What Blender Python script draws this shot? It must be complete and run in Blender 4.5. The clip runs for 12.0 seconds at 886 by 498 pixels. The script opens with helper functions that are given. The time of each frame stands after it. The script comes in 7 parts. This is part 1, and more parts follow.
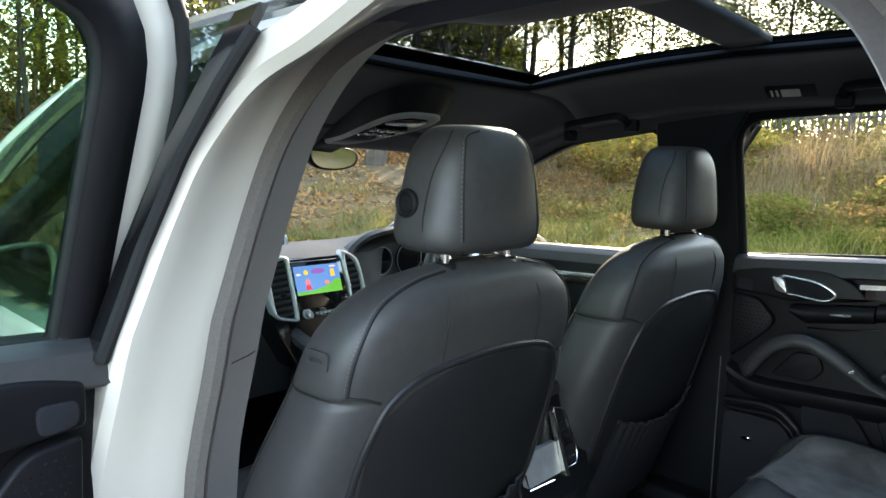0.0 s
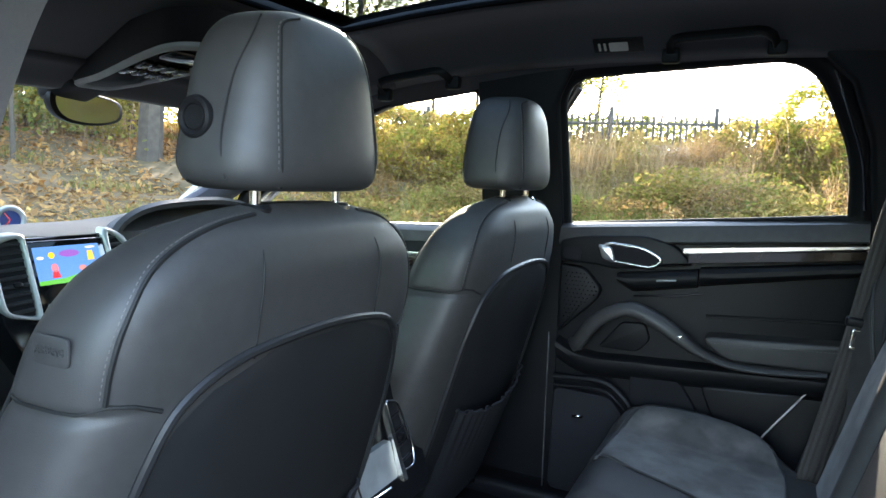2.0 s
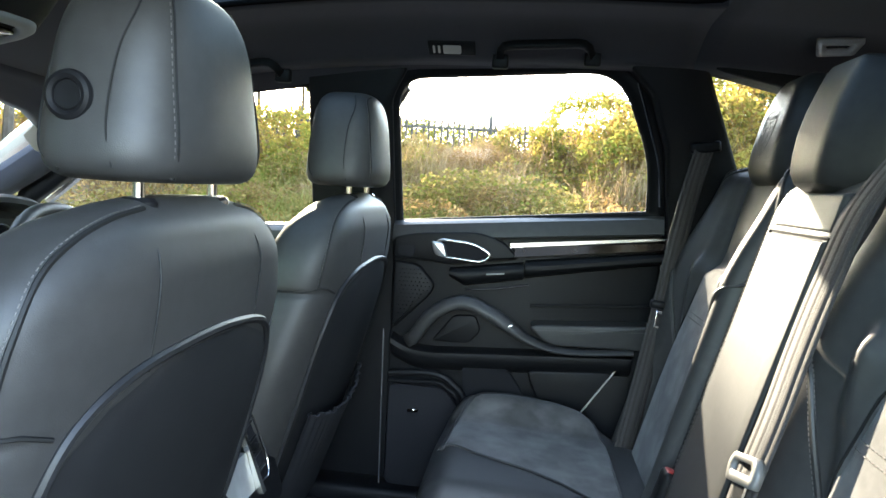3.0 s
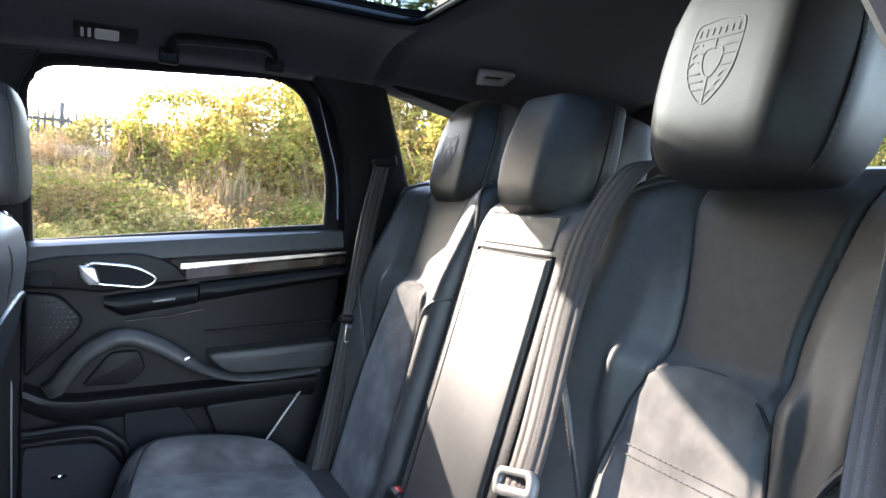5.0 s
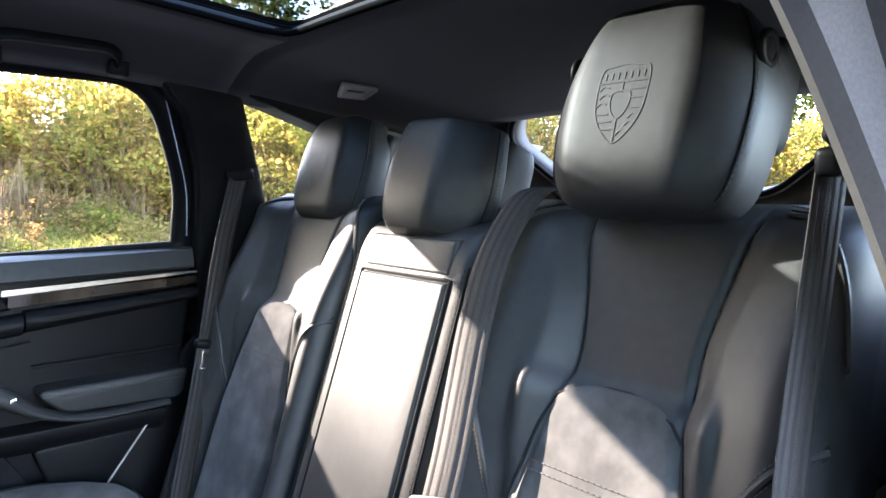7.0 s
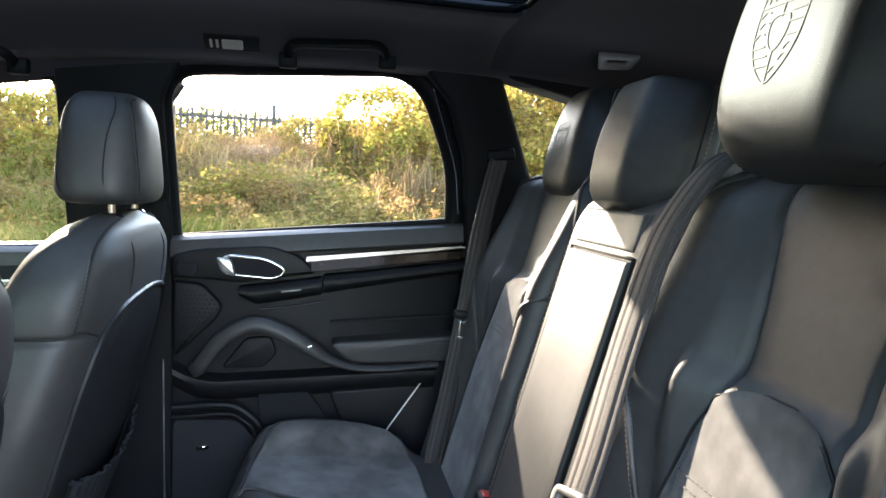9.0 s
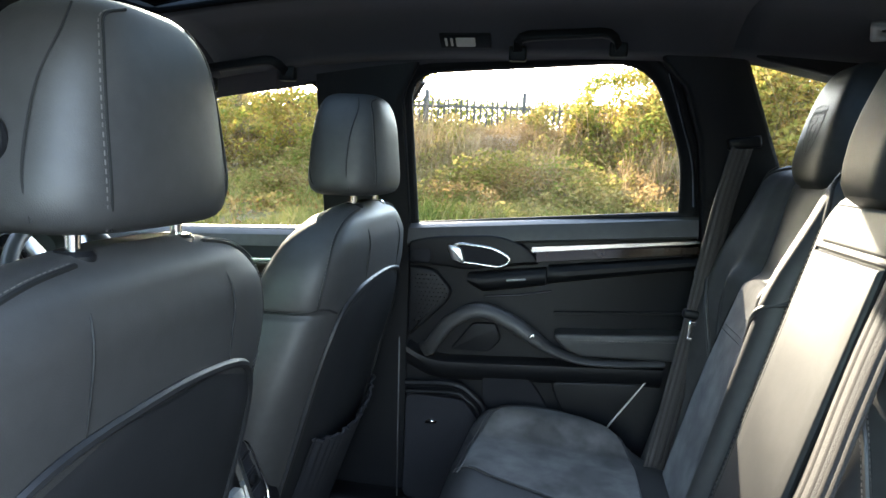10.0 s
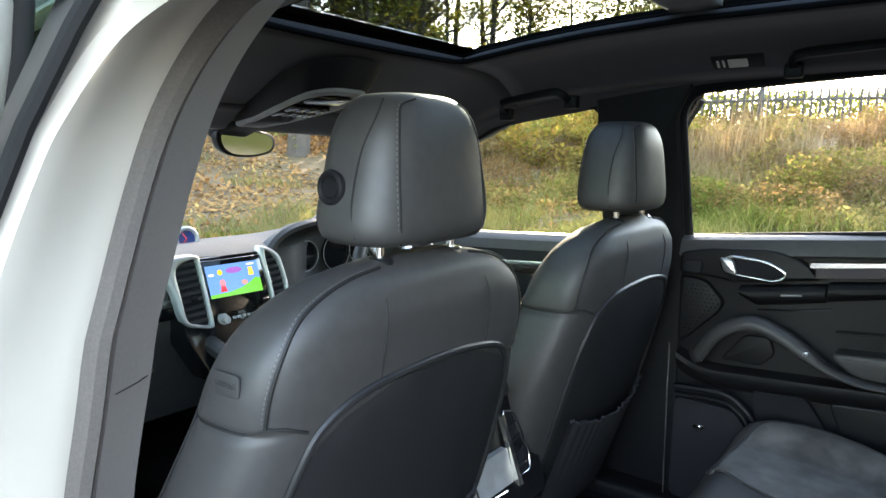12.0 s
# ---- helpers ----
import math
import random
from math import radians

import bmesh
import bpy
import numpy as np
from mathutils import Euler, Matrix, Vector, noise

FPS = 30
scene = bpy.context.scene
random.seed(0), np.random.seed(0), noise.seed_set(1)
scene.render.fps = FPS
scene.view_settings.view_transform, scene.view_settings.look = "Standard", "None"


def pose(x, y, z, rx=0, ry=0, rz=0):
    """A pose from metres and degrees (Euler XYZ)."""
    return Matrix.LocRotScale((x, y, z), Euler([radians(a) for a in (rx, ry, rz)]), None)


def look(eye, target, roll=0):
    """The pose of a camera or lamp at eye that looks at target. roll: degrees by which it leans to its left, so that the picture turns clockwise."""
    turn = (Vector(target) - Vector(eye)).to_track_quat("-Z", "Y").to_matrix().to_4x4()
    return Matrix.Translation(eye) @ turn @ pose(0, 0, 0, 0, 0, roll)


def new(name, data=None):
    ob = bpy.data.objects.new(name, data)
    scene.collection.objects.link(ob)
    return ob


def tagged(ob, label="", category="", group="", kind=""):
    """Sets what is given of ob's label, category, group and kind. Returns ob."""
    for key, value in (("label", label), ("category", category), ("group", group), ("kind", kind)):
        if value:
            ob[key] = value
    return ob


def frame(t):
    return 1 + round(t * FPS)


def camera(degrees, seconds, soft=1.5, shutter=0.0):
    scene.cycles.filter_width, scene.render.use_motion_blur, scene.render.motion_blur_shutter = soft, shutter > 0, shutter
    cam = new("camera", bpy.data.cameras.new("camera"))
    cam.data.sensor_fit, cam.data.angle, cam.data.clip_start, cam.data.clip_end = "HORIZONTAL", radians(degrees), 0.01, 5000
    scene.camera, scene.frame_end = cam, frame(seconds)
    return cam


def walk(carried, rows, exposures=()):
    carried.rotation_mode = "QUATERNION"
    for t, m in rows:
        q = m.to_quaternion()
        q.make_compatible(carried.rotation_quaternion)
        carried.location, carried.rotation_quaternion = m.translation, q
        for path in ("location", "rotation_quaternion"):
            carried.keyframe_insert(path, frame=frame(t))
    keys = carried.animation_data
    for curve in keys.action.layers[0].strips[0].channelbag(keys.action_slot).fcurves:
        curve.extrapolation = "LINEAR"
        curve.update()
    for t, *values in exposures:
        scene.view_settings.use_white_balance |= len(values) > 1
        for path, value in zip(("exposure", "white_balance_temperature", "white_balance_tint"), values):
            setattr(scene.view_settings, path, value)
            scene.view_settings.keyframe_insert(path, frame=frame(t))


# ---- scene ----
cam = camera(65.5, 12.0)
PATH = [
    (0, (0.699, -1.203, 1.362), (-0.637, 0.264, 1.111), 2.2),
    (0.5, (0.643, -1.103, 1.295), (-0.587, 0.456, 1.057), 2.0),
    (1, (0.607, -1.082, 1.284), (-0.528, 0.548, 1.05), 2.3),
    (1.5, (0.566, -1.045, 1.268), (-0.458, 0.657, 1.037), 2.5),
    (2, (0.507, -1.025, 1.255), (-0.33, 0.779, 1.038), 2.7),
    (2.5, (0.426, -1.038, 1.241), (-0.171, 0.861, 1.044), 2.7),
    (3, (0.381, -1.053, 1.241), (0.141, 0.924, 1.058), 3.3),
    (3.5, (0.356, -1.046, 1.241), (0.42, 0.947, 1.081), 3.3),
    (5.3, (0.162, -0.905, 1.274), (1.162, 0.825, 1.166), 3.4),
    (5.5, (0.15, -0.892, 1.282), (1.217, 0.797, 1.182), 3.4),
    (6, (0.112, -0.863, 1.295), (1.339, 0.713, 1.202), 3.2),
    (6.5, (0.08, -0.844, 1.286), (1.401, 0.655, 1.203), 3.2),
    (6.7, (0.077, -0.841, 1.287), (1.42, 0.639, 1.202), 3.2),
    (8.3, (0.272, -0.93, 1.323), (1.175, 0.846, 1.146), 3.3),
    (8.5, (0.295, -0.934, 1.318), (1.039, 0.913, 1.126), 3.2),
    (9, (0.36, -0.944, 1.284), (0.724, 1.014, 1.104), 2.7),
    (9.5, (0.387, -0.952, 1.284), (0.4, 1.038, 1.081), 2.5),
    (10, (0.409, -0.944, 1.297), (0.071, 1.011, 1.047), 2.4),
    (10.5, (0.459, -0.937, 1.284), (-0.226, 0.925, 1.029), 2.0),
    (11, (0.516, -0.938, 1.293), (-0.454, 0.791, 1.03), 1.4),
    (11.5, (0.551, -0.978, 1.31), (-0.564, 0.66, 1.042), 1.1),
    (12, (0.587, -1.091, 1.343), (-0.585, 0.506, 1.069), 1.0),
]
walk(cam, [(t, look(eye, target, roll)) for t, eye, target, roll in PATH], [(0, 4.40, 8300, 16), (0.5, 4.60, 7850, 15), (1.5, 4.98, 7350, 15), (2.0, 4.80, 7500, 16), (2.5, 5.42, 7350, 14), (3.0, 5.15, 7700, 14), (3.5, 5.02, 7750, 15), (5.5, 5.36, 6950, 26), (6.5, 5.38, 7000, 26), (8.5, 5.15, 7300, 22), (9.5, 4.95, 8000, 20), (10.0, 4.90, 7600, 16), (10.5, 5.30, 7550, 15), (11, 5.37, 7450, 14), (12, 4.93, 8400, 18)])

# ---- world, sun and exposure ----
SUN_AZ, SUN_EL = radians(-24.0), radians(21.4)
SUN_DIR = Vector((math.sin(SUN_AZ) * math.cos(SUN_EL), math.cos(SUN_AZ) * math.cos(SUN_EL), math.sin(SUN_EL)))
world = bpy.data.worlds.new("sky")
scene.world = world
world.use_nodes = True
wn, wl = world.node_tree.nodes, world.node_tree.links
sky = wn.new("ShaderNodeTexSky")
sky.sky_type = "NISHITA"
sky.sun_disc = False
sky.sun_elevation, sky.sun_rotation = SUN_EL, SUN_AZ
sky.air_density, sky.dust_density, sky.ozone_density = 1.0, 0.5, 1.5
wl.new(sky.outputs[0], wn["Background"].inputs[0])
wn["Background"].inputs[1].default_value = 0.135
sun = new("sun", bpy.data.lights.new("sun", "SUN"))
sun.data.energy, sun.data.angle, sun.data.color = 1.8, radians(0.6), (1.0, 0.95, 0.87)
sun.matrix_world = look(SUN_DIR * 30, (0, 0, 0))


# ---- materials ----
def mat(name, color, rough=0.5, metal=0.0, second=None, scale=30.0, amount=0.5, bump=0.0, bump_scale=200.0,
        spec=0.5, coat=0.0, sheen=0.0, detail=6.0, stain=0.0, stain_scale=3.0, island=0.0):
    m = bpy.data.materials.new(name)
    m.use_nodes = True
    n, l = m.node_tree.nodes, m.node_tree.links
    b = n["Principled BSDF"]
    b.inputs["Roughness"].default_value = rough
    b.inputs["Metallic"].default_value = metal
    b.inputs["Specular IOR Level"].default_value = spec
    b.inputs["Coat Weight"].default_value = coat
    b.inputs["Coat Roughness"].default_value = 0.06
    b.inputs["Sheen Weight"].default_value = sheen
    co = n.new("ShaderNodeTexCoord")
    second = second or tuple(c * 0.75 for c in color)
    tex = n.new("ShaderNodeTexNoise")
    tex.inputs["Scale"].default_value, tex.inputs["Detail"].default_value = scale, detail
    l.new(co.outputs["Object"], tex.inputs["Vector"])
    ramp = n.new("ShaderNodeValToRGB")
    ramp.color_ramp.elements[0].position, ramp.color_ramp.elements[1].position = 0.5 - amount / 2, 0.5 + amount / 2
    ramp.color_ramp.elements[0].color, ramp.color_ramp.elements[1].color = (*second, 1), (*color, 1)
    l.new(tex.outputs["Fac"], ramp.inputs["Fac"])
    out = ramp.outputs["Color"]
    big = n.new("ShaderNodeTexNoise")
    big.inputs["Scale"].default_value, big.inputs["Detail"].default_value = stain_scale, 4
    l.new(co.outputs["Object"], big.inputs["Vector"])
    if stain:
        mix = n.new("ShaderNodeMixRGB")
        mix.blend_type = "MULTIPLY"
        mr = n.new("ShaderNodeMapRange")
        mr.inputs[1].default_value, mr.inputs[2].default_value = 0.35, 0.7
        mr.inputs[3].default_value, mr.inputs[4].default_value = 0.0, stain
        l.new(big.outputs["Fac"], mr.inputs[0])
        l.new(mr.outputs[0], mix.inputs[0])
        l.new(out, mix.inputs[1])
        mix.inputs[2].default_value = (0.3, 0.3, 0.3, 1)
        out = mix.outputs[0]
    if island:
        geo = n.new("ShaderNodeNewGeometry")
        hs = n.new("ShaderNodeHueSaturation")
        mr2 = n.new("ShaderNodeMapRange")
        mr2.inputs[3].default_value, mr2.inputs[4].default_value = 1 - island, 1 + island
        l.new(geo.outputs["Random Per Island"], mr2.inputs[0])
        l.new(mr2.outputs[0], hs.inputs["Value"])
        l.new(out, hs.inputs["Color"])
        out = hs.outputs[0]
    l.new(out, b.inputs["Base Color"])
    rr = n.new("ShaderNodeMapRange")
    rr.inputs[3].default_value, rr.inputs[4].default_value = max(0.02, rough - 0.08), min(1, rough + 0.08)
    l.new(big.outputs["Fac"], rr.inputs[0])
    l.new(rr.outputs[0], b.inputs["Roughness"])
    if bump:
        bt = n.new("ShaderNodeTexNoise")
        bt.inputs["Scale"].default_value, bt.inputs["Detail"].default_value = bump_scale, 3
        l.new(co.outputs["Object"], bt.inputs["Vector"])
        bn = n.new("ShaderNodeBump")
        bn.inputs["Strength"].default_value, bn.inputs["Distance"].default_value = bump, 0.002
        l.new(bt.outputs["Fac"], bn.inputs["Height"])
        l.new(bn.outputs[0], b.inputs["Normal"])
    return m


def glow_mat(name, color, strength):
    m = bpy.data.materials.new(name)
    m.use_nodes = True
    b = m.node_tree.nodes["Principled BSDF"]
    b.inputs["Base Color"].default_value = (0, 0, 0, 1)
    b.inputs["Emission Color"].default_value = (*color, 1)
    b.inputs["Emission Strength"].default_value = strength
    b.inputs["Roughness"].default_value = 0.2
    return m


def glass_mat(name, tint, gloss=1.0):
    m = bpy.data.materials.new(name)
    m.use_nodes = True
    n, l = m.node_tree.nodes, m.node_tree.links
    n.remove(n["Principled BSDF"])
    tr, gl, mix, fr = n.new("ShaderNodeBsdfTransparent"), n.new("ShaderNodeBsdfGlossy"), n.new("ShaderNodeMixShader"), n.new("ShaderNodeLayerWeight")
    tr.inputs[0].default_value = (*tint, 1)
    gl.inputs["Roughness"].default_value = 0.02
    fr.inputs[0].default_value = 0.5
    pw = n.new("ShaderNodeMath")
    pw.operation = "POWER"
    pw.inputs[1].default_value = 5.0
    mul = n.new("ShaderNodeMath")
    mul.operation = "MULTIPLY_ADD"
    mul.inputs[1].default_value = 0.9 * gloss
    mul.inputs[2].default_value = 0.03 * gloss
    l.new(fr.outputs["Facing"], pw.inputs[0])
    l.new(pw.outputs[0], mul.inputs[0])
    l.new(mul.outputs[0], mix.inputs[0])
    l.new(tr.outputs[0], mix.inputs[1])
    l.new(gl.outputs[0], mix.inputs[2])
    l.new(mix.outputs[0], n["Material Output"].inputs[0])
    return m


def leaf_mat(name, stops, trans=0.35):
    """Leaves whose colour varies from leaf to leaf and clump to clump."""
    m = bpy.data.materials.new(name)
    m.use_nodes = True
    n, l = m.node_tree.nodes, m.node_tree.links
    n.remove(n["Principled BSDF"])
    geo, ramp = n.new("ShaderNodeNewGeometry"), n.new("ShaderNodeValToRGB")
    co, tex = n.new("ShaderNodeTexCoord"), n.new("ShaderNodeTexNoise")
    tex.inputs["Scale"].default_value = 0.55
    tex.inputs["Detail"].default_value = 3
    l.new(co.outputs["Object"], tex.inputs["Vector"])
    add = n.new("ShaderNodeMath")
    add.operation = "MULTIPLY_ADD"
    add.inputs[1].default_value = 0.55
    l.new(geo.outputs["Random Per Island"], add.inputs[0])
    sub = n.new("ShaderNodeMapRange")
    sub.inputs[1].default_value, sub.inputs[2].default_value = 0.3, 0.7
    sub.inputs[3].default_value, sub.inputs[4].default_value = 0.0, 0.45
    l.new(tex.outputs["Fac"], sub.inputs[0])
    l.new(sub.outputs[0], add.inputs[2])
    l.new(add.outputs[0], ramp.inputs[0])
    while len(ramp.color_ramp.elements) < len(stops):
        ramp.color_ramp.elements.new(0.5)
    for i, c in enumerate(stops):
        ramp.color_ramp.elements[i].position = i / (len(stops) - 1)
        ramp.color_ramp.elements[i].color = (*c, 1)
    d, t, mix = n.new("ShaderNodeBsdfDiffuse"), n.new("ShaderNodeBsdfTranslucent"), n.new("ShaderNodeMixShader")
    mix.inputs[0].default_value = trans
    l.new(ramp.outputs[0], d.inputs[0])
    l.new(ramp.outputs[0], t.inputs[0])
    l.new(d.outputs[0], mix.inputs[1])
    l.new(t.outputs[0], mix.inputs[2])
    l.new(mix.outputs[0], n["Material Output"].inputs[0])
    return m


LEATHER = mat("black_leather", (0.036, 0.0345, 0.034), 0.50, second=(0.027, 0.026, 0.0255), scale=60, bump=0.14, bump_scale=900, spec=0.42)
# Darker than LEATHER: the shade low on the seat backs put into the colour.
SEAT_BACK_DARK = mat("shaded_seat_back", (0.016, 0.016, 0.017), 0.45, second=(0.012, 0.012, 0.013), scale=30, bump=0.08, bump_scale=700, spec=0.25)
# Near-black for seam tubes: crevice shade put into the colour.
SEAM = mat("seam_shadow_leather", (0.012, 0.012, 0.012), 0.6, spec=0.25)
ALCANTARA = mat("dark_suede", (0.125, 0.118, 0.114), 0.9, second=(0.066, 0.062, 0.060), scale=14, amount=0.22, bump=0.2, bump_scale=1500, spec=0.25, sheen=0.12, stain=0.6, stain_scale=17)
HEADLINER = mat("dark_headlining", (0.038, 0.037, 0.046), 0.95, second=(0.032, 0.031, 0.039), scale=300, bump=0.15, bump_scale=1200, spec=0.15, sheen=0.15)
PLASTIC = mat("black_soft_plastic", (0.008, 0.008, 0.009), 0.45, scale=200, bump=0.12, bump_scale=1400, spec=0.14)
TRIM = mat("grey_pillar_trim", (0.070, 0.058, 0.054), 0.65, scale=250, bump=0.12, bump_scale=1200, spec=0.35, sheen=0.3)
PIANO = mat("gloss_black", (0.008, 0.008, 0.009), 0.08, coat=0.6)
RUBBER = mat("black_rubber", (0.014, 0.014, 0.014), 0.75, bump=0.1, spec=0.2)
FLOCK = mat("brown_grey_flocked_seal", (0.11, 0.097, 0.088), 0.9, scale=300, bump=0.3, bump_scale=900, spec=0.15)
CHROME = mat("satin_chrome", (0.75, 0.74, 0.72), 0.22, metal=1.0, second=(0.7, 0.69, 0.67))
BRIGHT = mat("polished_chrome", (0.85, 0.84, 0.82), 0.08, metal=1.0, second=(0.82, 0.81, 0.8))
ALU = mat("brushed_aluminium", (0.50, 0.50, 0.50), 0.34, metal=1.0, second=(0.4, 0.4, 0.4), scale=80)
WEB = mat("black_webbing", (0.058, 0.051, 0.049), 0.65, second=(0.032, 0.028, 0.027), scale=400, bump=0.5, bump_scale=900, spec=0.3)
FRIT = mat("black_roof_edging", (0.0035, 0.0035, 0.004), 0.9, spec=0.04)
WEB_RIB = mat("webbing_ribs", (0.038, 0.032, 0.029), 0.7, second=(0.028, 0.024, 0.022), scale=400, bump=0.4, bump_scale=900, spec=0.3)
CARPET = mat("black_carpet", (0.016, 0.016, 0.018), 0.98, scale=500, bump=0.6, bump_scale=700, spec=0.1)
NET = mat("black_pocket_fabric", (0.015, 0.015, 0.018), 0.85, scale=300, bump=0.3, bump_scale=800, spec=0.2)
THREAD = mat("grey_thread", (0.12, 0.11, 0.105), 0.8)
SLAT = mat("grey_vent_plastic", (0.030, 0.030, 0.031), 0.4, spec=0.5)
VENT_SILVER = mat("satin_silver_paint", (0.40, 0.40, 0.385), 0.40, metal=0.45, second=(0.37, 0.37, 0.355))
WHITE_PAINT = mat("white_car_paint", (0.56, 0.515, 0.445), 0.3, second=(0.525, 0.48, 0.415), scale=4, coat=0.7, stain=0.06)
SILVER_PLASTIC = mat("silver_plastic", (0.42, 0.42, 0.41), 0.4, metal=0.4)
BELT_GREY = mat("mid_grey_plastic", (0.16, 0.155, 0.145), 0.45)
LAMP_LENS = mat("pale_lamp_lens", (0.45, 0.42, 0.38), 0.3, coat=0.4)
MIRROR = mat("mirror_silver", (0.9, 0.9, 0.9), 0.02, metal=1.0, second=(0.9, 0.9, 0.9))
WOODSTRIP = mat("dark_gloss_inlay", (0.030, 0.018, 0.012), 0.1, second=(0.014, 0.010, 0.008), scale=25, coat=0.3)
GLASS = glass_mat("clear_glass", (0.93, 0.96, 0.94), 1.0)
DOOR_GLASS = glass_mat("green_tinted_glass", (0.60, 0.74, 0.67), 1.0)
ROOF_GLASS = glass_mat("tinted_roof_glass", (0.40, 0.45, 0.45), 0.6)
DASH = mat("dash_top_leather", (0.066, 0.065, 0.064), 0.5, spec=0.45, scale=100, bump=0.2, bump_scale=900)


# ---- small builders ----
def thing(name, label, category, group="", kind=""):
    return tagged(new(name), label, category, group, kind)


def part(name, bm, material, parent=None, label="", smooth=True):
    me = bpy.data.meshes.new(name)
    bm.to_mesh(me)
    bm.free()
    if smooth:
        for p in me.polygons:
            p.use_smooth = True
    me.materials.append(material)
    ob = new(name, me)
    ob.parent = parent
    if label:
        ob["label"] = label
    if smooth and any(p.loop_total > 4 for p in me.polygons):
        auto(ob)
    return ob


def auto(ob, degrees=35):
    """Keep edges sharper than this angle crisp."""
    me = ob.data
    bm = bmesh.new()
    bm.from_mesh(me)
    for e in bm.edges:
        e.smooth = len(e.link_faces) < 2 or e.calc_face_angle(0) < radians(degrees)
    bm.to_mesh(me)
    bm.free()
    return ob


def loft(rings, cap=True, close=True):
    bm = bmesh.new()
    vs = [[bm.verts.new(p) for p in r] for r in rings]
    n = len(rings[0])
    for a, b in zip(vs, vs[1:]):
        for i in range(n if close else n - 1):
            j = (i + 1) % n
            bm.faces.new((a[i], a[j], b[j], b[i]))
    if cap and close:
        bm.faces.new(vs[0][::-1])
        bm.faces.new(vs[-1])
    bmesh.ops.recalc_face_normals(bm, faces=bm.faces)
    return bm


def rbox(lo, hi, r=0.004, seg=2):
    bm = bmesh.new()
    c = [(a + b) / 2 for a, b in zip(lo, hi)]
    s = [abs(b - a) for a, b in zip(lo, hi)]
    bmesh.ops.create_cube(bm, size=1, matrix=Matrix.Translation(c) @ Matrix.Diagonal((*s, 1)))
    r = min(r, min(s) * 0.45)
    if r > 0:
        bmesh.ops.bevel(bm, geom=bm.edges[:], offset=r, segments=seg, profile=0.5, affect="EDGES")
    return bm


def join(*bms):
    out = bmesh.new()
    for b in bms:
        me = bpy.data.meshes.new("tmp")
        b.to_mesh(me)
        b.free()
        out.from_mesh(me)
        bpy.data.meshes.remove(me)
    return out


def moved(bm, m):
    bmesh.ops.transform(bm, matrix=m, verts=bm.verts)
    if m.determinant() < 0:
        bmesh.ops.reverse_faces(bm, faces=bm.faces)
    return bm


def spline(pts, per=8, closed=False):
    """A smooth line through points."""
    pts = [Vector(p) for p in pts]
    n, out = len(pts), []
    for i in range(n if closed else n - 1):
        p1, p2 = pts[i], pts[(i + 1) % n]
        p0 = pts[i - 1] if i > 0 or closed else p1 * 2 - p2
        p3 = pts[(i + 2) % n] if i + 2 < n or closed else p2 * 2 - p1
        for k in range(per):
            t = k / per
            out.append(0.5 * (2 * p1 + (p2 - p0) * t + (2 * p0 - 5 * p1 + 4 * p2 - p3) * t * t + (3 * p1 - p0 - 3 * p2 + p3) * t ** 3))
    if not closed:
        out.append(pts[-1])
    return out


def tube(pts, r, n=8, closed=False, flat=1.0, up=None):
    """A tube along a line; flat squeezes it along the second normal. r may be a function of 0..1."""
    pts = [Vector(p) for p in pts]
    rings, m, prev = [], len(pts), None
    for i, p in enumerate(pts):
        a = pts[i - 1] if i or closed else p
        b = pts[(i + 1) % m] if i + 1 < m or closed else p
        t = (b - a).normalized()
        ref = Vector(up) if up else (prev if prev else (Vector((0, 0, 1)) if abs(t.z) < 0.9 else Vector((1, 0, 0))))
        s = (ref - t * ref.dot(t)).normalized()
        prev = s
        q = t.cross(s)
        rad = r(i / (m - 1)) if callable(r) else r
        rings.append([p + s * (math.cos(k * 2 * math.pi / n) * rad * flat) + q * (math.sin(k * 2 * math.pi / n) * rad) for k in range(n)])
    if closed:
        rings.append(rings[0])
        bm = loft(rings, cap=False)
        bmesh.ops.remove_doubles(bm, verts=bm.verts, dist=1e-6)
        return bm
    return loft(rings)


def dashes(pts, length=0.0045, gap=0.003, r=0.0009):
    """A row of stitches along a line, as one mesh."""
    pts = [Vector(p) for p in pts]
    out, acc = [], 0.0
    bm = bmesh.new()
    for a, b in zip(pts, pts[1:]):
        d = b - a
        L = d.length
        if L < 1e-6:
            continue
        s = -acc
        while s < L:
            if s + length > 0:
                p, q = a + d * (max(s, 0) / L), a + d * (min(s + length, L) / L)
                if (q - p).length > 0.001:
                    u = d.normalized()
                    w = u.cross(Vector((0.3, 0.5, 0.8))).normalized()
                    v = u.cross(w)
                    top = [bm.verts.new(x + o) for x in (p, q) for o in (w * r, v * r, -w * r, -v * r)]
                    for i in range(4):
                        bm.faces.new((top[i], top[(i + 1) % 4], top[4 + (i + 1) % 4], top[4 + i]))
            s += length + gap
        acc = (length + gap) - (s - L)
        acc = acc if acc < length + gap else 0
    return bm


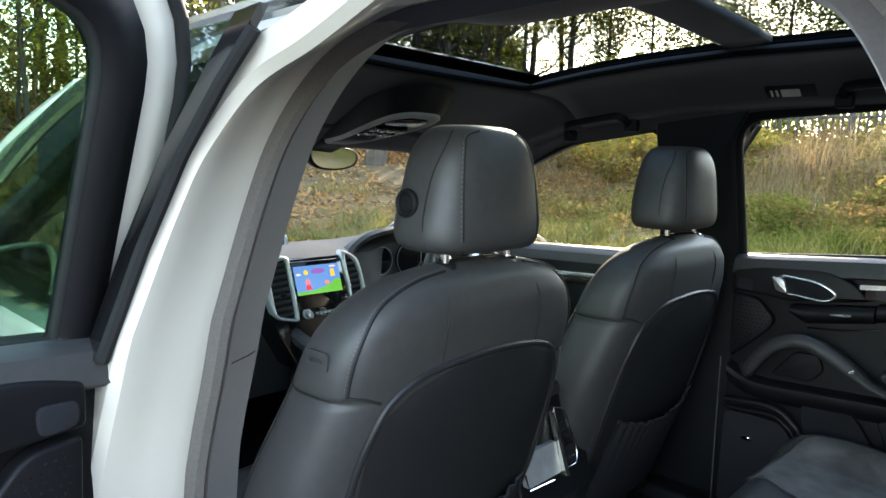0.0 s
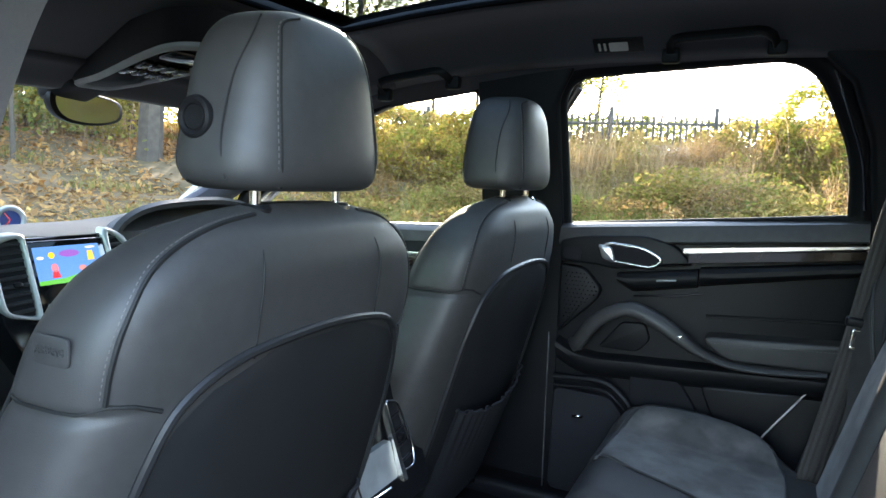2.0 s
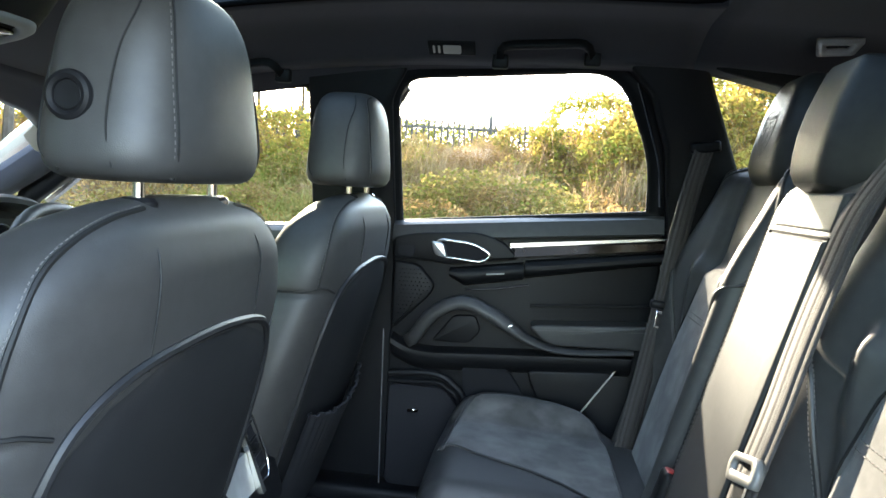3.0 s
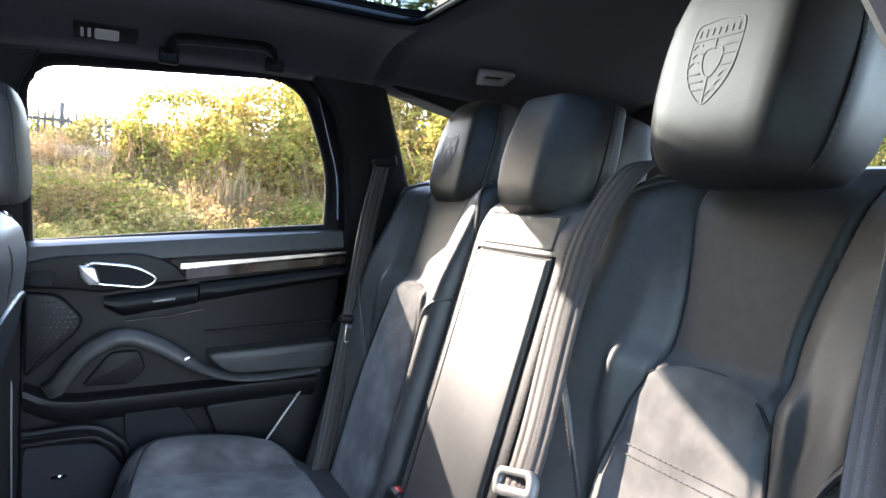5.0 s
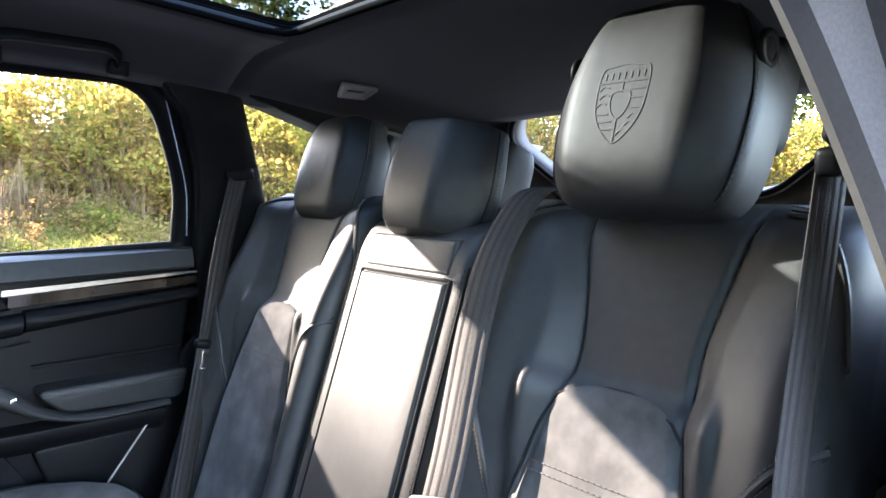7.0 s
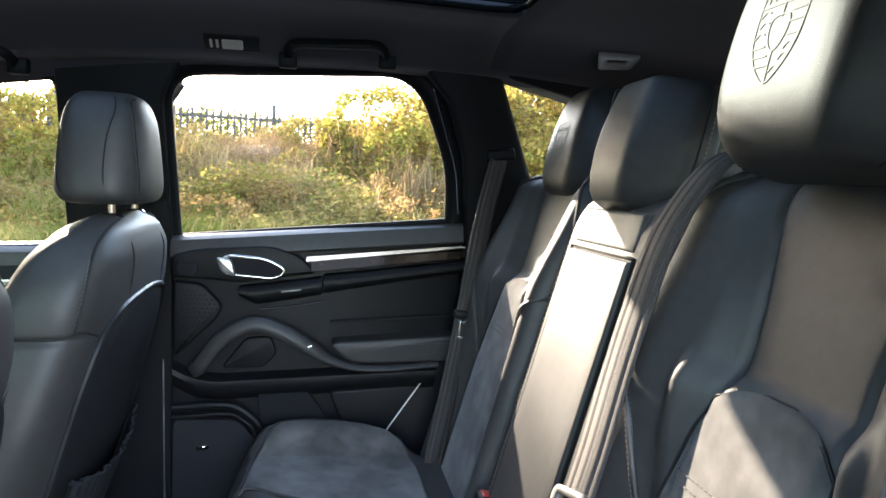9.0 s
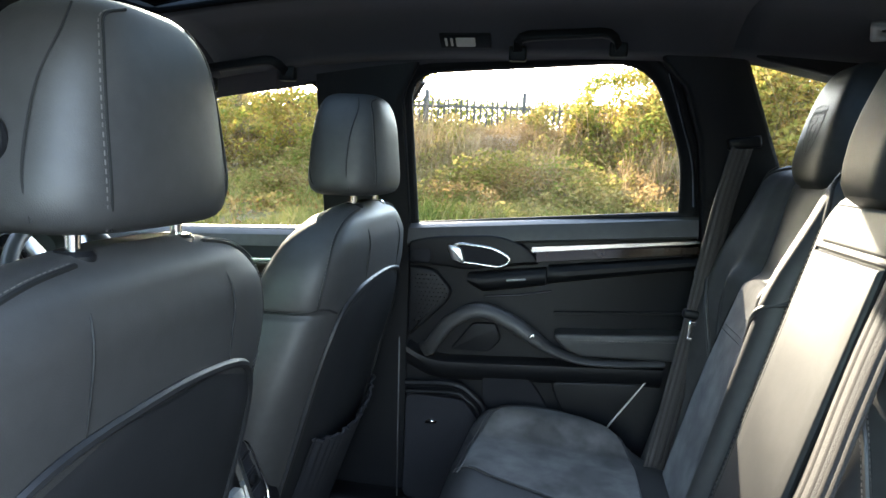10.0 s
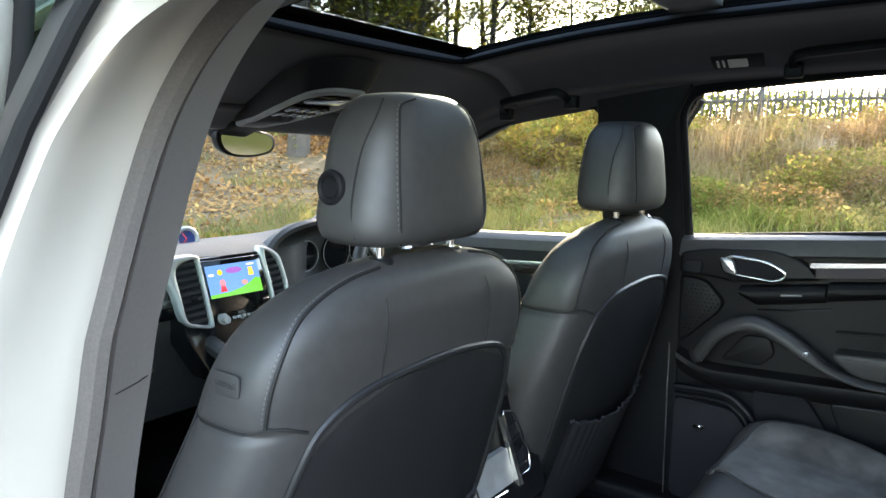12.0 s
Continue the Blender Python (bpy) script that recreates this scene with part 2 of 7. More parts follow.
def prism(outline, axis, a, b, bevel=0.0, seg=2):
    """A polygon of (u, v) extruded along axis from a to b. Axis y: (x, z); x: (y, z); z: (x, y)."""
    bm = bmesh.new()
    put = {"y": lambda u, v, w: (u, w, v), "x": lambda u, v, w: (w, u, v), "z": lambda u, v, w: (u, v, w)}[axis]
    lo = [bm.verts.new(put(u, v, a)) for u, v in outline]
    hi = [bm.verts.new(put(u, v, b)) for u, v in outline]
    n = len(lo)
    bm.faces.new(lo[::-1])
    top = bm.faces.new(hi)
    for i in range(n):
        bm.faces.new((lo[i], lo[(i + 1) % n], hi[(i + 1) % n], hi[i]))
    bmesh.ops.recalc_face_normals(bm, faces=bm.faces)
    if bevel:
        es = [e for e in bm.edges if any(v in hi for v in e.verts) and all(v in hi for v in e.verts)]
        bmesh.ops.bevel(bm, geom=es, offset=bevel, segments=seg, profile=0.5, affect="EDGES")
    return bm


def rounded(corners, r=0.02, n=5):
    """A 2D polygon with rounded corners; r may be a list."""
    out, m = [], len(corners)
    for i, c in enumerate(corners):
        rr = r[i] if isinstance(r, (list, tuple)) else r
        p, a, b = Vector(c), Vector(corners[i - 1]), Vector(corners[(i + 1) % m])
        da, db = (a - p), (b - p)
        k = min(rr, da.length * 0.49, db.length * 0.49)
        if k < 1e-4:
            out.append(tuple(p))
            continue
        s, e = p + da.normalized() * k, p + db.normalized() * k
        for j in range(n + 1):
            t = j / n
            q = s * (1 - t) ** 2 + p * 2 * t * (1 - t) + e * t * t
            out.append((q.x, q.y))
    return out


def sgnpow(v, p):
    return math.copysign(abs(v) ** p, v)


def oval(cx, cy, hx, hy, z, p=3.0, n=48):
    """A superellipse ring at height z."""
    return [Vector((cx + hx * sgnpow(math.cos(2 * math.pi * i / n), 2 / p), cy + hy * sgnpow(math.sin(2 * math.pi * i / n), 2 / p), z)) for i in range(n)]


def interp(x, table):
    """Smooth interpolation in a table of (x, value)."""
    if x <= table[0][0]:
        return table[0][1]
    for (a, va), (b, vb) in zip(table, table[1:]):
        if x <= b:
            t = (x - a) / (b - a)
            return va + (vb - va) * t
    return table[-1][1]


def smooth(a, b, x):
    t = min(1, max(0, (x - a) / (b - a)))
    return t * t * (3 - 2 * t)


def sheet(fn, us, vs, thick=None):
    """A grid of fn(u, v); thick: a vector by which a back sheet and a rim are added."""
    bm = bmesh.new()
    g = [[bm.verts.new(fn(u, v)) for v in vs] for u in us]
    for i in range(len(us) - 1):
        for j in range(len(vs) - 1):
            bm.faces.new((g[i][j], g[i + 1][j], g[i + 1][j + 1], g[i][j + 1]))
    if thick is not None:
        r = bmesh.ops.extrude_face_region(bm, geom=bm.faces[:])
        bmesh.ops.translate(bm, vec=thick, verts=[v for v in r["geom"] if isinstance(v, bmesh.types.BMVert)])
        bmesh.ops.recalc_face_normals(bm, faces=bm.faces)
    return bm


def lin(a, b, n):
    return [a + (b - a) * i / (n - 1) for i in range(n)]


def strip(a_line, b_line, thick):
    """A band between two lines of equal count, with thickness along a vector."""
    bm = bmesh.new()
    A, B = [bm.verts.new(p) for p in a_line], [bm.verts.new(p) for p in b_line]
    for i in range(len(A) - 1):
        bm.faces.new((A[i], A[i + 1], B[i + 1], B[i]))
    r = bmesh.ops.extrude_face_region(bm, geom=bm.faces[:])
    bmesh.ops.translate(bm, vec=Vector(thick), verts=[v for v in r["geom"] if isinstance(v, bmesh.types.BMVert)])
    bmesh.ops.recalc_face_normals(bm, faces=bm.faces)
    return bm


def frame_ring(outer, inner, axis, a, b):
    """A flat frame between two outlines of equal count, extruded."""
    put = {"y": lambda u, v, w: (u, w, v), "x": lambda u, v, w: (w, u, v), "z": lambda u, v, w: (u, v, w)}[axis]
    bm = bmesh.new()
    V = [[bm.verts.new(put(u, v, w)) for u, v in line] for line in (outer, inner) for w in (a, b)]
    oa, ob_, ia, ib = V
    n = len(outer)
    for i in range(n):
        j = (i + 1) % n
        bm.faces.new((oa[i], oa[j], ob_[j], ob_[i]))
        bm.faces.new((ia[i], ia[j], ib[j], ib[i]))
        bm.faces.new((oa[i], oa[j], ia[j], ia[i]))
        bm.faces.new((ob_[i], ob_[j], ib[j], ib[i]))
    bmesh.ops.recalc_face_normals(bm, faces=bm.faces)
    return bm


# ---- the car's shell ----
# x runs to the rear, y to the driver's side, z up
def Yin(z):
    """Inner face of the side of the cabin."""
    return 0.735 - 0.30 * (z - 1.14) if z > 1.14 else 0.735 + 0.10 * min(0.2, 1.14 - z)


def roof_z(x, y):
    base = interp(x, [(-0.84, 1.418), (-0.75, 1.445), (-0.6, 1.496), (-0.47, 1.545), (-0.37, 1.568), (-0.22, 1.588), (-0.06, 1.603), (0.13, 1.613), (0.45, 1.617), (0.72, 1.612), (1.0, 1.596), (1.3, 1.575), (1.7, 1.535)])
    return base - 0.06 * y * y - 2.2 * max(0.0, abs(y) - 0.42) ** 2


def side_piece(outline, side, depth, dy=0.0, bevel=0.0):
    """A piece of side trim that follows the lean of the glass; outline in x and z."""
    bm = bmesh.new()
    a = [bm.verts.new((x, side * (Yin(z) + dy), z)) for x, z in outline]
    b = [bm.verts.new((x, side * (Yin(z) + dy + depth), z)) for x, z in outline]
    n = len(a)
    fa = bm.faces.new(a)
    bm.faces.new(b[::-1])
    for i in range(n):
        bm.faces.new((a[i], b[i], b[(i + 1) % n], a[(i + 1) % n]))
    bmesh.ops.recalc_face_normals(bm, faces=bm.faces)
    if bevel:
        es = [e for e in bm.edges if all(v in a for v in e.verts)]
        bmesh.ops.bevel(bm, geom=es, offset=bevel, segments=3, profile=0.5, affect="EDGES")
    return bm


def side_ring(outer, inner, side, depth, dy=0.0):
    bm = bmesh.new()
    V = [[bm.verts.new((x, side * (Yin(z) + dy + w), z)) for x, z in line] for line in (outer, inner) for w in (0, depth)]
    oa, ob_, ia, ib = V
    n = len(outer)
    for i in range(n):
        j = (i + 1) % n
        for q in ((oa[i], oa[j], ob_[j], ob_[i]), (ia[i], ia[j], ib[j], ib[i]), (oa[i], oa[j], ia[j], ia[i]), (ob_[i], ob_[j], ib[j], ib[i])):
            bm.faces.new(q)
    bmesh.ops.recalc_face_normals(bm, faces=bm.faces)
    return bm


def grow(outline, d):
    """Offset a closed 2D outline outwards by d."""
    out, n = [], len(outline)
    area = sum(outline[i - 1][0] * outline[i][1] - outline[i][0] * outline[i - 1][1] for i in range(n))
    s = 1 if area > 0 else -1
    for i in range(n):
        a, p, b = Vector(outline[i - 1]), Vector(outline[i]), Vector(outline[(i + 1) % n])
        t = (b - a).normalized()
        out.append((p.x + s * t.y * d, p.y - s * t.x * d))
    return out


REAR_WIN = rounded([(0.046, 1.140), (0.036, 1.500), (0.575, 1.534), (0.668, 1.330), (0.677, 1.200)], [0.01, 0.075, 0.085, 0.10, 0.01], 6)
FRONT_WIN = rounded([(-0.185, 1.118), (-0.175, 1.475), (-0.42, 1.450), (-0.66, 1.352), (-1.02, 1.125), (-1.02, 1.085)], [0.01, 0.05, 0.1, 0.1, 0.03, 0.01], 5)
QUARTER = rounded([(0.763, 1.535), (0.887, 1.262), (1.30, 1.300), (1.06, 1.470)], [0.008, 0.02, 0.03, 0.05], 4)

shell = thing("car_body", "white estate car body around a black cabin", "car")

# floor, sills and tunnel
floor_ob = tagged(part("floor", join(rbox((-1.3, -0.74, 0.36), (1.1, 0.74, 0.40), 0.01), rbox((-1.2, -0.13, 0.38), (0.16, 0.13, 0.50), 0.04, 3)), CARPET), "black carpeted car floor with a central tunnel", "floor", kind="structure")

part("bulkhead", rbox((-1.36, -0.74, 0.34), (-1.28, 0.74, 1.02), 0.01), CARPET, shell)
# headlining with the roof opening
OPEN_Y, OPEN_F, OPEN_R = 0.325, -0.400, 0.725


def headlining():
    def f(dz):
        return lambda x, y: Vector((x, y, roof_z(x, y) + dz))
    up = Vector((0, 0, 0.02))
    fore = sheet(lambda x, y: Vector((x + (0.025 * (1 - (y / OPEN_Y) ** 2) * -1 if x > OPEN_F - 0.001 and abs(y) < OPEN_Y else 0), y, roof_z(x, y))), lin(-0.82, OPEN_F, 12), lin(-0.595, 0.595, 35), up)
    aft = sheet(f(0), lin(OPEN_R, 1.42, 16), lin(-0.595, 0.595, 33), up)
    a = sheet(f(0), lin(OPEN_F, OPEN_R, 22), lin(OPEN_Y, 0.595, 12), up)
    b = sheet(f(0), lin(OPEN_F, OPEN_R, 22), lin(-0.595, -OPEN_Y, 12), up)
    return join(fore, aft, a, b)


ceiling = tagged(part("ceiling", headlining(), HEADLINER), "black fabric headlining around a large glass roof", "ceiling", kind="structure")

# rolls of trim between headlining and windows
for side in (1, -1):
    rings = []
    for x in lin(-0.80, 1.60, 44):
        ytop, ztop = 0.590, roof_z(x, 0.590)
        zlow = interp(x, [(-0.80, 1.27), (-0.66, 1.350), (-0.5, 1.425), (-0.2, 1.468), (0.0, 1.50), (0.1, 1.515), (0.55, 1.530), (0.8, 1.528), (1.1, 1.47), (1.6, 1.37)])
        ylow = Yin(zlow)
        pts = [(ytop - 0.004, ztop + 0.006), (ytop, ztop + 0.0005), (0.55 * ytop + 0.45 * ylow, 0.6 * ztop + 0.4 * zlow), (ylow - 0.004, zlow + 0.006), (ylow + 0.006, zlow - 0.002), (ylow + 0.045, zlow + 0.035), (ylow + 0.045, ztop + 0.05), (ytop, ztop + 0.05)]
        rings.append([Vector((x, side * y, z)) for y, z in pts])
    part("roof_rail_trim", loft(rings), HEADLINER, shell)
    # outer roof rail, white
    rings = []
    for x in lin(-0.9, 1.75, 40):
        z = roof_z(max(-0.75, x), 0.6) + 0.035 - max(0, -0.75 - x) * 0.9
        rings.append([Vector((x, side * y, z + dz)) for y, dz in ((0.56, 0.055), (0.61, 0.05), (0.645, 0.035), (0.668, 0.012), (0.660, 0.004), (0.60, 0.02))] if side > 0 else [Vector((x, side * y, z + dz)) for y, dz in ((0.56, 0.03), (0.62, 0.025), (0.68, 0.0), (0.715, -0.03), (0.70, -0.035), (0.62, -0.015))])
    part("roof_rail", loft(rings), WHITE_PAINT, shell)

# white roof panels fore and aft of the glass
for x0, x1 in ((-0.84, OPEN_F - 0.078), (OPEN_R + 0.048, 1.50)):
    part("roof_panel", sheet(lambda x, y: Vector((x, y, roof_z(x, y) + 0.038)), lin(x0, x1, 9), lin(-0.60, 0.60, 19), Vector((0, 0, 0.01))), WHITE_PAINT, shell)
# rear end: tailgate with a window, below it the load space wall
RW = rounded([(-0.25, 1.375), (0.25, 1.375), (0.42, 1.500), (0.39, 1.565), (0.20, 1.60), (-0.20, 1.60), (-0.39, 1.565), (-0.42, 1.500)], [0.05, 0.05, 0.035, 0.04, 0.1, 0.1, 0.04, 0.035], 5)


def rear_map(y, z):
    return Vector((1.62 - (z - 1.10) * 0.42, y, z))


def ring_map(outer, inner, fn, thick):
    bm = bmesh.new()
    o, i_ = [bm.verts.new(fn(*p)) for p in outer], [bm.verts.new(fn(*p)) for p in inner]
    n = len(o)
    for k in range(n):
        bm.faces.new((o[k], o[(k + 1) % n], i_[(k + 1) % n], i_[k]))
    r = bmesh.ops.extrude_face_region(bm, geom=bm.faces[:])
    bmesh.ops.translate(bm, vec=Vector(thick), verts=[v for v in r["geom"] if isinstance(v, bmesh.types.BMVert)])
    bmesh.ops.recalc_face_normals(bm, faces=bm.faces)
    return bm


tail = part("tailgate", ring_map(rounded([(-0.72, 0.62), (0.72, 0.62), (0.70, 1.2), (0.62, 1.5), (0.50, 1.66), (-0.50, 1.66), (-0.62, 1.5), (-0.70, 1.2)], 0.06, 5), RW, rear_map, (0.05, 0, 0.02)), TRIM, shell)
bm = bmesh.new()
bm.faces.new([bm.verts.new(rear_map(*p) + Vector((0.02, 0, 0.01))) for p in RW])
part("window_pane", bm, GLASS, tail)
part("window_seal", tube([rear_map(*p) + Vector((-0.004, 0, 0)) for p in RW], 0.006, 6, True), RUBBER, tail)
part("window_edge", tube([rear_map(*p) + Vector((-0.008, 0, 0)) for p in grow(RW, 0.009)], 0.0022, 6, True), SILVER_PLASTIC, tail, "pale edge round the rear glass")
# load space floor and cover, sides
part("load_floor", rbox((0.80, -0.62, 0.60), (1.75, 0.62, 0.64)), CARPET, shell)
part("load_cover", sheet(lambda x, y: Vector((x, y, 1.02)), lin(0.90, 1.62, 3), lin(-0.62, 0.62, 3), Vector((0, 0, 0.015))), PLASTIC, shell)

for side in (1, -1):
    # pillar trims: grey near, black far, the light's falloff put into the material
    bp = [(-0.250, 0.40), (-0.190, 0.40), (-0.185, 1.00), (-0.162, 1.12), (-0.140, 1.32), (-0.095, 1.44), (-0.05, 1.51), (-0.18, 1.505), (-0.21, 1.3), (-0.235, 1.08)]
    if side > 0:
        bp = [(-0.195, 0.38), (0.040, 0.38), (0.036, 1.10), (0.030, 1.45), (0.075, 1.53), (-0.18, 1.52), (-0.188, 1.08)]
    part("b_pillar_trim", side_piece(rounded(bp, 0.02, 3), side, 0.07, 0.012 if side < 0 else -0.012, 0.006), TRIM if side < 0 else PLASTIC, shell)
    part("sill_trim", rbox((-1.2, side * 0.66, 0.38), (0.60, side * 0.76, 0.44), 0.015, 2), PLASTIC, shell)
    c_out = [(0.74, 0.62), (0.735, 1.05), (0.715, 1.20), (0.690, 1.36), (0.645, 1.475), (0.585, 1.535), (0.600, 1.56), (0.760, 1.56), (0.763, 1.535), (0.887, 1.262), (1.00, 1.24), (1.00, 0.62)]
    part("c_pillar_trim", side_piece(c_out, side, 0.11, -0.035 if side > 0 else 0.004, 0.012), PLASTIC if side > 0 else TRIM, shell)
    part("d_pillar_trim", side_piece([(1.06, 1.470), (1.30, 1.300), (1.20, 1.262), (1.0, 1.24), (1.0, 0.6), (1.70, 0.6), (1.62, 1.15), (1.45, 1.50), (1.10, 1.58), (0.763, 1.56), (0.763, 1.535)], side, 0.08, -0.045, 0.01), PLASTIC, shell)
    part("quarter_window", side_piece(QUARTER, side, 0.004, 0.04), GLASS, shell, smooth=False)
    # a-pillar
    part("a_pillar_trim", tube(spline([(-0.70, side * 0.625, 1.405), (-0.85, side * 0.665, 1.31), (-1.10, side * 0.71, 1.17), (-1.34, side * 0.735, 1.06)], 6), 0.052, 12, flat=0.75), HEADLINER, shell)
    part("a_pillar", tube(spline([(-0.76, side * 0.66, 1.475), (-0.92, side * 0.715, 1.385), (-1.18, side * 0.78, 1.225), (-1.45, side * 0.82, 1.05)], 6), 0.034, 10, flat=0.8), WHITE_PAINT, shell)
    if side > 0:
        part("b_pillar", side_piece([(-0.16, 0.40), (-0.045, 0.40), (-0.055, 1.1), (-0.03, 1.3), (-0.01, 1.54), (-0.15, 1.54), (-0.165, 1.1)], side, 0.05, 0.04), WHITE_PAINT, shell)
    if side > 0:
        part("quarter_panel", side_piece([(0.705, 0.55), (0.705, 1.21), (0.95, 1.24), (0.95, 0.55)], side, 0.02, 0.085), PLASTIC, shell)
    part("sill", rbox((-1.2, side * 0.70, 0.30), (0.62, side * 0.90, 0.42), 0.03, 3), WHITE_PAINT, shell)
    part("rear_wing", side_piece([(0.86, 0.45), (0.86, 1.22), (1.0, 1.245), (1.35, 1.285), (1.85, 1.2), (1.9, 0.5)], side, 0.05, 0.13, 0.02), WHITE_PAINT, shell)
# bonnet and front wings
part("bonnet", sheet(lambda x, y: Vector((x, y, 0.93 - 0.10 * (-1.40 - x) - 0.18 * (-1.40 - x) ** 2 - 0.05 * y * y)), lin(-2.35, -1.36, 10), lin(-0.84, 0.84, 15), Vector((0, 0, -0.02))), WHITE_PAINT, shell)


# front wings, bumpers and wheels
for side in (1, -1):
    wing = prism(rounded([(-2.36, 0.42), (-2.38, 0.74), (-2.10, 0.86), (-1.40, 0.95), (-1.12, 1.04), (-1.10, 0.42)], 0.04, 3), "y", 0.80, 0.87, 0.02, 2)
    part("front_wing", wing if side > 0 else moved(wing, Matrix.Diagonal((1, -1, 1, 1))), WHITE_PAINT, shell)
    for x in (-1.78, 1.16):
        hub = Vector((x, side * 0.80, 0.375))
        turn = Matrix.Translation(hub) @ pose(0, 0, 0, -90 * side, 0, 0)
        wheel_ob = part("wheel", moved(loft([[Vector((r * math.cos(a), r * math.sin(a), h)) for a in lin(0, 2 * math.pi, 41)[:-1]] for r, h in ((0.27, -0.12), (0.35, -0.12), (0.375, -0.09), (0.375, 0.09), (0.35, 0.125), (0.27, 0.125), (0.255, 0.09))]), turn), RUBBER, shell, "black tyre")
        part("rim", moved(join(*[tube([(0.26 * math.cos(a), 0.26 * math.sin(a), 0.10) for a in lin(0, 2 * math.pi, 33)[:-1]], 0.012, 6, True)] + [moved(rbox((0.03, -0.022, 0.07), (0.26, 0.022, 0.105), 0.008, 1), Matrix.Rotation(k * 2 * math.pi / 5, 4, "Z")) for k in range(5)]), turn), ALU, wheel_ob, "five-spoke alloy rim")
part("front_bumper", rbox((-2.46, -0.84, 0.36), (-2.33, 0.84, 0.84), 0.05, 3), WHITE_PAINT, shell)
part("rear_bumper", rbox((1.74, -0.82, 0.36), (1.96, 0.82, 0.76), 0.05, 3), WHITE_PAINT, shell)
part("tailgate_skin", rbox((1.70, -0.74, 0.74), (1.80, 0.74, 1.16), 0.03, 2), WHITE_PAINT, shell)


# windscreen and its header
def wind(y, s):
    return Vector((-0.80 - 0.58 * s + 0.10 * y * y * (0.4 + s), y, 1.445 - 0.37 * s - 0.04 * y * y))


screen_glass = tagged(part("windscreen", sheet(wind, lin(-0.66, 0.66, 13), lin(0.0, 1.0, 9)), GLASS), "clear curved windscreen over the dashboard", "windscreen", kind="structure")
part("header_trim", sheet(lambda x, y: Vector((x, y, roof_z(x, y) - 0.006 - 0.02 * smooth(-0.76, -0.85, x))), lin(-0.86, -0.74, 6), lin(-0.60, 0.60, 13), Vector((0, 0, 0.03))), HEADLINER, shell)

# ---- glass roof ----
roof = thing("glass_roof", "two-pane tinted panoramic glass roof with black rims", "sunroof")


def roof_glass(x0, x1, bow=0.0):
    return sheet(lambda x, y: Vector((x - bow * (1 - (y / OPEN_Y) ** 2) * smooth(x1, x0, x), y, roof_z(x, y) + 0.042)), lin(x0, x1, 8), lin(-OPEN_Y - 0.04, OPEN_Y + 0.04, 9), Vector((0, 0, 0.005)))


part("front_pane", roof_glass(OPEN_F - 0.05, 0.145, 0.02), ROOF_GLASS, roof, "tinted glass front roof pane")
part("frit_band", sheet(lambda x, y: Vector((x - 0.025 * (1 - (y / OPEN_Y) ** 2), y, roof_z(x, y) + 0.0385)), lin(OPEN_F - 0.055, OPEN_F + 0.016, 4), lin(-OPEN_Y - 0.03, OPEN_Y + 0.03, 15), Vector((0, 0, 0.0015))), FRIT, roof, "black printed border of the glass")
part("rear_pane", roof_glass(0.150, OPEN_R + 0.04), ROOF_GLASS, roof, "tinted glass rear roof pane")
part("cross_bar", sheet(lambda x, y: Vector((x, y, roof_z(x, y) + 0.021 + 0.006 * ((x - 0.148) / 0.05) ** 2)), lin(0.098, 0.198, 9), lin(-OPEN_Y - 0.012, OPEN_Y + 0.012, 9), Vector((0, 0, 0.014))), HEADLINER, roof, "black fabric-covered cross bar")
for k, (inset, dz, r) in enumerate(((0.004, 0.006, 0.006), (-0.010, 0.016, 0.005), (-0.022, 0.026, 0.006))):
    y, f, b = OPEN_Y - inset, OPEN_F + inset, OPEN_R - inset
    line = [(f - 0.025 * (1 - (v / OPEN_Y) ** 2 if abs(v) < OPEN_Y else 0), v) for v in lin(-y + 0.03, y - 0.03, 15)] + [(f + 0.008, y - 0.008), (f + 0.03, y)]
    line += [(x, y) for x in lin(f + 0.06, b - 0.06, 20)] + [(b - 0.012, y - 0.012)]
    line += [(b, v) for v in lin(y - 0.05, -y + 0.05, 9)] + [(b - 0.012, -y + 0.012)]
    line += [(x, -y) for x in lin(b - 0.06, f + 0.06, 20)] + [(f + 0.008, -y + 0.008)]
    part("rim_seal", tube([(x, v, roof_z(x, v) + dz) for x, v in line], r, 6, True), FRIT, roof)
    if k == 2:
        ring = [Vector((x, v, roof_z(x, v))) for x, v in line]
        part("collar", loft([[p + Vector((0, 0, dz)) for p in ring] + [ring[0] + Vector((0, 0, dz))] for dz in (0.010, 0.0415)], close=False), FRIT, roof, "black collar round the opening")


# ---- front seats ----
def back_c(z):
    """Rear face, front face and half width of a front backrest at height z."""
    xb = interp(z, [(0.50, -0.105), (0.80, -0.010), (1.00, 0.046), (1.08, 0.061), (1.15, 0.066), (1.19, 0.056), (1.215, 0.030)])
    xf = interp(z, [(0.50, -0.36), (0.80, -0.235), (1.00, -0.150), (1.08, -0.115), (1.15, -0.080), (1.19, -0.045), (1.215, 0.0)])
    w = interp(z, [(0.50, 0.295), (0.72, 0.325), (0.90, 0.312), (0.99, 0.290), (1.03, 0.279)])
    if z > 1.03:
        w = 0.279 * max(0.0, 1 - ((z - 1.03) / 0.187) ** 2.9) ** (1 / 2.3)
    w *= 1 - 0.020 * math.exp(-((z - 1.037) / 0.0055) ** 2)
    return xb, xf, max(w, 0.03)


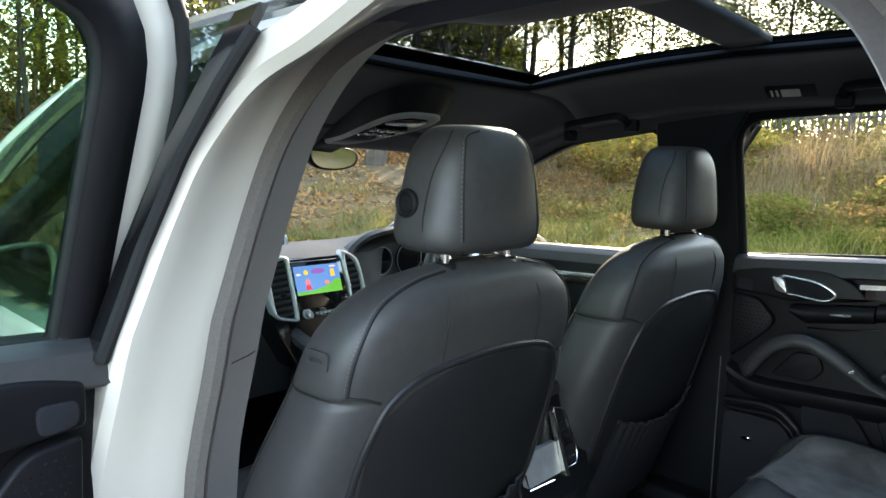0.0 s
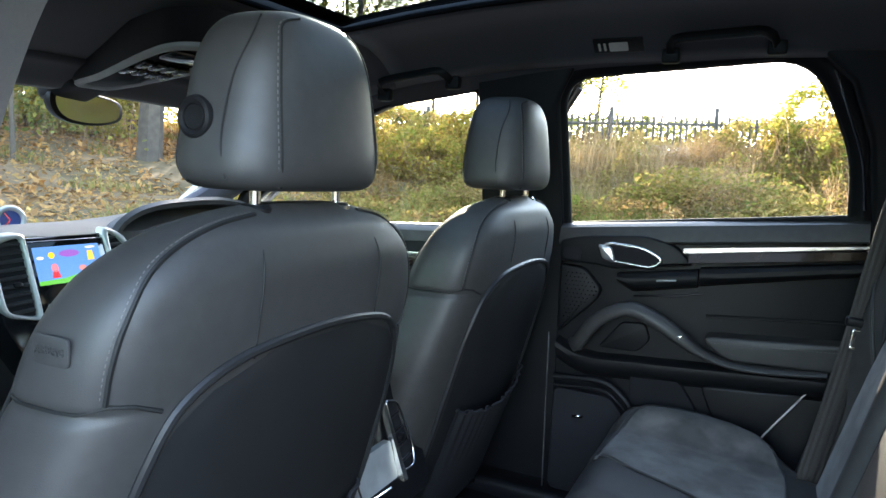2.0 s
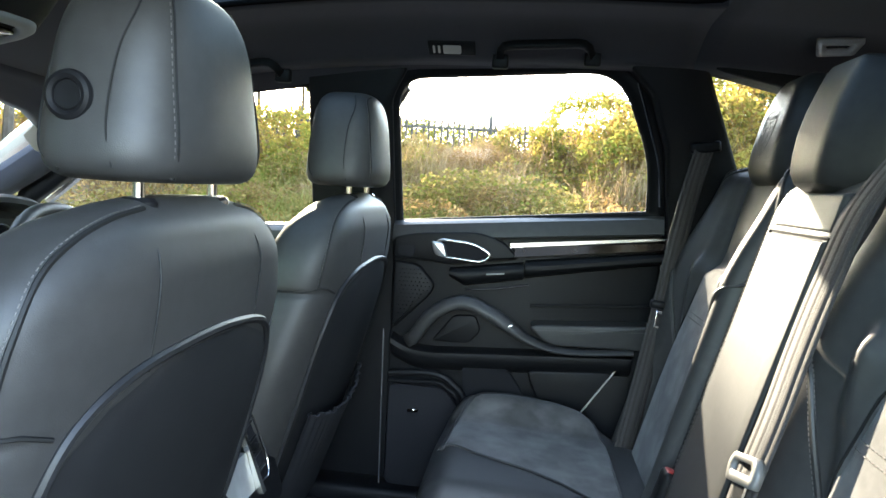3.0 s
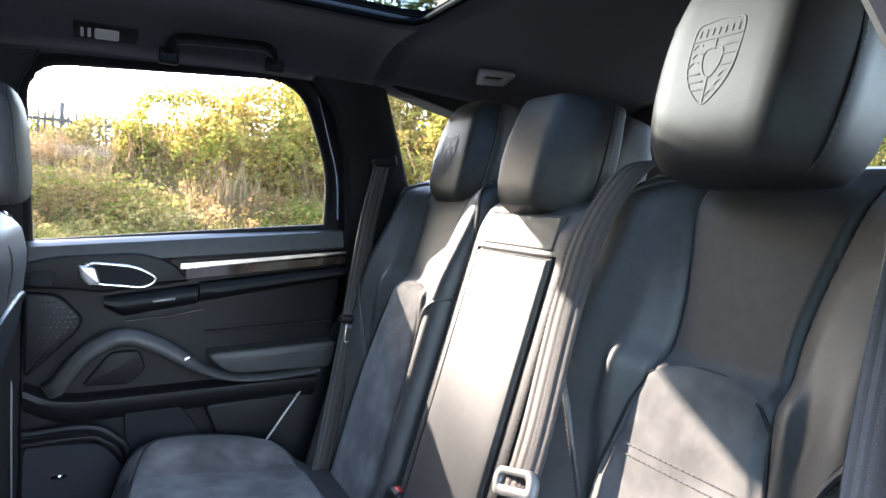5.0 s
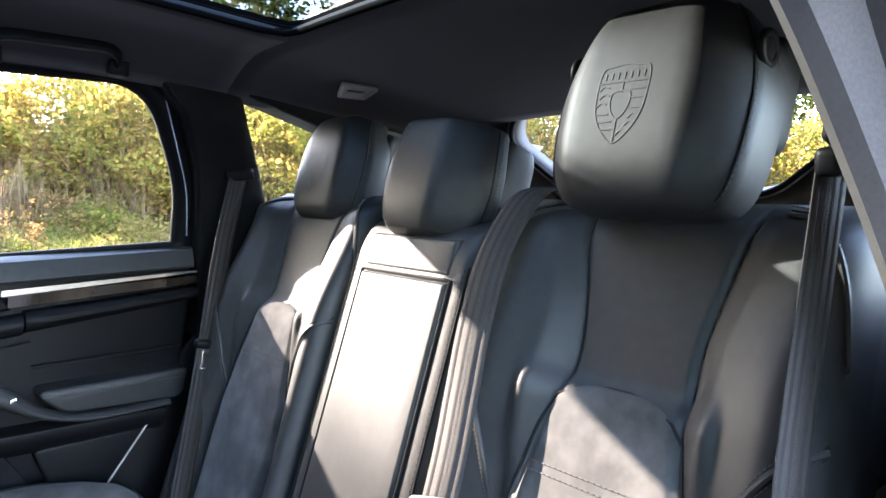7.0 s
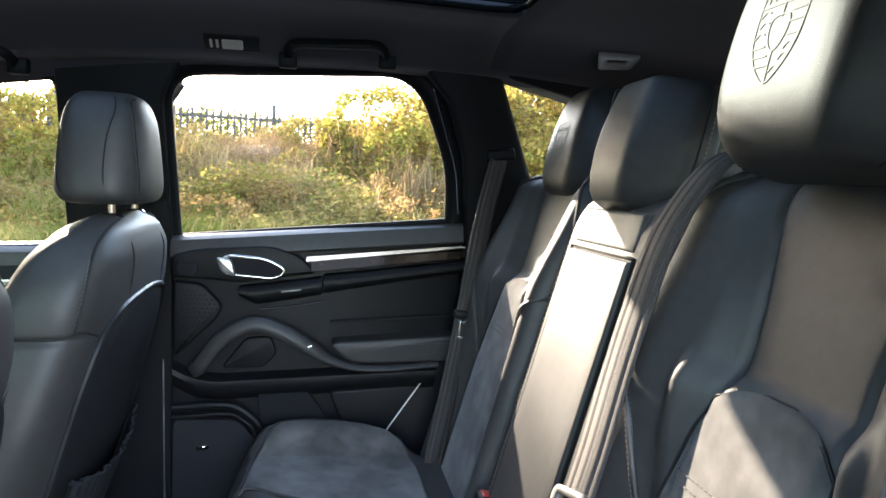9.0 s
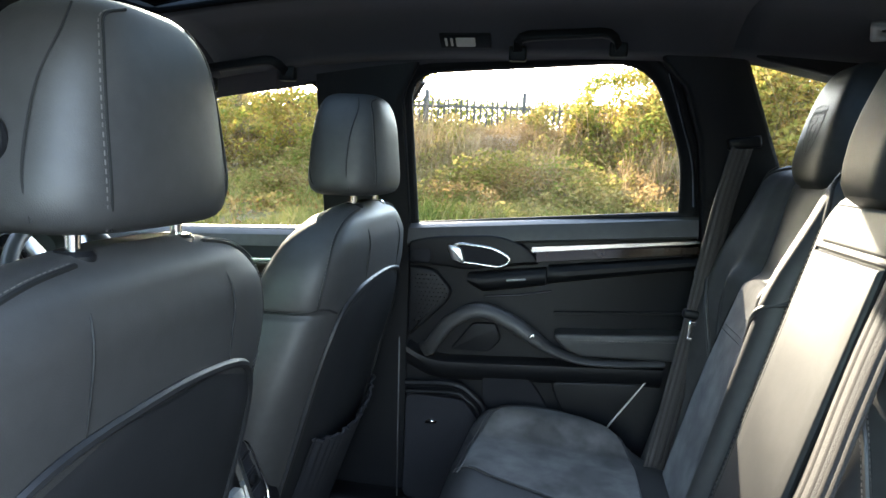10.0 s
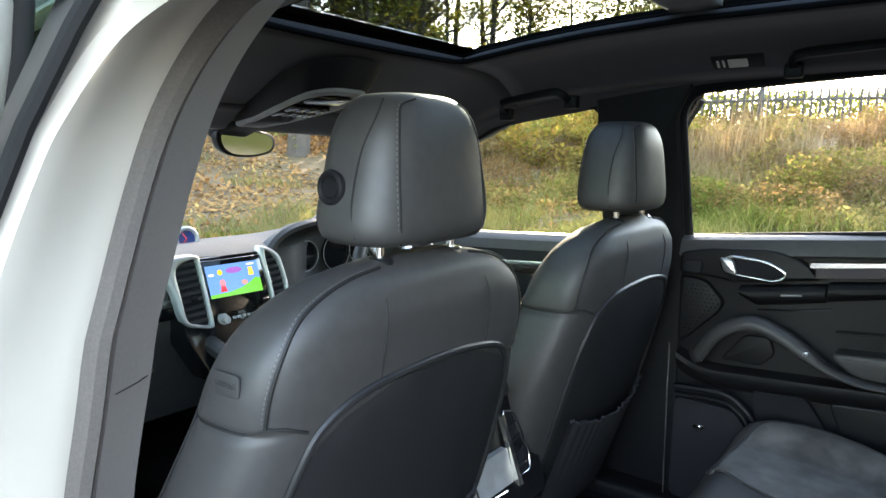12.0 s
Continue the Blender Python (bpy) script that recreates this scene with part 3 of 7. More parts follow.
def back_surf(y, z, out=0.0):
    """Point on the rear half of the backrest at sideways y (local) and height z."""
    xb, xf, w = back_c(z)
    c, h, p = (xb + xf) / 2, (xb - xf) / 2, 3.4
    t = min(0.9999, abs(y) / w)
    return Vector((c + (h + out) * (1 - t ** p) ** (1 / p), y, z))


def side_surf(x, z, s, out=0.0):
    """Point on the side s of the backrest at x and height z."""
    xb, xf, w = back_c(z)
    c, h, p = (xb + xf) / 2, (xb - xf) / 2, 3.4
    t = min(0.9999, abs(x - c) / h)
    return Vector((x, s * (w + out) * (1 - t ** p) ** (1 / p), z))


def head_c(z):
    k = (z - 1.228) / (1.418 - 1.228)
    w = 0.137 - 0.040 * k
    xb = 0.080 - 0.014 * k
    xf = -0.078 + 0.012 * k
    e = min(1, max(0, k))
    sh = (1 - abs(2 * e - 1) ** (6.0 if e < 0.5 else 3.2)) ** (0.32 if e < 0.5 else 0.42)
    low = 0.62 if e < 0.5 else 0.42
    w, cx, hx = w * (low + (1 - low) * sh), (xb + xf) / 2, (xb - xf) / 2 * (0.5 + 0.5 * sh)
    return cx, hx, w


def head_surf(y, z, out=0.001):
    cx, hx, w = head_c(z)
    t = min(0.9999, abs(y) / w)
    return Vector((cx + (hx + out) * (1 - t ** 3.0) ** (1 / 3.0), y, z))


def head_side(x, z, s, out=0.001):
    cx, hx, w = head_c(z)
    t = min(0.9999, abs(x - cx) / hx)
    return Vector((x, s * (w + out) * (1 - t ** 3.0) ** (1 / 3.0), z))


def front_seat(yc, label):
    seat = thing("front_seat", label, "car seat", "front seats")
    seat.location = (0, yc, 0)
    zs = lin(0.50, 1.015, 17) + lin(1.02, 1.058, 14) + [1.03 + 0.185 * math.sin(radians(a)) for a in lin(11, 90, 18)]
    rings = []
    for z in zs:
        xb, xf, w = back_c(z)
        rings.append(oval((xb + xf) / 2, 0, (xb - xf) / 2, w, z, 3.4, 64))
    back = part("backrest", loft(rings), LEATHER, seat)
    # piping arch around the map pocket
    arch = [(-0.228, 0.62), (-0.240, 0.80), (-0.235, 0.92), (-0.222, 0.985), (-0.196, 1.035), (-0.14, 1.066), (-0.04, 1.076), (0.05, 1.075), (0.14, 1.062), (0.190, 1.035), (0.216, 0.985), (0.228, 0.92), (0.232, 0.80), (0.222, 0.62)]
    line = spline([back_surf(y, z, 0.001) for y, z in arch], 6)
    part("piping", tube(line, 0.0055, 8), SEAT_BACK_DARK, back)
    # the recessed panel inside the arch, its shade carried by the darker material
    def pocket(u, v):
        z = 0.55 + (1.068 - 0.55) * v
        half = 0.226 * (1 if z < 0.93 else max(0.05, 1 - ((z - 0.93) / 0.144) ** 3) ** 0.5)
        y = half * (2 * u - 1) * 0.985
        return back_surf(y, z, 0.0015 + 0.004 * (1 - abs(2 * u - 1) ** 4))
    part("back_panel", sheet(pocket, lin(0, 1, 17), lin(0, 1, 20)), SEAT_BACK_DARK, back, "smooth black seat back panel")
    # slack pocket with its gathered elastic edge
    def pouch(u, v):
        y = 0.200 * (2 * u - 1)
        top = 0.775 + 0.012 * math.sin(u * 60) * 0.25 + 0.035 * (2 * u - 1) ** 2 - 0.015
        z = 0.52 + (top - 0.52) * v
        belly = 0.012 + 0.022 * (1 - (2 * u - 1) ** 2) * (0.4 + 0.6 * v) + 0.003 * math.sin(u * 85 + 1) * v ** 4
        return back_surf(y, z, belly)
    part("map_pocket", sheet(pouch, lin(0, 1, 81), lin(0, 1, 10)), NET, back, "slack black map pocket with a gathered edge")
    part("pocket_edge", tube([pouch(u, 1.0) for u in lin(0, 1, 81)], 0.0032, 6), NET, back)
    # seams: shoulders, sides, middle
    for s in (-1, 1):
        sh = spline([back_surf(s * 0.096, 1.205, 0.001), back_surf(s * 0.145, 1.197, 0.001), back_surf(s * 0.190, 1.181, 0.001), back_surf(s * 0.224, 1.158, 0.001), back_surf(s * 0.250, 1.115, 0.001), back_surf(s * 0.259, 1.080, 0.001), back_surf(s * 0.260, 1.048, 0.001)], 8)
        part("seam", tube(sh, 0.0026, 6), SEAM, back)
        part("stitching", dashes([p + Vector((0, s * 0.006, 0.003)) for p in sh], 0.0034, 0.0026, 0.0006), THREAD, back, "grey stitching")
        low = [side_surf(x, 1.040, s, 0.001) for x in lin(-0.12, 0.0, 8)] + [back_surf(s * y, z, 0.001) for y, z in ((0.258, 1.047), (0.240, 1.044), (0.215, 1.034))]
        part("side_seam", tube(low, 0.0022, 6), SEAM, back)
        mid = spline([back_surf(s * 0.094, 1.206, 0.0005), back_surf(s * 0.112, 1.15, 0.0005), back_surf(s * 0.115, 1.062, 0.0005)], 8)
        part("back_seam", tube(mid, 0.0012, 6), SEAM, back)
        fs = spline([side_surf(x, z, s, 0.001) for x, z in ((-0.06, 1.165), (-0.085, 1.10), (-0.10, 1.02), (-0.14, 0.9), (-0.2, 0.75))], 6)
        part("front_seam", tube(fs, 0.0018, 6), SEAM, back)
    # embossed tag on the outer side
    so = -1 if yc < 0 else 1
    tag_c = side_surf(-0.022, 1.093, so, 0.0)
    tag = part("airbag_tag", moved(prism(rounded([(-0.022, -0.013), (0.022, -0.013), (0.022, 0.013), (-0.022, 0.013)], 0.006, 3), "y", 0, 0.0025, 0.001), Matrix.Translation(tag_c + Vector((0, 0.001 * so, 0))) @ (Matrix.Identity(4) if so > 0 else Matrix.Diagonal((1, -1, 1, 1)))), LEATHER, back, "small stitched-in tag with embossed lettering")
    font = bpy.data.curves.new("tag_text", "FONT")
    font.body, font.size, font.align_x, font.align_y, font.extrude = "AIRBAG", 0.0105, "CENTER", "CENTER", 0.0004
    tx = new("tag_text", font)
    tx.data.materials.append(LEATHER)
    tx.matrix_basis = Matrix.Translation(tag_c + Vector((0, so * 0.0045, 0))) @ pose(0, 0, 0, 90, 0, 0 if so < 0 else 180)
    tx.parent = back
    # headrest
    hz = [1.228 + 0.19 * (0.5 - 0.5 * math.cos(math.pi * k / 26)) for k in range(27)]
    head = part("headrest", loft([oval(head_c(z)[0], 0, head_c(z)[1], head_c(z)[2], z, 3.0, 56) for z in hz]), LEATHER, seat)
    for s in (-1, 1):
        hs = spline([head_surf(s * y, z, 0.001) for y, z in ((0.080, 1.232), (0.091, 1.262), (0.088, 1.32), (0.080, 1.375), (0.068, 1.400), (0.045, 1.409))], 8)
        part("seam", tube(hs, 0.0014, 6), SEAM, head)
        part("stitching", dashes([p + Vector((-0.001, s * 0.004, 0)) for p in hs], 0.004, 0.003, 0.0006), THREAD, head, "grey stitching")
        hs2 = spline([head_side(x, z, s, 0.001) for x, z in ((0.025, 1.240), (0.020, 1.28), (0.022, 1.34), (0.030, 1.385), (0.024, 1.408))], 8)
        part("side_seam", tube(hs2, 0.0011, 6), SEAM, head)
        hs3 = spline([head_side(x, z, s, 0.001) for x, z in ((-0.028, 1.236), (-0.052, 1.26), (-0.058, 1.33), (-0.050, 1.39))], 8)
        part("front_seam", tube(hs3, 0.0012, 6), SEAM, head)
        b0 = head_side(-0.016, 1.300, so, 0.0015)
        if s == so:
            ringb = [b0 + Vector((0.0175 * math.cos(a), s * 0.0005, 0.0175 * math.sin(a))) for a in lin(0, 2 * math.pi, 25)[:-1]]
            btn = part("tilt_button", join(tube(ringb, 0.005, 8, True), moved(loft([[Vector((r * math.cos(a), h, r * math.sin(a))) for a in lin(0, 2 * math.pi, 25)[:-1]] for r, h in ((0.0145, -0.006), (0.0145, 0.0005), (0.012, 0.003), (0.004, 0.002))]), Matrix.Translation(b0) @ Matrix.Diagonal((1, s, 1, 1)))), PLASTIC, head, "round black plastic button")
        part("headrest_post", loft([[Vector((0.020 + 0.006 * math.cos(a), s * 0.075 + 0.006 * math.sin(a), z)) for a in lin(0, 2 * math.pi, 17)[:-1]] for z in (1.16, 1.26)]), BRIGHT, seat, "polished steel post")
        part("post_collar", loft([[Vector((0.020 + r * 1.25 * math.cos(a), s * 0.075 + r * math.sin(a), z)) for a in lin(0, 2 * math.pi, 21)[:-1]] for r, z in ((0.015, 1.195), (0.015, 1.210), (0.012, 1.214), (0.006, 1.214))]), PLASTIC if s < 0 else CHROME, seat)
    # cushion and base
    cush = sheet(lambda x, y: Vector((x, y, 0.60 + 0.05 * (-0.2 - x) / 0.5 + 0.045 * smooth(0.14, 0.22, abs(y)) - 0.09 * smooth(0.225, 0.265, abs(y)) - 0.06 * smooth(-0.64, -0.72, x))), lin(-0.72, -0.14, 20), lin(-0.265, 0.265, 29), Vector((0, 0, -0.12)))
    part("cushion", cush, LEATHER, seat)
    part("seat_base", rbox((-0.66, -0.23, 0.40), (-0.16, 0.23, 0.52), 0.03, 3), PLASTIC, seat)
    # lower side shield
    return seat


near_seat = front_seat(-0.376, "black leather front passenger seat with stitched headrest and map pocket")
far_seat = front_seat(0.376, "black leather driver seat beside the centre console")


# ---- rear bench ----
# backrest frame: lower edge and lean
B0, LEAN_BACK = Vector((0.708, 0, 0.62)), math.atan(0.27)
UP = Vector((math.sin(LEAN_BACK), 0, math.cos(LEAN_BACK)))
FWD = Vector((-math.cos(LEAN_BACK), 0, math.sin(LEAN_BACK)))


def back_pt(y, s, h):
    """y sideways, s up the backrest from its foot, h forward of its plane."""
    return B0 + UP * s + FWD * h + Vector((0, y, 0))


def seam_at(s):
    """How far out the seam beside the middle panel runs at height s."""
    return 0.61 - 0.27 * smooth(0.14, 0.53, s) + 0.13 * smooth(0.52, 0.73, s)


def rear_h(y, s, yc, half):
    """Padding of an outer rear backrest."""
    d = abs(y - yc) / half
    d0 = seam_at(s)
    outer = 1.0 if (y - yc) * yc > 0 else 0.0
    edge = (1 - min(1, d) ** (9 if outer else 18)) ** 0.5
    top = (1 - smooth(0.63, 0.735, s) ** 2.2)
    bol = ((0.032 - 0.004 * outer) * smooth(d0 - 0.01, d0 + 0.18, d) + (0.036 + 0.014 * outer) * smooth(d0 + 0.08, 0.90, d)) * (1 - 0.45 * smooth(0.46, 0.68, s))
    low = 0.020 * smooth(0.51, 0.46, s) * (1 - smooth(0.48, 0.60, d))
    crease = -0.008 * math.exp(-((d - d0) / 0.018) ** 2) * smooth(0.02, 0.1, s)
    crease -= 0.006 * math.exp(-((s - 0.490 + 0.16 * max(0, d - 0.3) ** 2) / 0.006) ** 2) * (1 - smooth(0.25, 0.45, d))
    return (0.045 + bol + low + crease) * edge * max(0.0, top) ** 0.5


bench = thing("rear_bench", "black leather rear bench seat with suede inserts", "rear seat")


def rear_back(yc, half, name, label):
    fn = lambda y, s: back_pt(y, s, rear_h(y, s, yc, half))
    ob = part(name, sheet(fn, lin(yc - half, yc + half, 121), lin(0.0, 0.735, 71), -FWD * 0.07), LEATHER, bench, label)
    # suede insert in the lower middle
    def ins(u, v):
        s = 0.03 + 0.455 * v
        w = half * (0.02 + seam_at(min(s, 0.42))) * (1 if s < 0.40 else max(0.004, 1 - ((s - 0.40) / 0.0853) ** 2.6) ** 0.36)
        y = yc + w * (2 * u - 1)
        return back_pt(y, s, rear_h(y, s, yc, half) + 0.0035 + 0.0035 * (1 - abs(2 * u - 1) ** 6))
    part("insert", sheet(ins, lin(0, 1, 31), [1 - (1 - t) ** 2.2 for t in lin(0, 1, 41)]), ALCANTARA, ob, "grey suede insert")
    edge_line = [ins(0, v) for v in lin(0, 1, 24)] + [ins(1, v) for v in lin(1, 0, 24)]
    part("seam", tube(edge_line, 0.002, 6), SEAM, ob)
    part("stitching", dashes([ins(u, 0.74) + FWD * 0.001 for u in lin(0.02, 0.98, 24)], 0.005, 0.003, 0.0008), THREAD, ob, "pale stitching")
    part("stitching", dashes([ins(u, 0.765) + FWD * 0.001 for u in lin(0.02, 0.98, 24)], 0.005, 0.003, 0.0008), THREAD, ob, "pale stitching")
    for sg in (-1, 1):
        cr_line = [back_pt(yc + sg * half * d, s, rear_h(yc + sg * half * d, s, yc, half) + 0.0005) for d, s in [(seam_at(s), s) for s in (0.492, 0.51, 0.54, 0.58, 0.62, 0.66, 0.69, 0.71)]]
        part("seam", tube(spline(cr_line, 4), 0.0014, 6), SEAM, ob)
        for run in (((0.60, 0.29), (0.645, 0.35), (0.74, 0.41), (0.86, 0.452), (0.965, 0.478)), ((0.60, 0.714), (0.75, 0.702), (0.86, 0.677), (0.93, 0.63), (0.97, 0.56))):
            bl = spline([back_pt(yc + sg * half * d, s, rear_h(yc + sg * half * d, s, yc, half) + 0.0006) for d, s in run], 8)
            part("bolster_piping", tube(bl, 0.0042, 8), LEATHER, ob)
            for off in (-0.0055, 0.0055):
                part("bolster_seam", tube([p + UP * off - FWD * 0.0012 for p in bl], 0.0016, 6), SEAM, ob)
            for off in (-0.010, 0.010):
                part("stitching", dashes([p + UP * off + FWD * 0.0012 for p in bl], 0.0036, 0.0024, 0.0007), THREAD, ob, "pale stitching")
    return ob


rear_back(-0.401, 0.235, "backrest", "black leather backrest with bolsters")
rear_back(0.392, 0.226, "backrest", "black leather backrest with bolsters")

# middle backrest with its armrest panel
def mid_h(y, s):
    d = abs(y) / 0.158
    return (0.092 - 0.016 * smooth(0.60, 0.68, s)) * (1 - min(1, d) ** 18) ** 0.5 * max(0.0, 1 - smooth(0.63, 0.70, s) ** 2) ** 0.5


mid = part("middle_backrest", sheet(lambda y, s: back_pt(y, s, mid_h(y, s)), [0.158 * sgnpow(v, 0.7) for v in lin(-1, 1, 41)], lin(0.0, 0.70, 41), -FWD * 0.09), LEATHER, bench, "narrow black leather middle backrest")


def flat_pad(half, s0, s1, base, rise, r):
    """A flat upholstered pad on the middle backrest with softly rolled edges."""
    def f(y, s):
        e = min(half - abs(y), s - s0, s1 - s)
        k = min(1.0, max(0.0, e / r))
        return back_pt(y, s, base + rise * math.sqrt(max(0.0, 1 - (1 - k) ** 2)))
    ys = sorted(set(lin(-half, -half + r, 6) + lin(-half + r, half - r, 9) + lin(half - r, half, 6)))
    ss = sorted(set(lin(s0, s0 + r, 6) + lin(s0 + r, s1 - r, 15) + lin(s1 - r, s1, 6)))
    return sheet(f, ys, ss, -FWD * 0.02)


part("folding_armrest", flat_pad(0.107, -0.01, 0.574, 0.084, 0.0145, 0.007), LEATHER, mid, "flat padded folding armrest panel")
part("cap_pad", flat_pad(0.108, 0.580, 0.643, 0.076, 0.018, 0.009), LEATHER, mid, "padded cap above the armrest panel")
# SEAM tube round the panel: the gap's shade drawn as a dark line.
part("armrest_gap", tube([back_pt(y, s, mid_h(y, s) + 0.0005) for y, s in [(0.1105, v) for v in lin(0.0, 0.577, 16)] + [(v, 0.577) for v in lin(0.10, -0.10, 9)] + [(-0.1105, v) for v in lin(0.577, 0.0, 16)]], 0.0032, 6), SEAM, mid, "dark line drawn for the shaded gap round the armrest panel")
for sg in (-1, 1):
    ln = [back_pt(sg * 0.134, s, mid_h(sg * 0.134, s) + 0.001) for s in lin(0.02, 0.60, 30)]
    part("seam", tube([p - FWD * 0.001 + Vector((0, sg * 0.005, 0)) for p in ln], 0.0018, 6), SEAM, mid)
    part("stitching", dashes(ln, 0.006, 0.003, 0.0009), THREAD, mid, "pale stitching")


# rear headrests
def facet(t):
    """A flat front with a slanted facet towards each side."""
    return 1 - 0.50 * max(0.0, (t - 0.58) / 0.42) ** 1.2


def rear_head(yc, w, s0, s1, depth, off, label, crest=False, box=5.0):
    head = thing("rear_headrest", label, "headrest", "rear headrests")
    rings = []
    for k in range(31):
        e = 0.5 - 0.5 * math.cos(math.pi * k / 30)
        s = s0 + (s1 - s0) * e
        sh = (1 - abs(2 * e - 1) ** (box + 0.3)) ** 0.36
        wide = w * (0.97 + 0.10 * math.sin(math.pi * min(1, e * 1.1)) - 0.13 * smooth(0.55, 1.0, e)) * (0.62 + 0.38 * sh)
        front = depth * (0.66 + 0.06 * math.sin(math.pi * e)) * (0.45 + 0.55 * sh)
        rear = depth * 0.22 * (0.5 + 0.5 * sh) * (1 - 0.25 * e)
        ring = []
        for i in range(64):
            a = 2 * math.pi * i / 64
            c, q = math.cos(a), math.sin(a)
            hx = front if c > 0 else rear
            y = wide * sgnpow(q, 2 / box)
            h = hx * sgnpow(c, 2 / (box + 5.0))
            if c > 0:
                h *= facet(abs(y) / wide)
            ring.append(back_pt(yc + y, s, h + off))
        rings.append(ring)
    body = part("cushion", loft(rings), LEATHER, head)
    n = 64

    def at(u, e, out):
        """A point on the cushion by its ring place."""
        k = e * 30
        i = int(k)
        f = k - i
        a = u * n
        j = int(a) % n
        g = a - int(a)
        r0, r1 = rings[min(i, 30)], rings[min(i + 1, 30)]
        p = (r0[j] * (1 - g) + r0[(j + 1) % n] * g) * (1 - f) + (r1[j] * (1 - g) + r1[(j + 1) % n] * g) * f
        c = back_pt(yc, (s0 + s1) / 2, off)
        return p + (p - c).normalized() * out
    for u in (0.165, 0.835):
        sm = spline([at(u, e, 0.0008) for e in (0.05, 0.2, 0.35, 0.5, 0.65, 0.8, 0.92)], 5)
        part("seam", tube(sm, 0.0016, 6), SEAM, body)
        part("stitching", dashes([at(u + (0.008 if u < 0.5 else -0.008), e, 0.0012) for e in lin(0.05, 0.92, 24)], 0.004, 0.003, 0.0007), THREAD, body, "pale stitching")
    top = [at((0.835 + 0.33 * t) % 1.0, 0.93, 0.0012) for t in lin(0, 1, 24)]
    part("stitching", dashes(top, 0.004, 0.003, 0.0008), THREAD, body, "pale stitching")
    for sg in (-1, 1):
        part("headrest_post", tube([back_pt(yc + sg * w * 0.5, s0 - 0.03, 0.0), back_pt(yc + sg * w * 0.5, s0 + 0.08, off * 0.4)], 0.006, 10), BRIGHT, head)
    if crest:
        # embossed shield, drawn as plain lines
        cs = s0 + (s1 - s0) * 0.43

        def face(across, s):
            y = 0.006 - across
            e = min(0.98, max(0.02, (s - s0) / (s1 - s0)))
            sh = (1 - abs(2 * e - 1) ** 5.3) ** 0.36
            front = depth * (0.66 + 0.06 * math.sin(math.pi * e)) * (0.45 + 0.55 * sh)
            wide = w * (0.97 + 0.10 * math.sin(math.pi * min(1, e * 1.1)) - 0.13 * smooth(0.55, 1.0, e)) * (0.62 + 0.38 * sh)
            t = min(0.999, abs(y) / wide)
            h = front * (1 - t ** 5.0) ** (1 / 10.0) * facet(t)
            return back_pt(yc + y, s, h + off + 0.0004)
        hw, up, dn = 0.031, 0.040, 0.046
        shield = [(-hw, up), (-hw * 0.5, up + 0.006), (0, up + 0.008), (hw * 0.5, up + 0.006), (hw, up), (hw * 1.02, 0.0), (hw * 0.8, -0.022), (hw * 0.4, -0.038), (0, -dn), (-hw * 0.4, -0.038), (-hw * 0.8, -0.022), (-hw * 1.02, 0.0)]

        def emboss(line, loop=False):
            return tube(line, 0.0010, 6, loop, flat=0.30, up=FWD)
        pts = spline([face(a, cs + b) for a, b in shield], 4, True)
        lines = [emboss(pts, True)]
        for b in (0.026,):
            lines.append(emboss([face(a, cs + b) for a in lin(-hw, hw, 9)]))
        for b, a0, a1 in ((0.016, 0.012, 0.031), (0.006, 0.012, 0.031), (-0.006, 0.014, 0.030), (-0.012, -0.031, -0.012), (-0.021, -0.026, -0.006), (-0.030, -0.020, 0.0)):
            lines.append(emboss([face(a, cs + b) for a in lin(a0, a1, 5)]))
        lines.append(emboss([face(0, cs + b) for b in lin(0.026, 0.013, 4)]))
        lines.append(emboss([face(0, cs + b) for b in lin(-0.018, -dn, 5)]))
        small = [(-0.011, 0.013), (0.011, 0.013), (0.011, -0.006), (0, -0.018), (-0.011, -0.006)]
        lines.append(emboss(spline([face(a, cs + b) for a, b in small], 3, True), True))
        for a0, b0 in ((-0.024, 0.020), (-0.022, 0.010), (-0.024, 0.000), (0.020, -0.015), (0.017, -0.024), (0.008, -0.034)):
            lines.append(emboss(spline([face(a0 - 0.006, cs + b0 - 0.003), face(a0, cs + b0 + 0.002), face(a0 + 0.007, cs + b0)], 4)))
        for a in lin(-0.025, 0.025, 7):
            lines.append(emboss([face(a, cs + 0.030), face(a, cs + 0.038)]))
        part("embossed_shield", join(*lines), LEATHER, head, "embossed shield emblem in the leather")
    return head


near_head = rear_head(-0.402, 0.121, 0.688, 0.932, 0.125, 0.085, "large black leather rear headrest with an embossed shield", True)
far_head = rear_head(0.385, 0.112, 0.668, 0.893, 0.105, 0.0, "lowered black leather rear headrest with an embossed shield", True)


def head_shell(head, yc, half, s0, s1, h0, h1):
    """The lower, rounded block behind a rear headrest's pad."""
    rings = []
    for k in range(15):
        e = 0.5 - 0.5 * math.cos(math.pi * k / 14)
        g = (1 - abs(2 * e - 1) ** 5) ** 0.4
        rings.append([back_pt(yc + y * (0.90 + 0.10 * g), s0 + (s1 - s0) * e, (h0 + h1) / 2 + (h - (h0 + h1) / 2) * (0.7 + 0.3 * g)) for y, h in rounded([(-half, h1), (half, h1), (half, h0), (-half, h0)], [0.02, 0.02, 0.042, 0.042], 6)])
    return part("rear_shell", loft(rings), LEATHER, head)


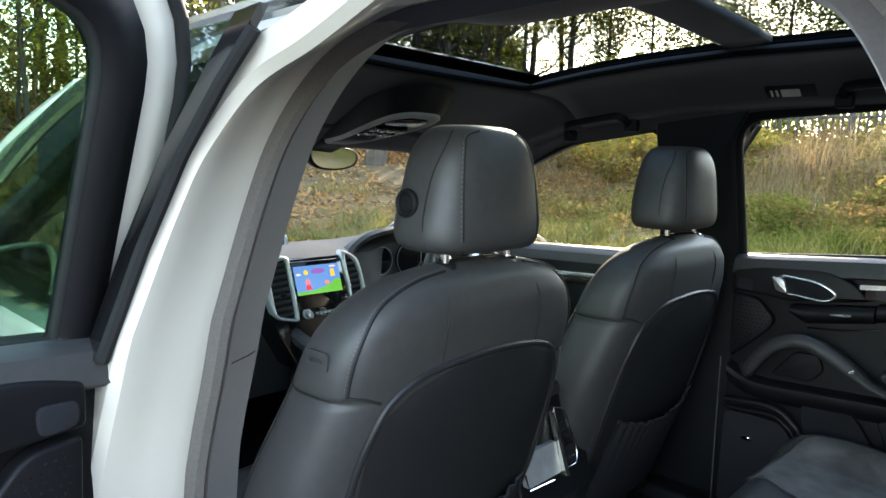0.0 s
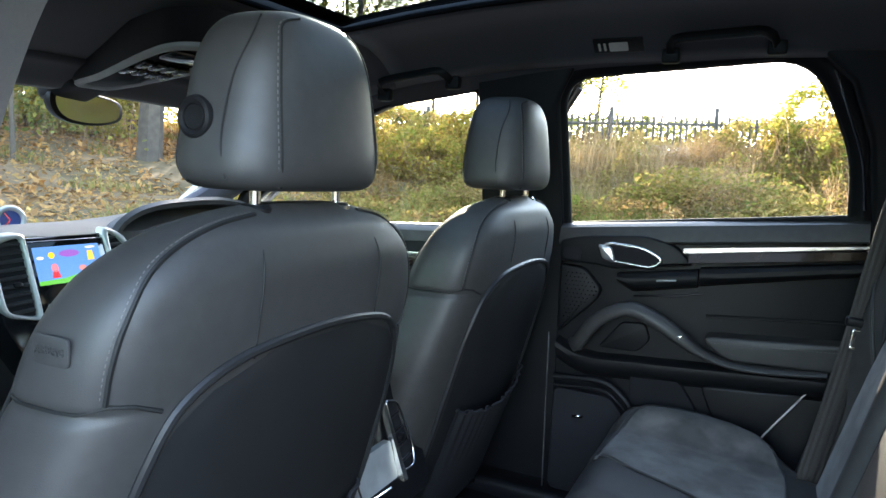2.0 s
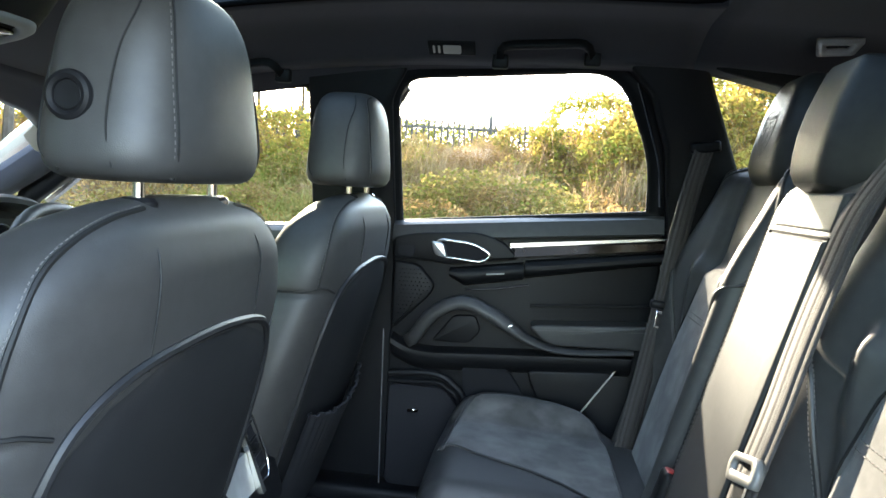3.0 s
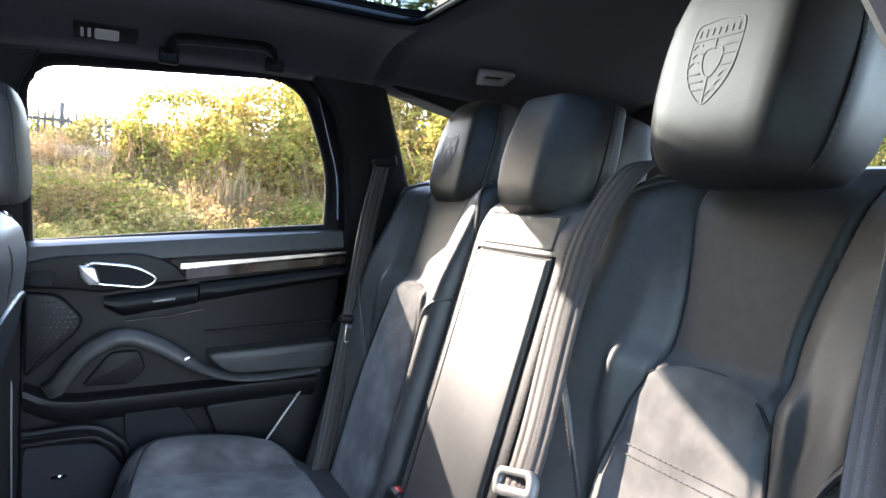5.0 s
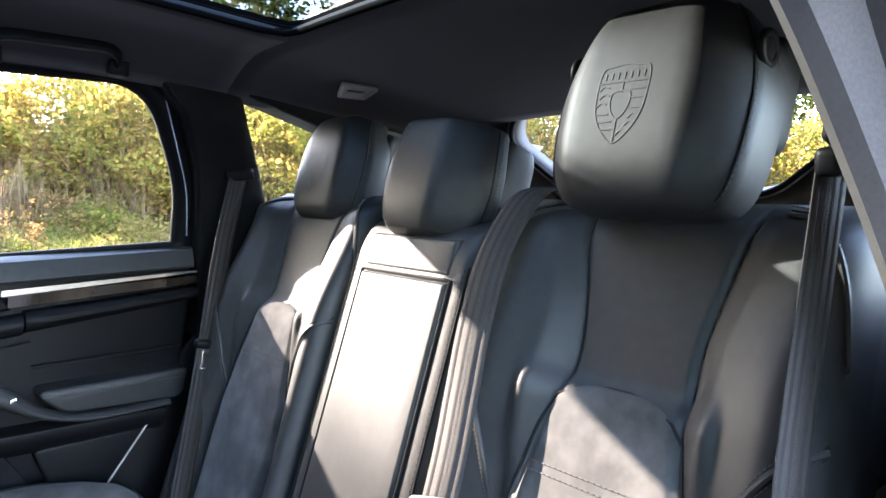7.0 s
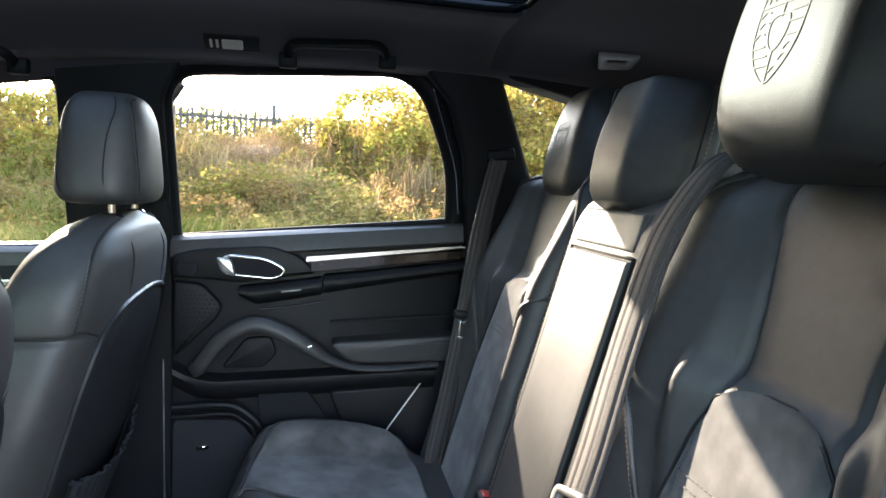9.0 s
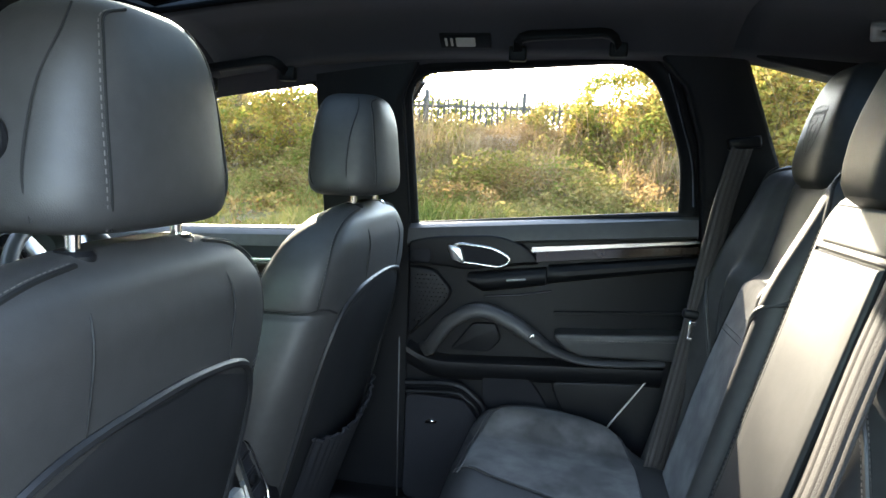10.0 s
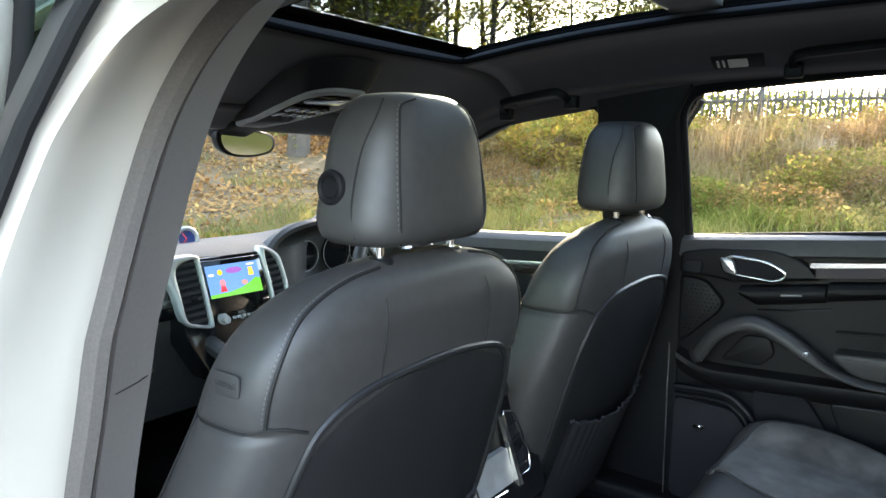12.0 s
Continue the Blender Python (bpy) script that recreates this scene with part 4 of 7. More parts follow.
def middle_headrest(yc, s0, s1):
    head = thing("rear_headrest", "small plain black leather headrest of the middle seat", "headrest", "rear headrests")
    prof = rounded([(-0.116, 0.020), (-0.114, 0.062), (-0.060, 0.120), (0.060, 0.120), (0.114, 0.062), (0.116, 0.020)], [0.01, 0.014, 0.016, 0.016, 0.014, 0.01], 5)
    rings = []
    for e, ky, kh in ((0.0, 0.60, 0.55), (0.015, 0.70, 0.72), (0.05, 0.80, 0.86), (0.12, 0.89, 0.95), (0.25, 0.97, 1.0), (0.42, 1.02, 1.03), (0.6, 1.0, 1.03), (0.78, 0.95, 1.0), (0.90, 0.91, 0.97), (0.955, 0.875, 0.93), (0.985, 0.83, 0.86), (1.0, 0.74, 0.72)):
        rings.append([back_pt(yc + y * ky, s0 + (s1 - s0) * e, 0.02 + (h - 0.02) * kh) for y, h in prof])
    body = auto(part("cushion", loft(rings), LEATHER, head), 24)
    n = len(prof)
    for j, st in ((6, 0.0), (n - 7, 0.0)):
        sm = spline([r[j] for r in rings[2:-2]], 5)
        sg = -1 if j < n / 2 else 1
        part("seam", tube(sm, 0.0016, 6), SEAM, body)
        part("stitching", dashes([p + Vector((-0.004, -sg * 0.004, 0.001)) for p in sm], 0.004, 0.003, 0.0008), THREAD, body, "pale stitching")
        part("stitching", dashes([p + Vector((0.010, sg * 0.0012, 0)) for p in sm], 0.004, 0.003, 0.0008), THREAD, body, "pale stitching")
    head_shell(head, yc, 0.112, s0 + 0.055, s1 - 0.012, -0.060, 0.030)
    for sg in (-1, 1):
        part("headrest_post", tube([back_pt(yc + sg * 0.055, s0 - 0.05, 0.02), back_pt(yc + sg * 0.055, s0 + 0.06, 0.02)], 0.006, 10), BRIGHT, head)
    return head


for hd, yc, half, s0, s1, h1 in ((near_head, -0.402, 0.114, 0.792, 0.918, 0.068), (far_head, 0.385, 0.107, 0.72, 0.872, 0.0)):
    head_shell(hd, yc, half, s0, s1, h1 - (0.085 if hd is near_head else 0.105), h1)
    for sg in (-1, 1):
        p0 = back_pt(yc + sg * (0.120 if hd is near_head else half + 0.001), s0 + (s1 - s0) * (0.62 if hd is near_head else 0.56), h1 + (0.046 if hd is near_head else -0.045))
        ringp = [p0 + UP * (0.017 * math.sin(a)) + FWD * (0.017 * math.cos(a)) for a in lin(0, 2 * math.pi, 25)[:-1]]
        btn = part("tilt_button", tube(ringp, 0.005, 8, True), PLASTIC, hd, "round black plastic button")
        part("button_cap", loft([[p0 + UP * (r * math.sin(a)) + FWD * (r * math.cos(a)) + Vector((0, sg * h, 0)) for a in lin(0, 2 * math.pi, 25)[:-1]] for r, h in ((0.0135, -0.006), (0.0135, 0.001), (0.011, 0.003), (0.003, 0.002))]), PLASTIC, btn)
middle_headrest(0.014, 0.640, 0.838)


# bench cushion
def cush_out(x):
    return interp(x, [(0.19, 0.50), (0.205, 0.56), (0.225, 0.605), (0.26, 0.650), (0.30, 0.680), (0.36, 0.700), (0.42, 0.702), (0.48, 0.686), (0.53, 0.655), (0.58, 0.605), (0.64, 0.57), (0.74, 0.55)])


def cush_z(x, y):
    o = cush_out(x)
    z = 0.668 + 0.025 * (0.60 - x) / 0.4
    d = abs(abs(y) - 0.375)
    z += 0.042 * smooth(0.15, 0.24, d) * (1 if abs(y) > 0.375 else 0.30)
    z -= 0.115 * (1 - math.sqrt(max(0.0, 1 - min(1.0, max(0.0, (0.275 - x) / 0.085)) ** 2)))
    z -= 0.10 * (1 - math.sqrt(max(0.0, 1 - min(1.0, max(0.0, (abs(y) - o + 0.055) / 0.055)) ** 2)))
    return z


cushion = part("cushion", sheet(lambda x, v: Vector((x, v * cush_out(x), cush_z(x, v * cush_out(x)))), [0.19 + 0.55 * (k / 44) ** 1.25 for k in range(45)], [sgnpow(v, 0.8) for v in lin(-1, 1, 101)], Vector((0, 0, -0.12))), LEATHER, bench, "black leather seat cushion")
for sg in (-1, 1):
    def ins(u, v):
        x = 0.228 + 0.362 * v
        k = 2 * v - 1
        far = 0.375 + 0.285 * max(0.0, 1 - abs(k - 0.05) ** 3.2) ** 0.42
        near = interp(x, [(0.228, 0.385), (0.30, 0.345), (0.41, 0.305), (0.48, 0.262), (0.54, 0.205), (0.59, 0.17)])
        near += (0.385 - near) * max(0.0, -k) ** 6
        y = sg * (near + (far - near) * u)
        return Vector((x, y, cush_z(x, y) + 0.003 + 0.004 * (1 - abs(2 * u - 1) ** 6)))
    part("insert", sheet(ins, lin(0, 1, 25), [0.5 - 0.5 * math.cos(math.pi * t) for t in lin(0, 1, 33)]), ALCANTARA, cushion, "grey suede insert")
    vv = [0.5 - 0.5 * math.cos(math.pi * t) for t in lin(0, 1, 30)]
    rim_line = [ins(0, v) for v in vv] + [ins(1, v) for v in vv[::-1]]
    part("seam", tube(rim_line, 0.0030, 6, True), LEATHER, cushion, "raised leather piping")
    part("stitching", dashes([p + Vector((-0.008, 0, -0.001)) for p in [ins(0, v) for v in vv[9::-1]] + [ins(1, v) for v in vv[:10]]], 0.005, 0.003, 0.0008), THREAD, cushion, "pale stitching")
part("bench_base", rbox((0.26, -0.60, 0.40), (0.75, 0.60, 0.56), 0.03, 2), CARPET, bench)
for side in (1, -1):
    part("arch_trim", side_piece([(0.44, 0.38), (0.49, 0.58), (0.55, 0.71), (0.70, 0.94), (0.76, 1.02), (0.80, 1.02), (0.80, 0.38)], side, 0.06, -0.022, 0.01), PLASTIC, shell, "black wheel arch trim")


# ---- rear doors ----
def rear_door(side, label, open_deg=0.0):
    door = thing("rear_door", label, "car door", "rear doors")
    Y = lambda v: side * v

    def slab(outline, y_in, y_out, bevel=0.006):
        """A pad on the door: outline in x and z, its cabin face at y_in."""
        b = prism(outline, "y", y_out, y_in, bevel, 3)
        return b if side > 0 else moved(b, Matrix.Diagonal((1, -1, 1, 1)))
    xf = 0.0 if open_deg else 0.035
    base = [(xf, 0.42), (0.40, 0.42), (0.50, 0.60), (0.555, 0.70), (0.705, 0.925), (0.72, 1.05), (0.715, 1.17), (0.675, 1.196), (0.35, 1.166), (xf, 1.137)]
    panel = part("panel", slab(base, 0.728, 0.80, 0.008), PLASTIC, door, "black soft door panel")
    # rolled shoulder under the glass
    rings = []
    for x in lin(xf, 0.715, 20):
        zt = 1.140 + (x - 0.035) * 0.0855
        rings.append([Vector((x, Y(y), zt + dz)) for y, dz in ((0.745, 0.003), (0.725, 0.002), (0.708, -0.008), (0.700, -0.028), (0.696, -0.045), (0.702, -0.050), (0.745, -0.050))])
    part("shoulder", loft(rings), LEATHER, door, "black leather shoulder roll")
    # handle pad and its curved outline
    pad = rounded([(0.040, 1.102), (0.040, 1.050), (0.137, 1.047), (0.180, 1.040), (0.362, 1.066), (0.331, 1.104), (0.262, 1.130), (0.10, 1.118)], [0.01, 0.01, 0.03, 0.02, 0.008, 0.04, 0.06, 0.03], 5)
    part("handle_pad", slab(pad, 0.693, 0.72, 0.006), PLASTIC, door)
    rim = rounded([(0.140, 1.092), (0.150, 1.062), (0.270, 1.052), (0.296, 1.072), (0.250, 1.098), (0.165, 1.104)], [0.008, 0.02, 0.02, 0.018, 0.03, 0.01], 5)
    part("handle_rim", tube([(x, Y(0.690), z) for x, z in rim], 0.0042, 8, True), CHROME, door, "polished chrome door handle surround")
    part("handle_cup", slab([(0.217 + (x - 0.217) * 0.9, 1.078 + (z - 1.078) * 0.82) for x, z in rim], 0.6905, 0.70, 0), NET, door)
    lever = rounded([(0.137, 1.100), (0.150, 1.064), (0.183, 1.058), (0.172, 1.095)], 0.008, 3)
    part("handle_lever", slab(lever, 0.682, 0.70, 0.004), ALU, door, "satin chrome lever")
    # bright strip and gloss inlay
    def band(z0, z1, y, x0, x1, thick, name, material, lab):
        rg = []
        for x in lin(x0, x1, 12):
            k = (x - 0.34) * 0.115
            a, b = z0 + k, z1 + k * 0.85
            rg.append([Vector((x, Y(y + thick), a)), Vector((x, Y(y), a)), Vector((x, Y(y), b)), Vector((x, Y(y + thick), b))])
        return part(name, loft(rg), material, door, lab, smooth=False)
    band(1.094, 1.106, 0.688, 0.340, 0.72, 0.02, "bright_strip", CHROME, "satin aluminium strip")
    band(1.070, 1.0935, 0.692, 0.352, 0.72, 0.02, "inlay", WOODSTRIP, "dark gloss inlay")
    # padded roll that swells out below the inlay and its forward end piece
    def swell(x0, x1, top, low, name, n=16):
        rg = []
        for x in lin(x0, x1, n):
            a, b = interp(x, top), interp(x, low)
            rg.append([Vector((x, Y(y), b + (a - b) * k)) for k, y in ((1.0, 0.716), (1.0, 0.694), (0.90, 0.684), (0.66, 0.677), (0.40, 0.677), (0.16, 0.684), (0.02, 0.696), (-0.10, 0.720))])
        return part(name, loft(rg), PLASTIC, door)
    swell(0.381, 0.722, [(0.38, 1.063), (0.722, 1.106)], [(0.38, 1.020), (0.722, 1.078)], "roll_pad")
    swell(0.190, 0.377, [(0.190, 1.032), (0.377, 1.058)], [(0.190, 1.010), (0.226, 0.990), (0.377, 1.016)], "lower_handle_pad")
    part("fold", tube(spline([(0.40, Y(0.724), 0.945), (0.52, Y(0.718), 0.955), (0.70, Y(0.718), 0.968)], 5), 0.004, 6), PLASTIC, door)
    part("light_strip", slab([(0.285, 1.026), (0.330, 1.031), (0.330, 1.027), (0.285, 1.022)], 0.6745, 0.685, 0), VENT_SILVER, door)
    part("groove", tube([(0.232, Y(0.700), 0.978), (0.31, Y(0.698), 0.986), (0.392, Y(0.698), 1.002)], 0.0022, 6), PIANO, door)
    # speaker grilles
    tw = rounded([(0.050, 1.085), (0.050, 1.055), (0.095, 1.052), (0.098, 1.088)], 0.012, 3)
    part("tweeter_grille", slab(tw, 0.689, 0.70, 0.003), NET, door)
    gr = rounded([(0.042, 1.040), (0.105, 1.036), (0.152, 0.985), (0.140, 0.955), (0.045, 0.860)], [0.01, 0.02, 0.02, 0.02, 0.015], 4)
    part("speaker_grille", slab(gr, 0.698, 0.72, 0.006), PLASTIC, door, "hexagon-meshed speaker grille")
    bm = bmesh.new()
    for i in range(9):
        for j in range(12):
            x, z = 0.060 + 0.0105 * i + (0.005 if j % 2 else 0), 0.905 + 0.0105 * j
            if x + 0.004 < 0.148 - max(0, (z - 0.985) * 0.9) and z > 0.885 + (x - 0.05) * 0.95:
                m = Matrix.Translation((x, Y(0.6975), z)) @ pose(0, 0, 0, 90, 0, 0)
                bmesh.ops.create_circle(bm, cap_ends=True, radius=0.0017, segments=6, matrix=m)
    part("grille_holes", bm, PIANO, door)
    # pull handle: a bow standing off the panel
    bow = spline([(0.085, Y(0.700), 0.832), (0.108, Y(0.672), 0.850), (0.152, Y(0.655), 0.912), (0.205, Y(0.652), 0.946), (0.247, Y(0.652), 0.950), (0.30, Y(0.650), 0.930), (0.354, Y(0.648), 0.899), (0.400, Y(0.654), 0.870), (0.464, Y(0.660), 0.850), (0.55, Y(0.664), 0.848), (0.66, Y(0.674), 0.856)], 7)
    rg = []
    for k, p in enumerate(bow):
        t = (bow[min(len(bow) - 1, k + 1)] - bow[max(0, k - 1)]).normalized()
        inn = Vector((0, -side, 0))
        n = (t.cross(inn)).normalized()
        f = k / (len(bow) - 1)
        hh = 0.0175 - 0.010 * smooth(0.52, 0.80, f)
        rg.append([p + n * (u * hh) + inn * (v * 0.020) for u, v in rounded([(-1, -1), (1, -1), (1, 0.7), (0.1, 1.0), (-1, 0.5)], [0.3, 0.3, 0.45, 0.5, 0.45], 4)])
    part("pull_handle", loft(rg), LEATHER, door, "black leather-wrapped pull handle")
    for x, z in ((0.112, 0.832), (0.354, 0.905)):
        part("handle_clip", slab(rounded([(x - 0.006, z - 0.006), (x + 0.006, z - 0.002), (x + 0.006, z + 0.006), (x - 0.006, z + 0.002)], 0.001, 2), 0.625 if x > 0.2 else 0.668, 0.65 if x > 0.2 else 0.69, 0.001), CHROME, door)
    # armrest pad and shelf
    arm = rounded([(0.392, 0.906), (0.700, 0.926), (0.690, 0.862), (0.450, 0.856)], [0.03, 0.01, 0.02, 0.03], 4)
    part("armrest", slab(arm, 0.664, 0.73, 0.007), LEATHER, door, "padded black armrest")
    part("armrest_stitching", dashes([(x, Y(0.6615), 0.893 + (x - 0.39) * 0.055) for x in lin(0.41, 0.69, 20)], 0.005, 0.003, 0.0008), THREAD, door, "pale stitching")
    part("recess", slab(rounded([(0.150, 0.835), (0.204, 0.906), (0.262, 0.910), (0.277, 0.869), (0.246, 0.835)], 0.012, 4), 0.712, 0.725, 0.004), PLASTIC, door, "shallow recess behind the handle")
    rg = []
    for x in lin(0.045, 0.660, 24):
        z = interp(x, [(0.045, 0.842), (0.09, 0.818), (0.14, 0.811), (0.35, 0.822), (0.66, 0.838)])
        rg.append([Vector((x, Y(y), z + dz)) for y, dz in ((0.728, 0.006), (0.700, 0.003), (0.688, -0.004), (0.686, -0.016), (0.694, -0.034), (0.712, -0.052), (0.728, -0.058))])
    part("ledge", loft(rg), PLASTIC, door, "sloping ledge under the pull handle")
    # No hollow is cut: the pocket's inner shade is put into a dark slab.
    part("pocket_mouth", slab(rounded([(0.236, 0.785), (0.270, 0.798), (0.345, 0.786), (0.385, 0.735), (0.43, 0.65), (0.262, 0.65), (0.238, 0.72)], [0.02, 0.015, 0.03, 0.03, 0.02, 0.02, 0.03], 4), 0.704, 0.72, 0.002), CARPET, door, "door pocket drawn as a dark patch for its shade")
    part("lower_pad", slab(rounded([(0.40, 0.780), (0.625, 0.795), (0.545, 0.668), (0.47, 0.62)], 0.02, 3), 0.700, 0.73, 0.006), PLASTIC, door)
    # woofer surround
    for k, r in enumerate((0.0, 0.016)):
        sur = spline([(0.045, Y(0.694 - 0.004 * k), 0.744 - r * 1.3), (0.16, Y(0.690 - 0.004 * k), 0.752 - r * 1.3), (0.214 - r, Y(0.688 - 0.004 * k), 0.730 - r * 0.6), (0.252 - r, Y(0.688 - 0.004 * k), 0.672), (0.268 - r, Y(0.690 - 0.004 * k), 0.50)], 6)
        part("speaker_ring", tube(sur, 0.009 if k == 0 else 0.004, 8), PLASTIC, door)
    part("badge_bar", slab([(0.100, 0.651), (0.128, 0.653), (0.126, 0.645), (0.098, 0.643)], 0.694, 0.71, 0), BRIGHT, door, "small bright badge plate")
    part("woofer_grille", slab(rounded([(0.045, 0.44), (0.245, 0.44), (0.235, 0.66), (0.19, 0.712), (0.045, 0.715)], 0.02, 3), 0.6985, 0.72, 0.003), NET, door)
    # window frame, seal and pane
    part("window_frame", side_ring(grow(REAR_WIN, 0.046), grow(REAR_WIN, 0.0), side, 0.035, 0.0), PLASTIC, door)
    part("window_seal", tube([(x, Y(Yin(z) + 0.012), z) for x, z in REAR_WIN], 0.007, 6, True), RUBBER, door)
    part("window_pane", side_piece(REAR_WIN, side, 0.004, 0.03), DOOR_GLASS if open_deg else GLASS, door, smooth=False)
    part("frame_edge", side_ring(grow(REAR_WIN, 0.098 if open_deg else 0.078), grow(REAR_WIN, 0.046), side, 0.02, 0.016), WHITE_PAINT, door, "white painted frame flange")
    part("frame_seal", tube([(x, Y(Yin(z) + 0.020), z) for x, z in grow(REAR_WIN, 0.103 if open_deg else 0.083)], 0.011, 8, True), RUBBER, door)
    edge = [(0.612, 1.505), (0.650, 1.41), (0.683, 1.32), (0.700, 1.22)]
    part("bright_edge", tube(spline([(x, Y(Yin(z) - 0.004), z) for x, z in edge], 6), 0.003, 6), BRIGHT, door)
    part("edge_seal", tube([(0.700, Y(0.700), 0.910), (0.549, Y(0.698), 0.688), (0.50, Y(0.698), 0.60)], 0.0022, 6), WHITE_PAINT, door, "white painted door edge")
    # outer skin
    skin = prism([(0.02, 0.42), (0.40, 0.42), (0.52, 0.62), (0.72, 0.93), (0.74, 1.17), (0.70, 1.20), (0.02, 1.125)], "y", 0.80, 0.905, 0.03, 3)
    for v in skin.verts:
        v.co.y -= max(0.0, v.co.y - 0.78) * 0.92 * smooth(0.98, 1.12, v.co.z)
    part("outer_skin", skin if side > 0 else moved(skin, Matrix.Diagonal((1, -1, 1, 1))), WHITE_PAINT, door, "white painted outer skin")
    if open_deg:
        shut, wide = Vector((0.0, side * 0.712, 0)), Vector((-0.120, side * 0.880, 0))
        door.matrix_basis = Matrix.Translation(wide) @ Matrix.Rotation(radians(open_deg) * side, 4, "Z") @ Matrix.Translation(-shut)
    return door


rear_door(1, "closed black-trimmed rear car door with speaker, pull handle and chrome lever")
rear_door(-1, "white rear car door standing wide open, black trim inside", 80)


# ---- front doors ----
def front_door(side, label):
    door = thing("front_door", label, "car door", "front doors")
    Y = lambda v: side * v
    def slab(outline, y_in, y_out, bevel=0.006):
        b = prism(outline, "y", y_out, y_in, bevel, 3)
        return b if side > 0 else moved(b, Matrix.Diagonal((1, -1, 1, 1)))
    part("panel", slab([(-1.08, 0.42), (-0.17, 0.42), (-0.17, 1.118), (-1.02, 1.08)], 0.712, 0.80, 0.01), PLASTIC, door, "black soft door panel")
    rg = []
    for x in lin(-1.05, -0.17, 14):
        zt = 1.082 + (x + 1.02) * 0.043
        rg.append([Vector((x, Y(y), zt + dz)) for y, dz in ((0.745, 0.003), (0.72, 0.0), (0.700, -0.016), (0.696, -0.045), (0.745, -0.05))])
    part("shoulder", loft(rg), LEATHER, door)
    part("bright_strip", slab([(-0.98, 1.000), (-0.17, 1.045), (-0.17, 1.032), (-0.98, 0.988)], 0.690, 0.715, 0.001), CHROME, door, "satin aluminium strip")
    part("inlay", slab([(-0.98, 0.987), (-0.17, 1.031), (-0.17, 1.005), (-0.98, 0.965)], 0.694, 0.715, 0.001), WOODSTRIP, door)
    part("window_frame", side_ring(grow(FRONT_WIN, 0.045), FRONT_WIN, side, 0.035), PLASTIC, door)
    if side > 0:
        part("window_pane", side_piece(FRONT_WIN, side, 0.004, 0.03), GLASS, door, smooth=False)
    else:
        part("window_pane", side_piece([(-1.05, 1.118), (-0.138, 1.118), (-0.109, 1.25), (-0.078, 1.36), (-0.038, 1.44), (0.002, 1.513), (-0.25, 1.505), (-0.45, 1.46), (-0.70, 1.355)], side, 0.004, 0.152), DOOR_GLASS, door, smooth=False)
    skin = prism([(-1.10, 0.42), (-0.165, 0.42), (-0.150, 1.115), (-1.06, 1.07)], "y", 0.80, 0.905 if side > 0 else 0.868, 0.03, 3)
    for v in skin.verts:
        v.co.y -= max(0.0, v.co.y - 0.78) * 0.92 * smooth(0.96, 1.07, v.co.z) if side > 0 else 0.0
    part("outer_skin", skin if side > 0 else moved(skin, Matrix.Diagonal((1, -1, 1, 1))), WHITE_PAINT, door, "white painted outer skin")
    # black outer pillar cover and bright waist strip
    part("pillar_cover", side_piece([(-0.136, 1.118), (-0.104, 1.122), (-0.074, 1.25), (-0.042, 1.36), (0.0, 1.44), (0.036, 1.49), (0.05, 1.52), (0.004, 1.515), (-0.036, 1.44), (-0.076, 1.36), (-0.107, 1.25)], side, 0.012, 0.156), PIANO, door, "gloss black pillar cover")
    part("pillar_seal", tube([(x, Y(Yin(z) + 0.160), z) for x, z in ((-0.102, 1.12), (-0.072, 1.25), (-0.040, 1.36), (0.002, 1.44), (0.040, 1.495))], 0.0085, 8), RUBBER, door)
    part("frame_top", tube(spline([(x, Y(Yin(z) + 0.12), z) for x, z in ((0.08, 1.535), (-0.25, 1.52), (-0.45, 1.475), (-0.70, 1.37), (-1.05, 1.13))], 6), 0.014, 8), CHROME, door, "bright window surround")
    # wing mirror: rounded white shell, rim and a glass that looks back along the car
    mx, my, mz, hy, hz = (-0.745, 0.872, 1.035, 0.104, 0.074) if side > 0 else (-0.640, 0.822, 1.130, 0.060, 0.062)
    shell_rings = [[Vector((mx + dx, Y(my + k * hy * sgnpow(math.cos(a), 0.62)), mz + k * hz * sgnpow(math.sin(a), 0.62) + 0.012 * k * math.cos(a) * -1)) for a in lin(0, 2 * math.pi, 41)[:-1]]
                   for dx, k in ((-0.115, 0.30), (-0.105, 0.58), (-0.075, 0.82), (-0.035, 0.96), (-0.006, 1.0), (0.0, 0.975), (-0.004, 0.90), (-0.018, 0.86))]
    mirror = part("wing_mirror", loft(shell_rings), WHITE_PAINT, door, "white painted wing mirror shell")
    part("mirror_glass", loft([[Vector((mx - 0.014 + dx, Y(my + 0.84 * hy * sgnpow(math.cos(a), 0.62)), mz + 0.84 * hz * sgnpow(math.sin(a), 0.62) - 0.010 * math.cos(a))) for a in lin(0, 2 * math.pi, 41)[:-1]] for dx in (-0.003, 0.002)]), MIRROR, mirror, "mirror glass", smooth=False)
    part("mirror_foot", moved(rbox((-0.045, -0.05, -0.02), (0.015, 0.05, 0.02), 0.012, 3), Matrix.Translation((mx - 0.05, Y(0.80), mz - hz * 0.8)) @ pose(0, 0, 0, side * 14, 0, 0)), PLASTIC, mirror)
    return door


front_door(1, "closed front car door on the driver's side, black trim")
front_door(-1, "closed white front car door with gloss black pillar cover")


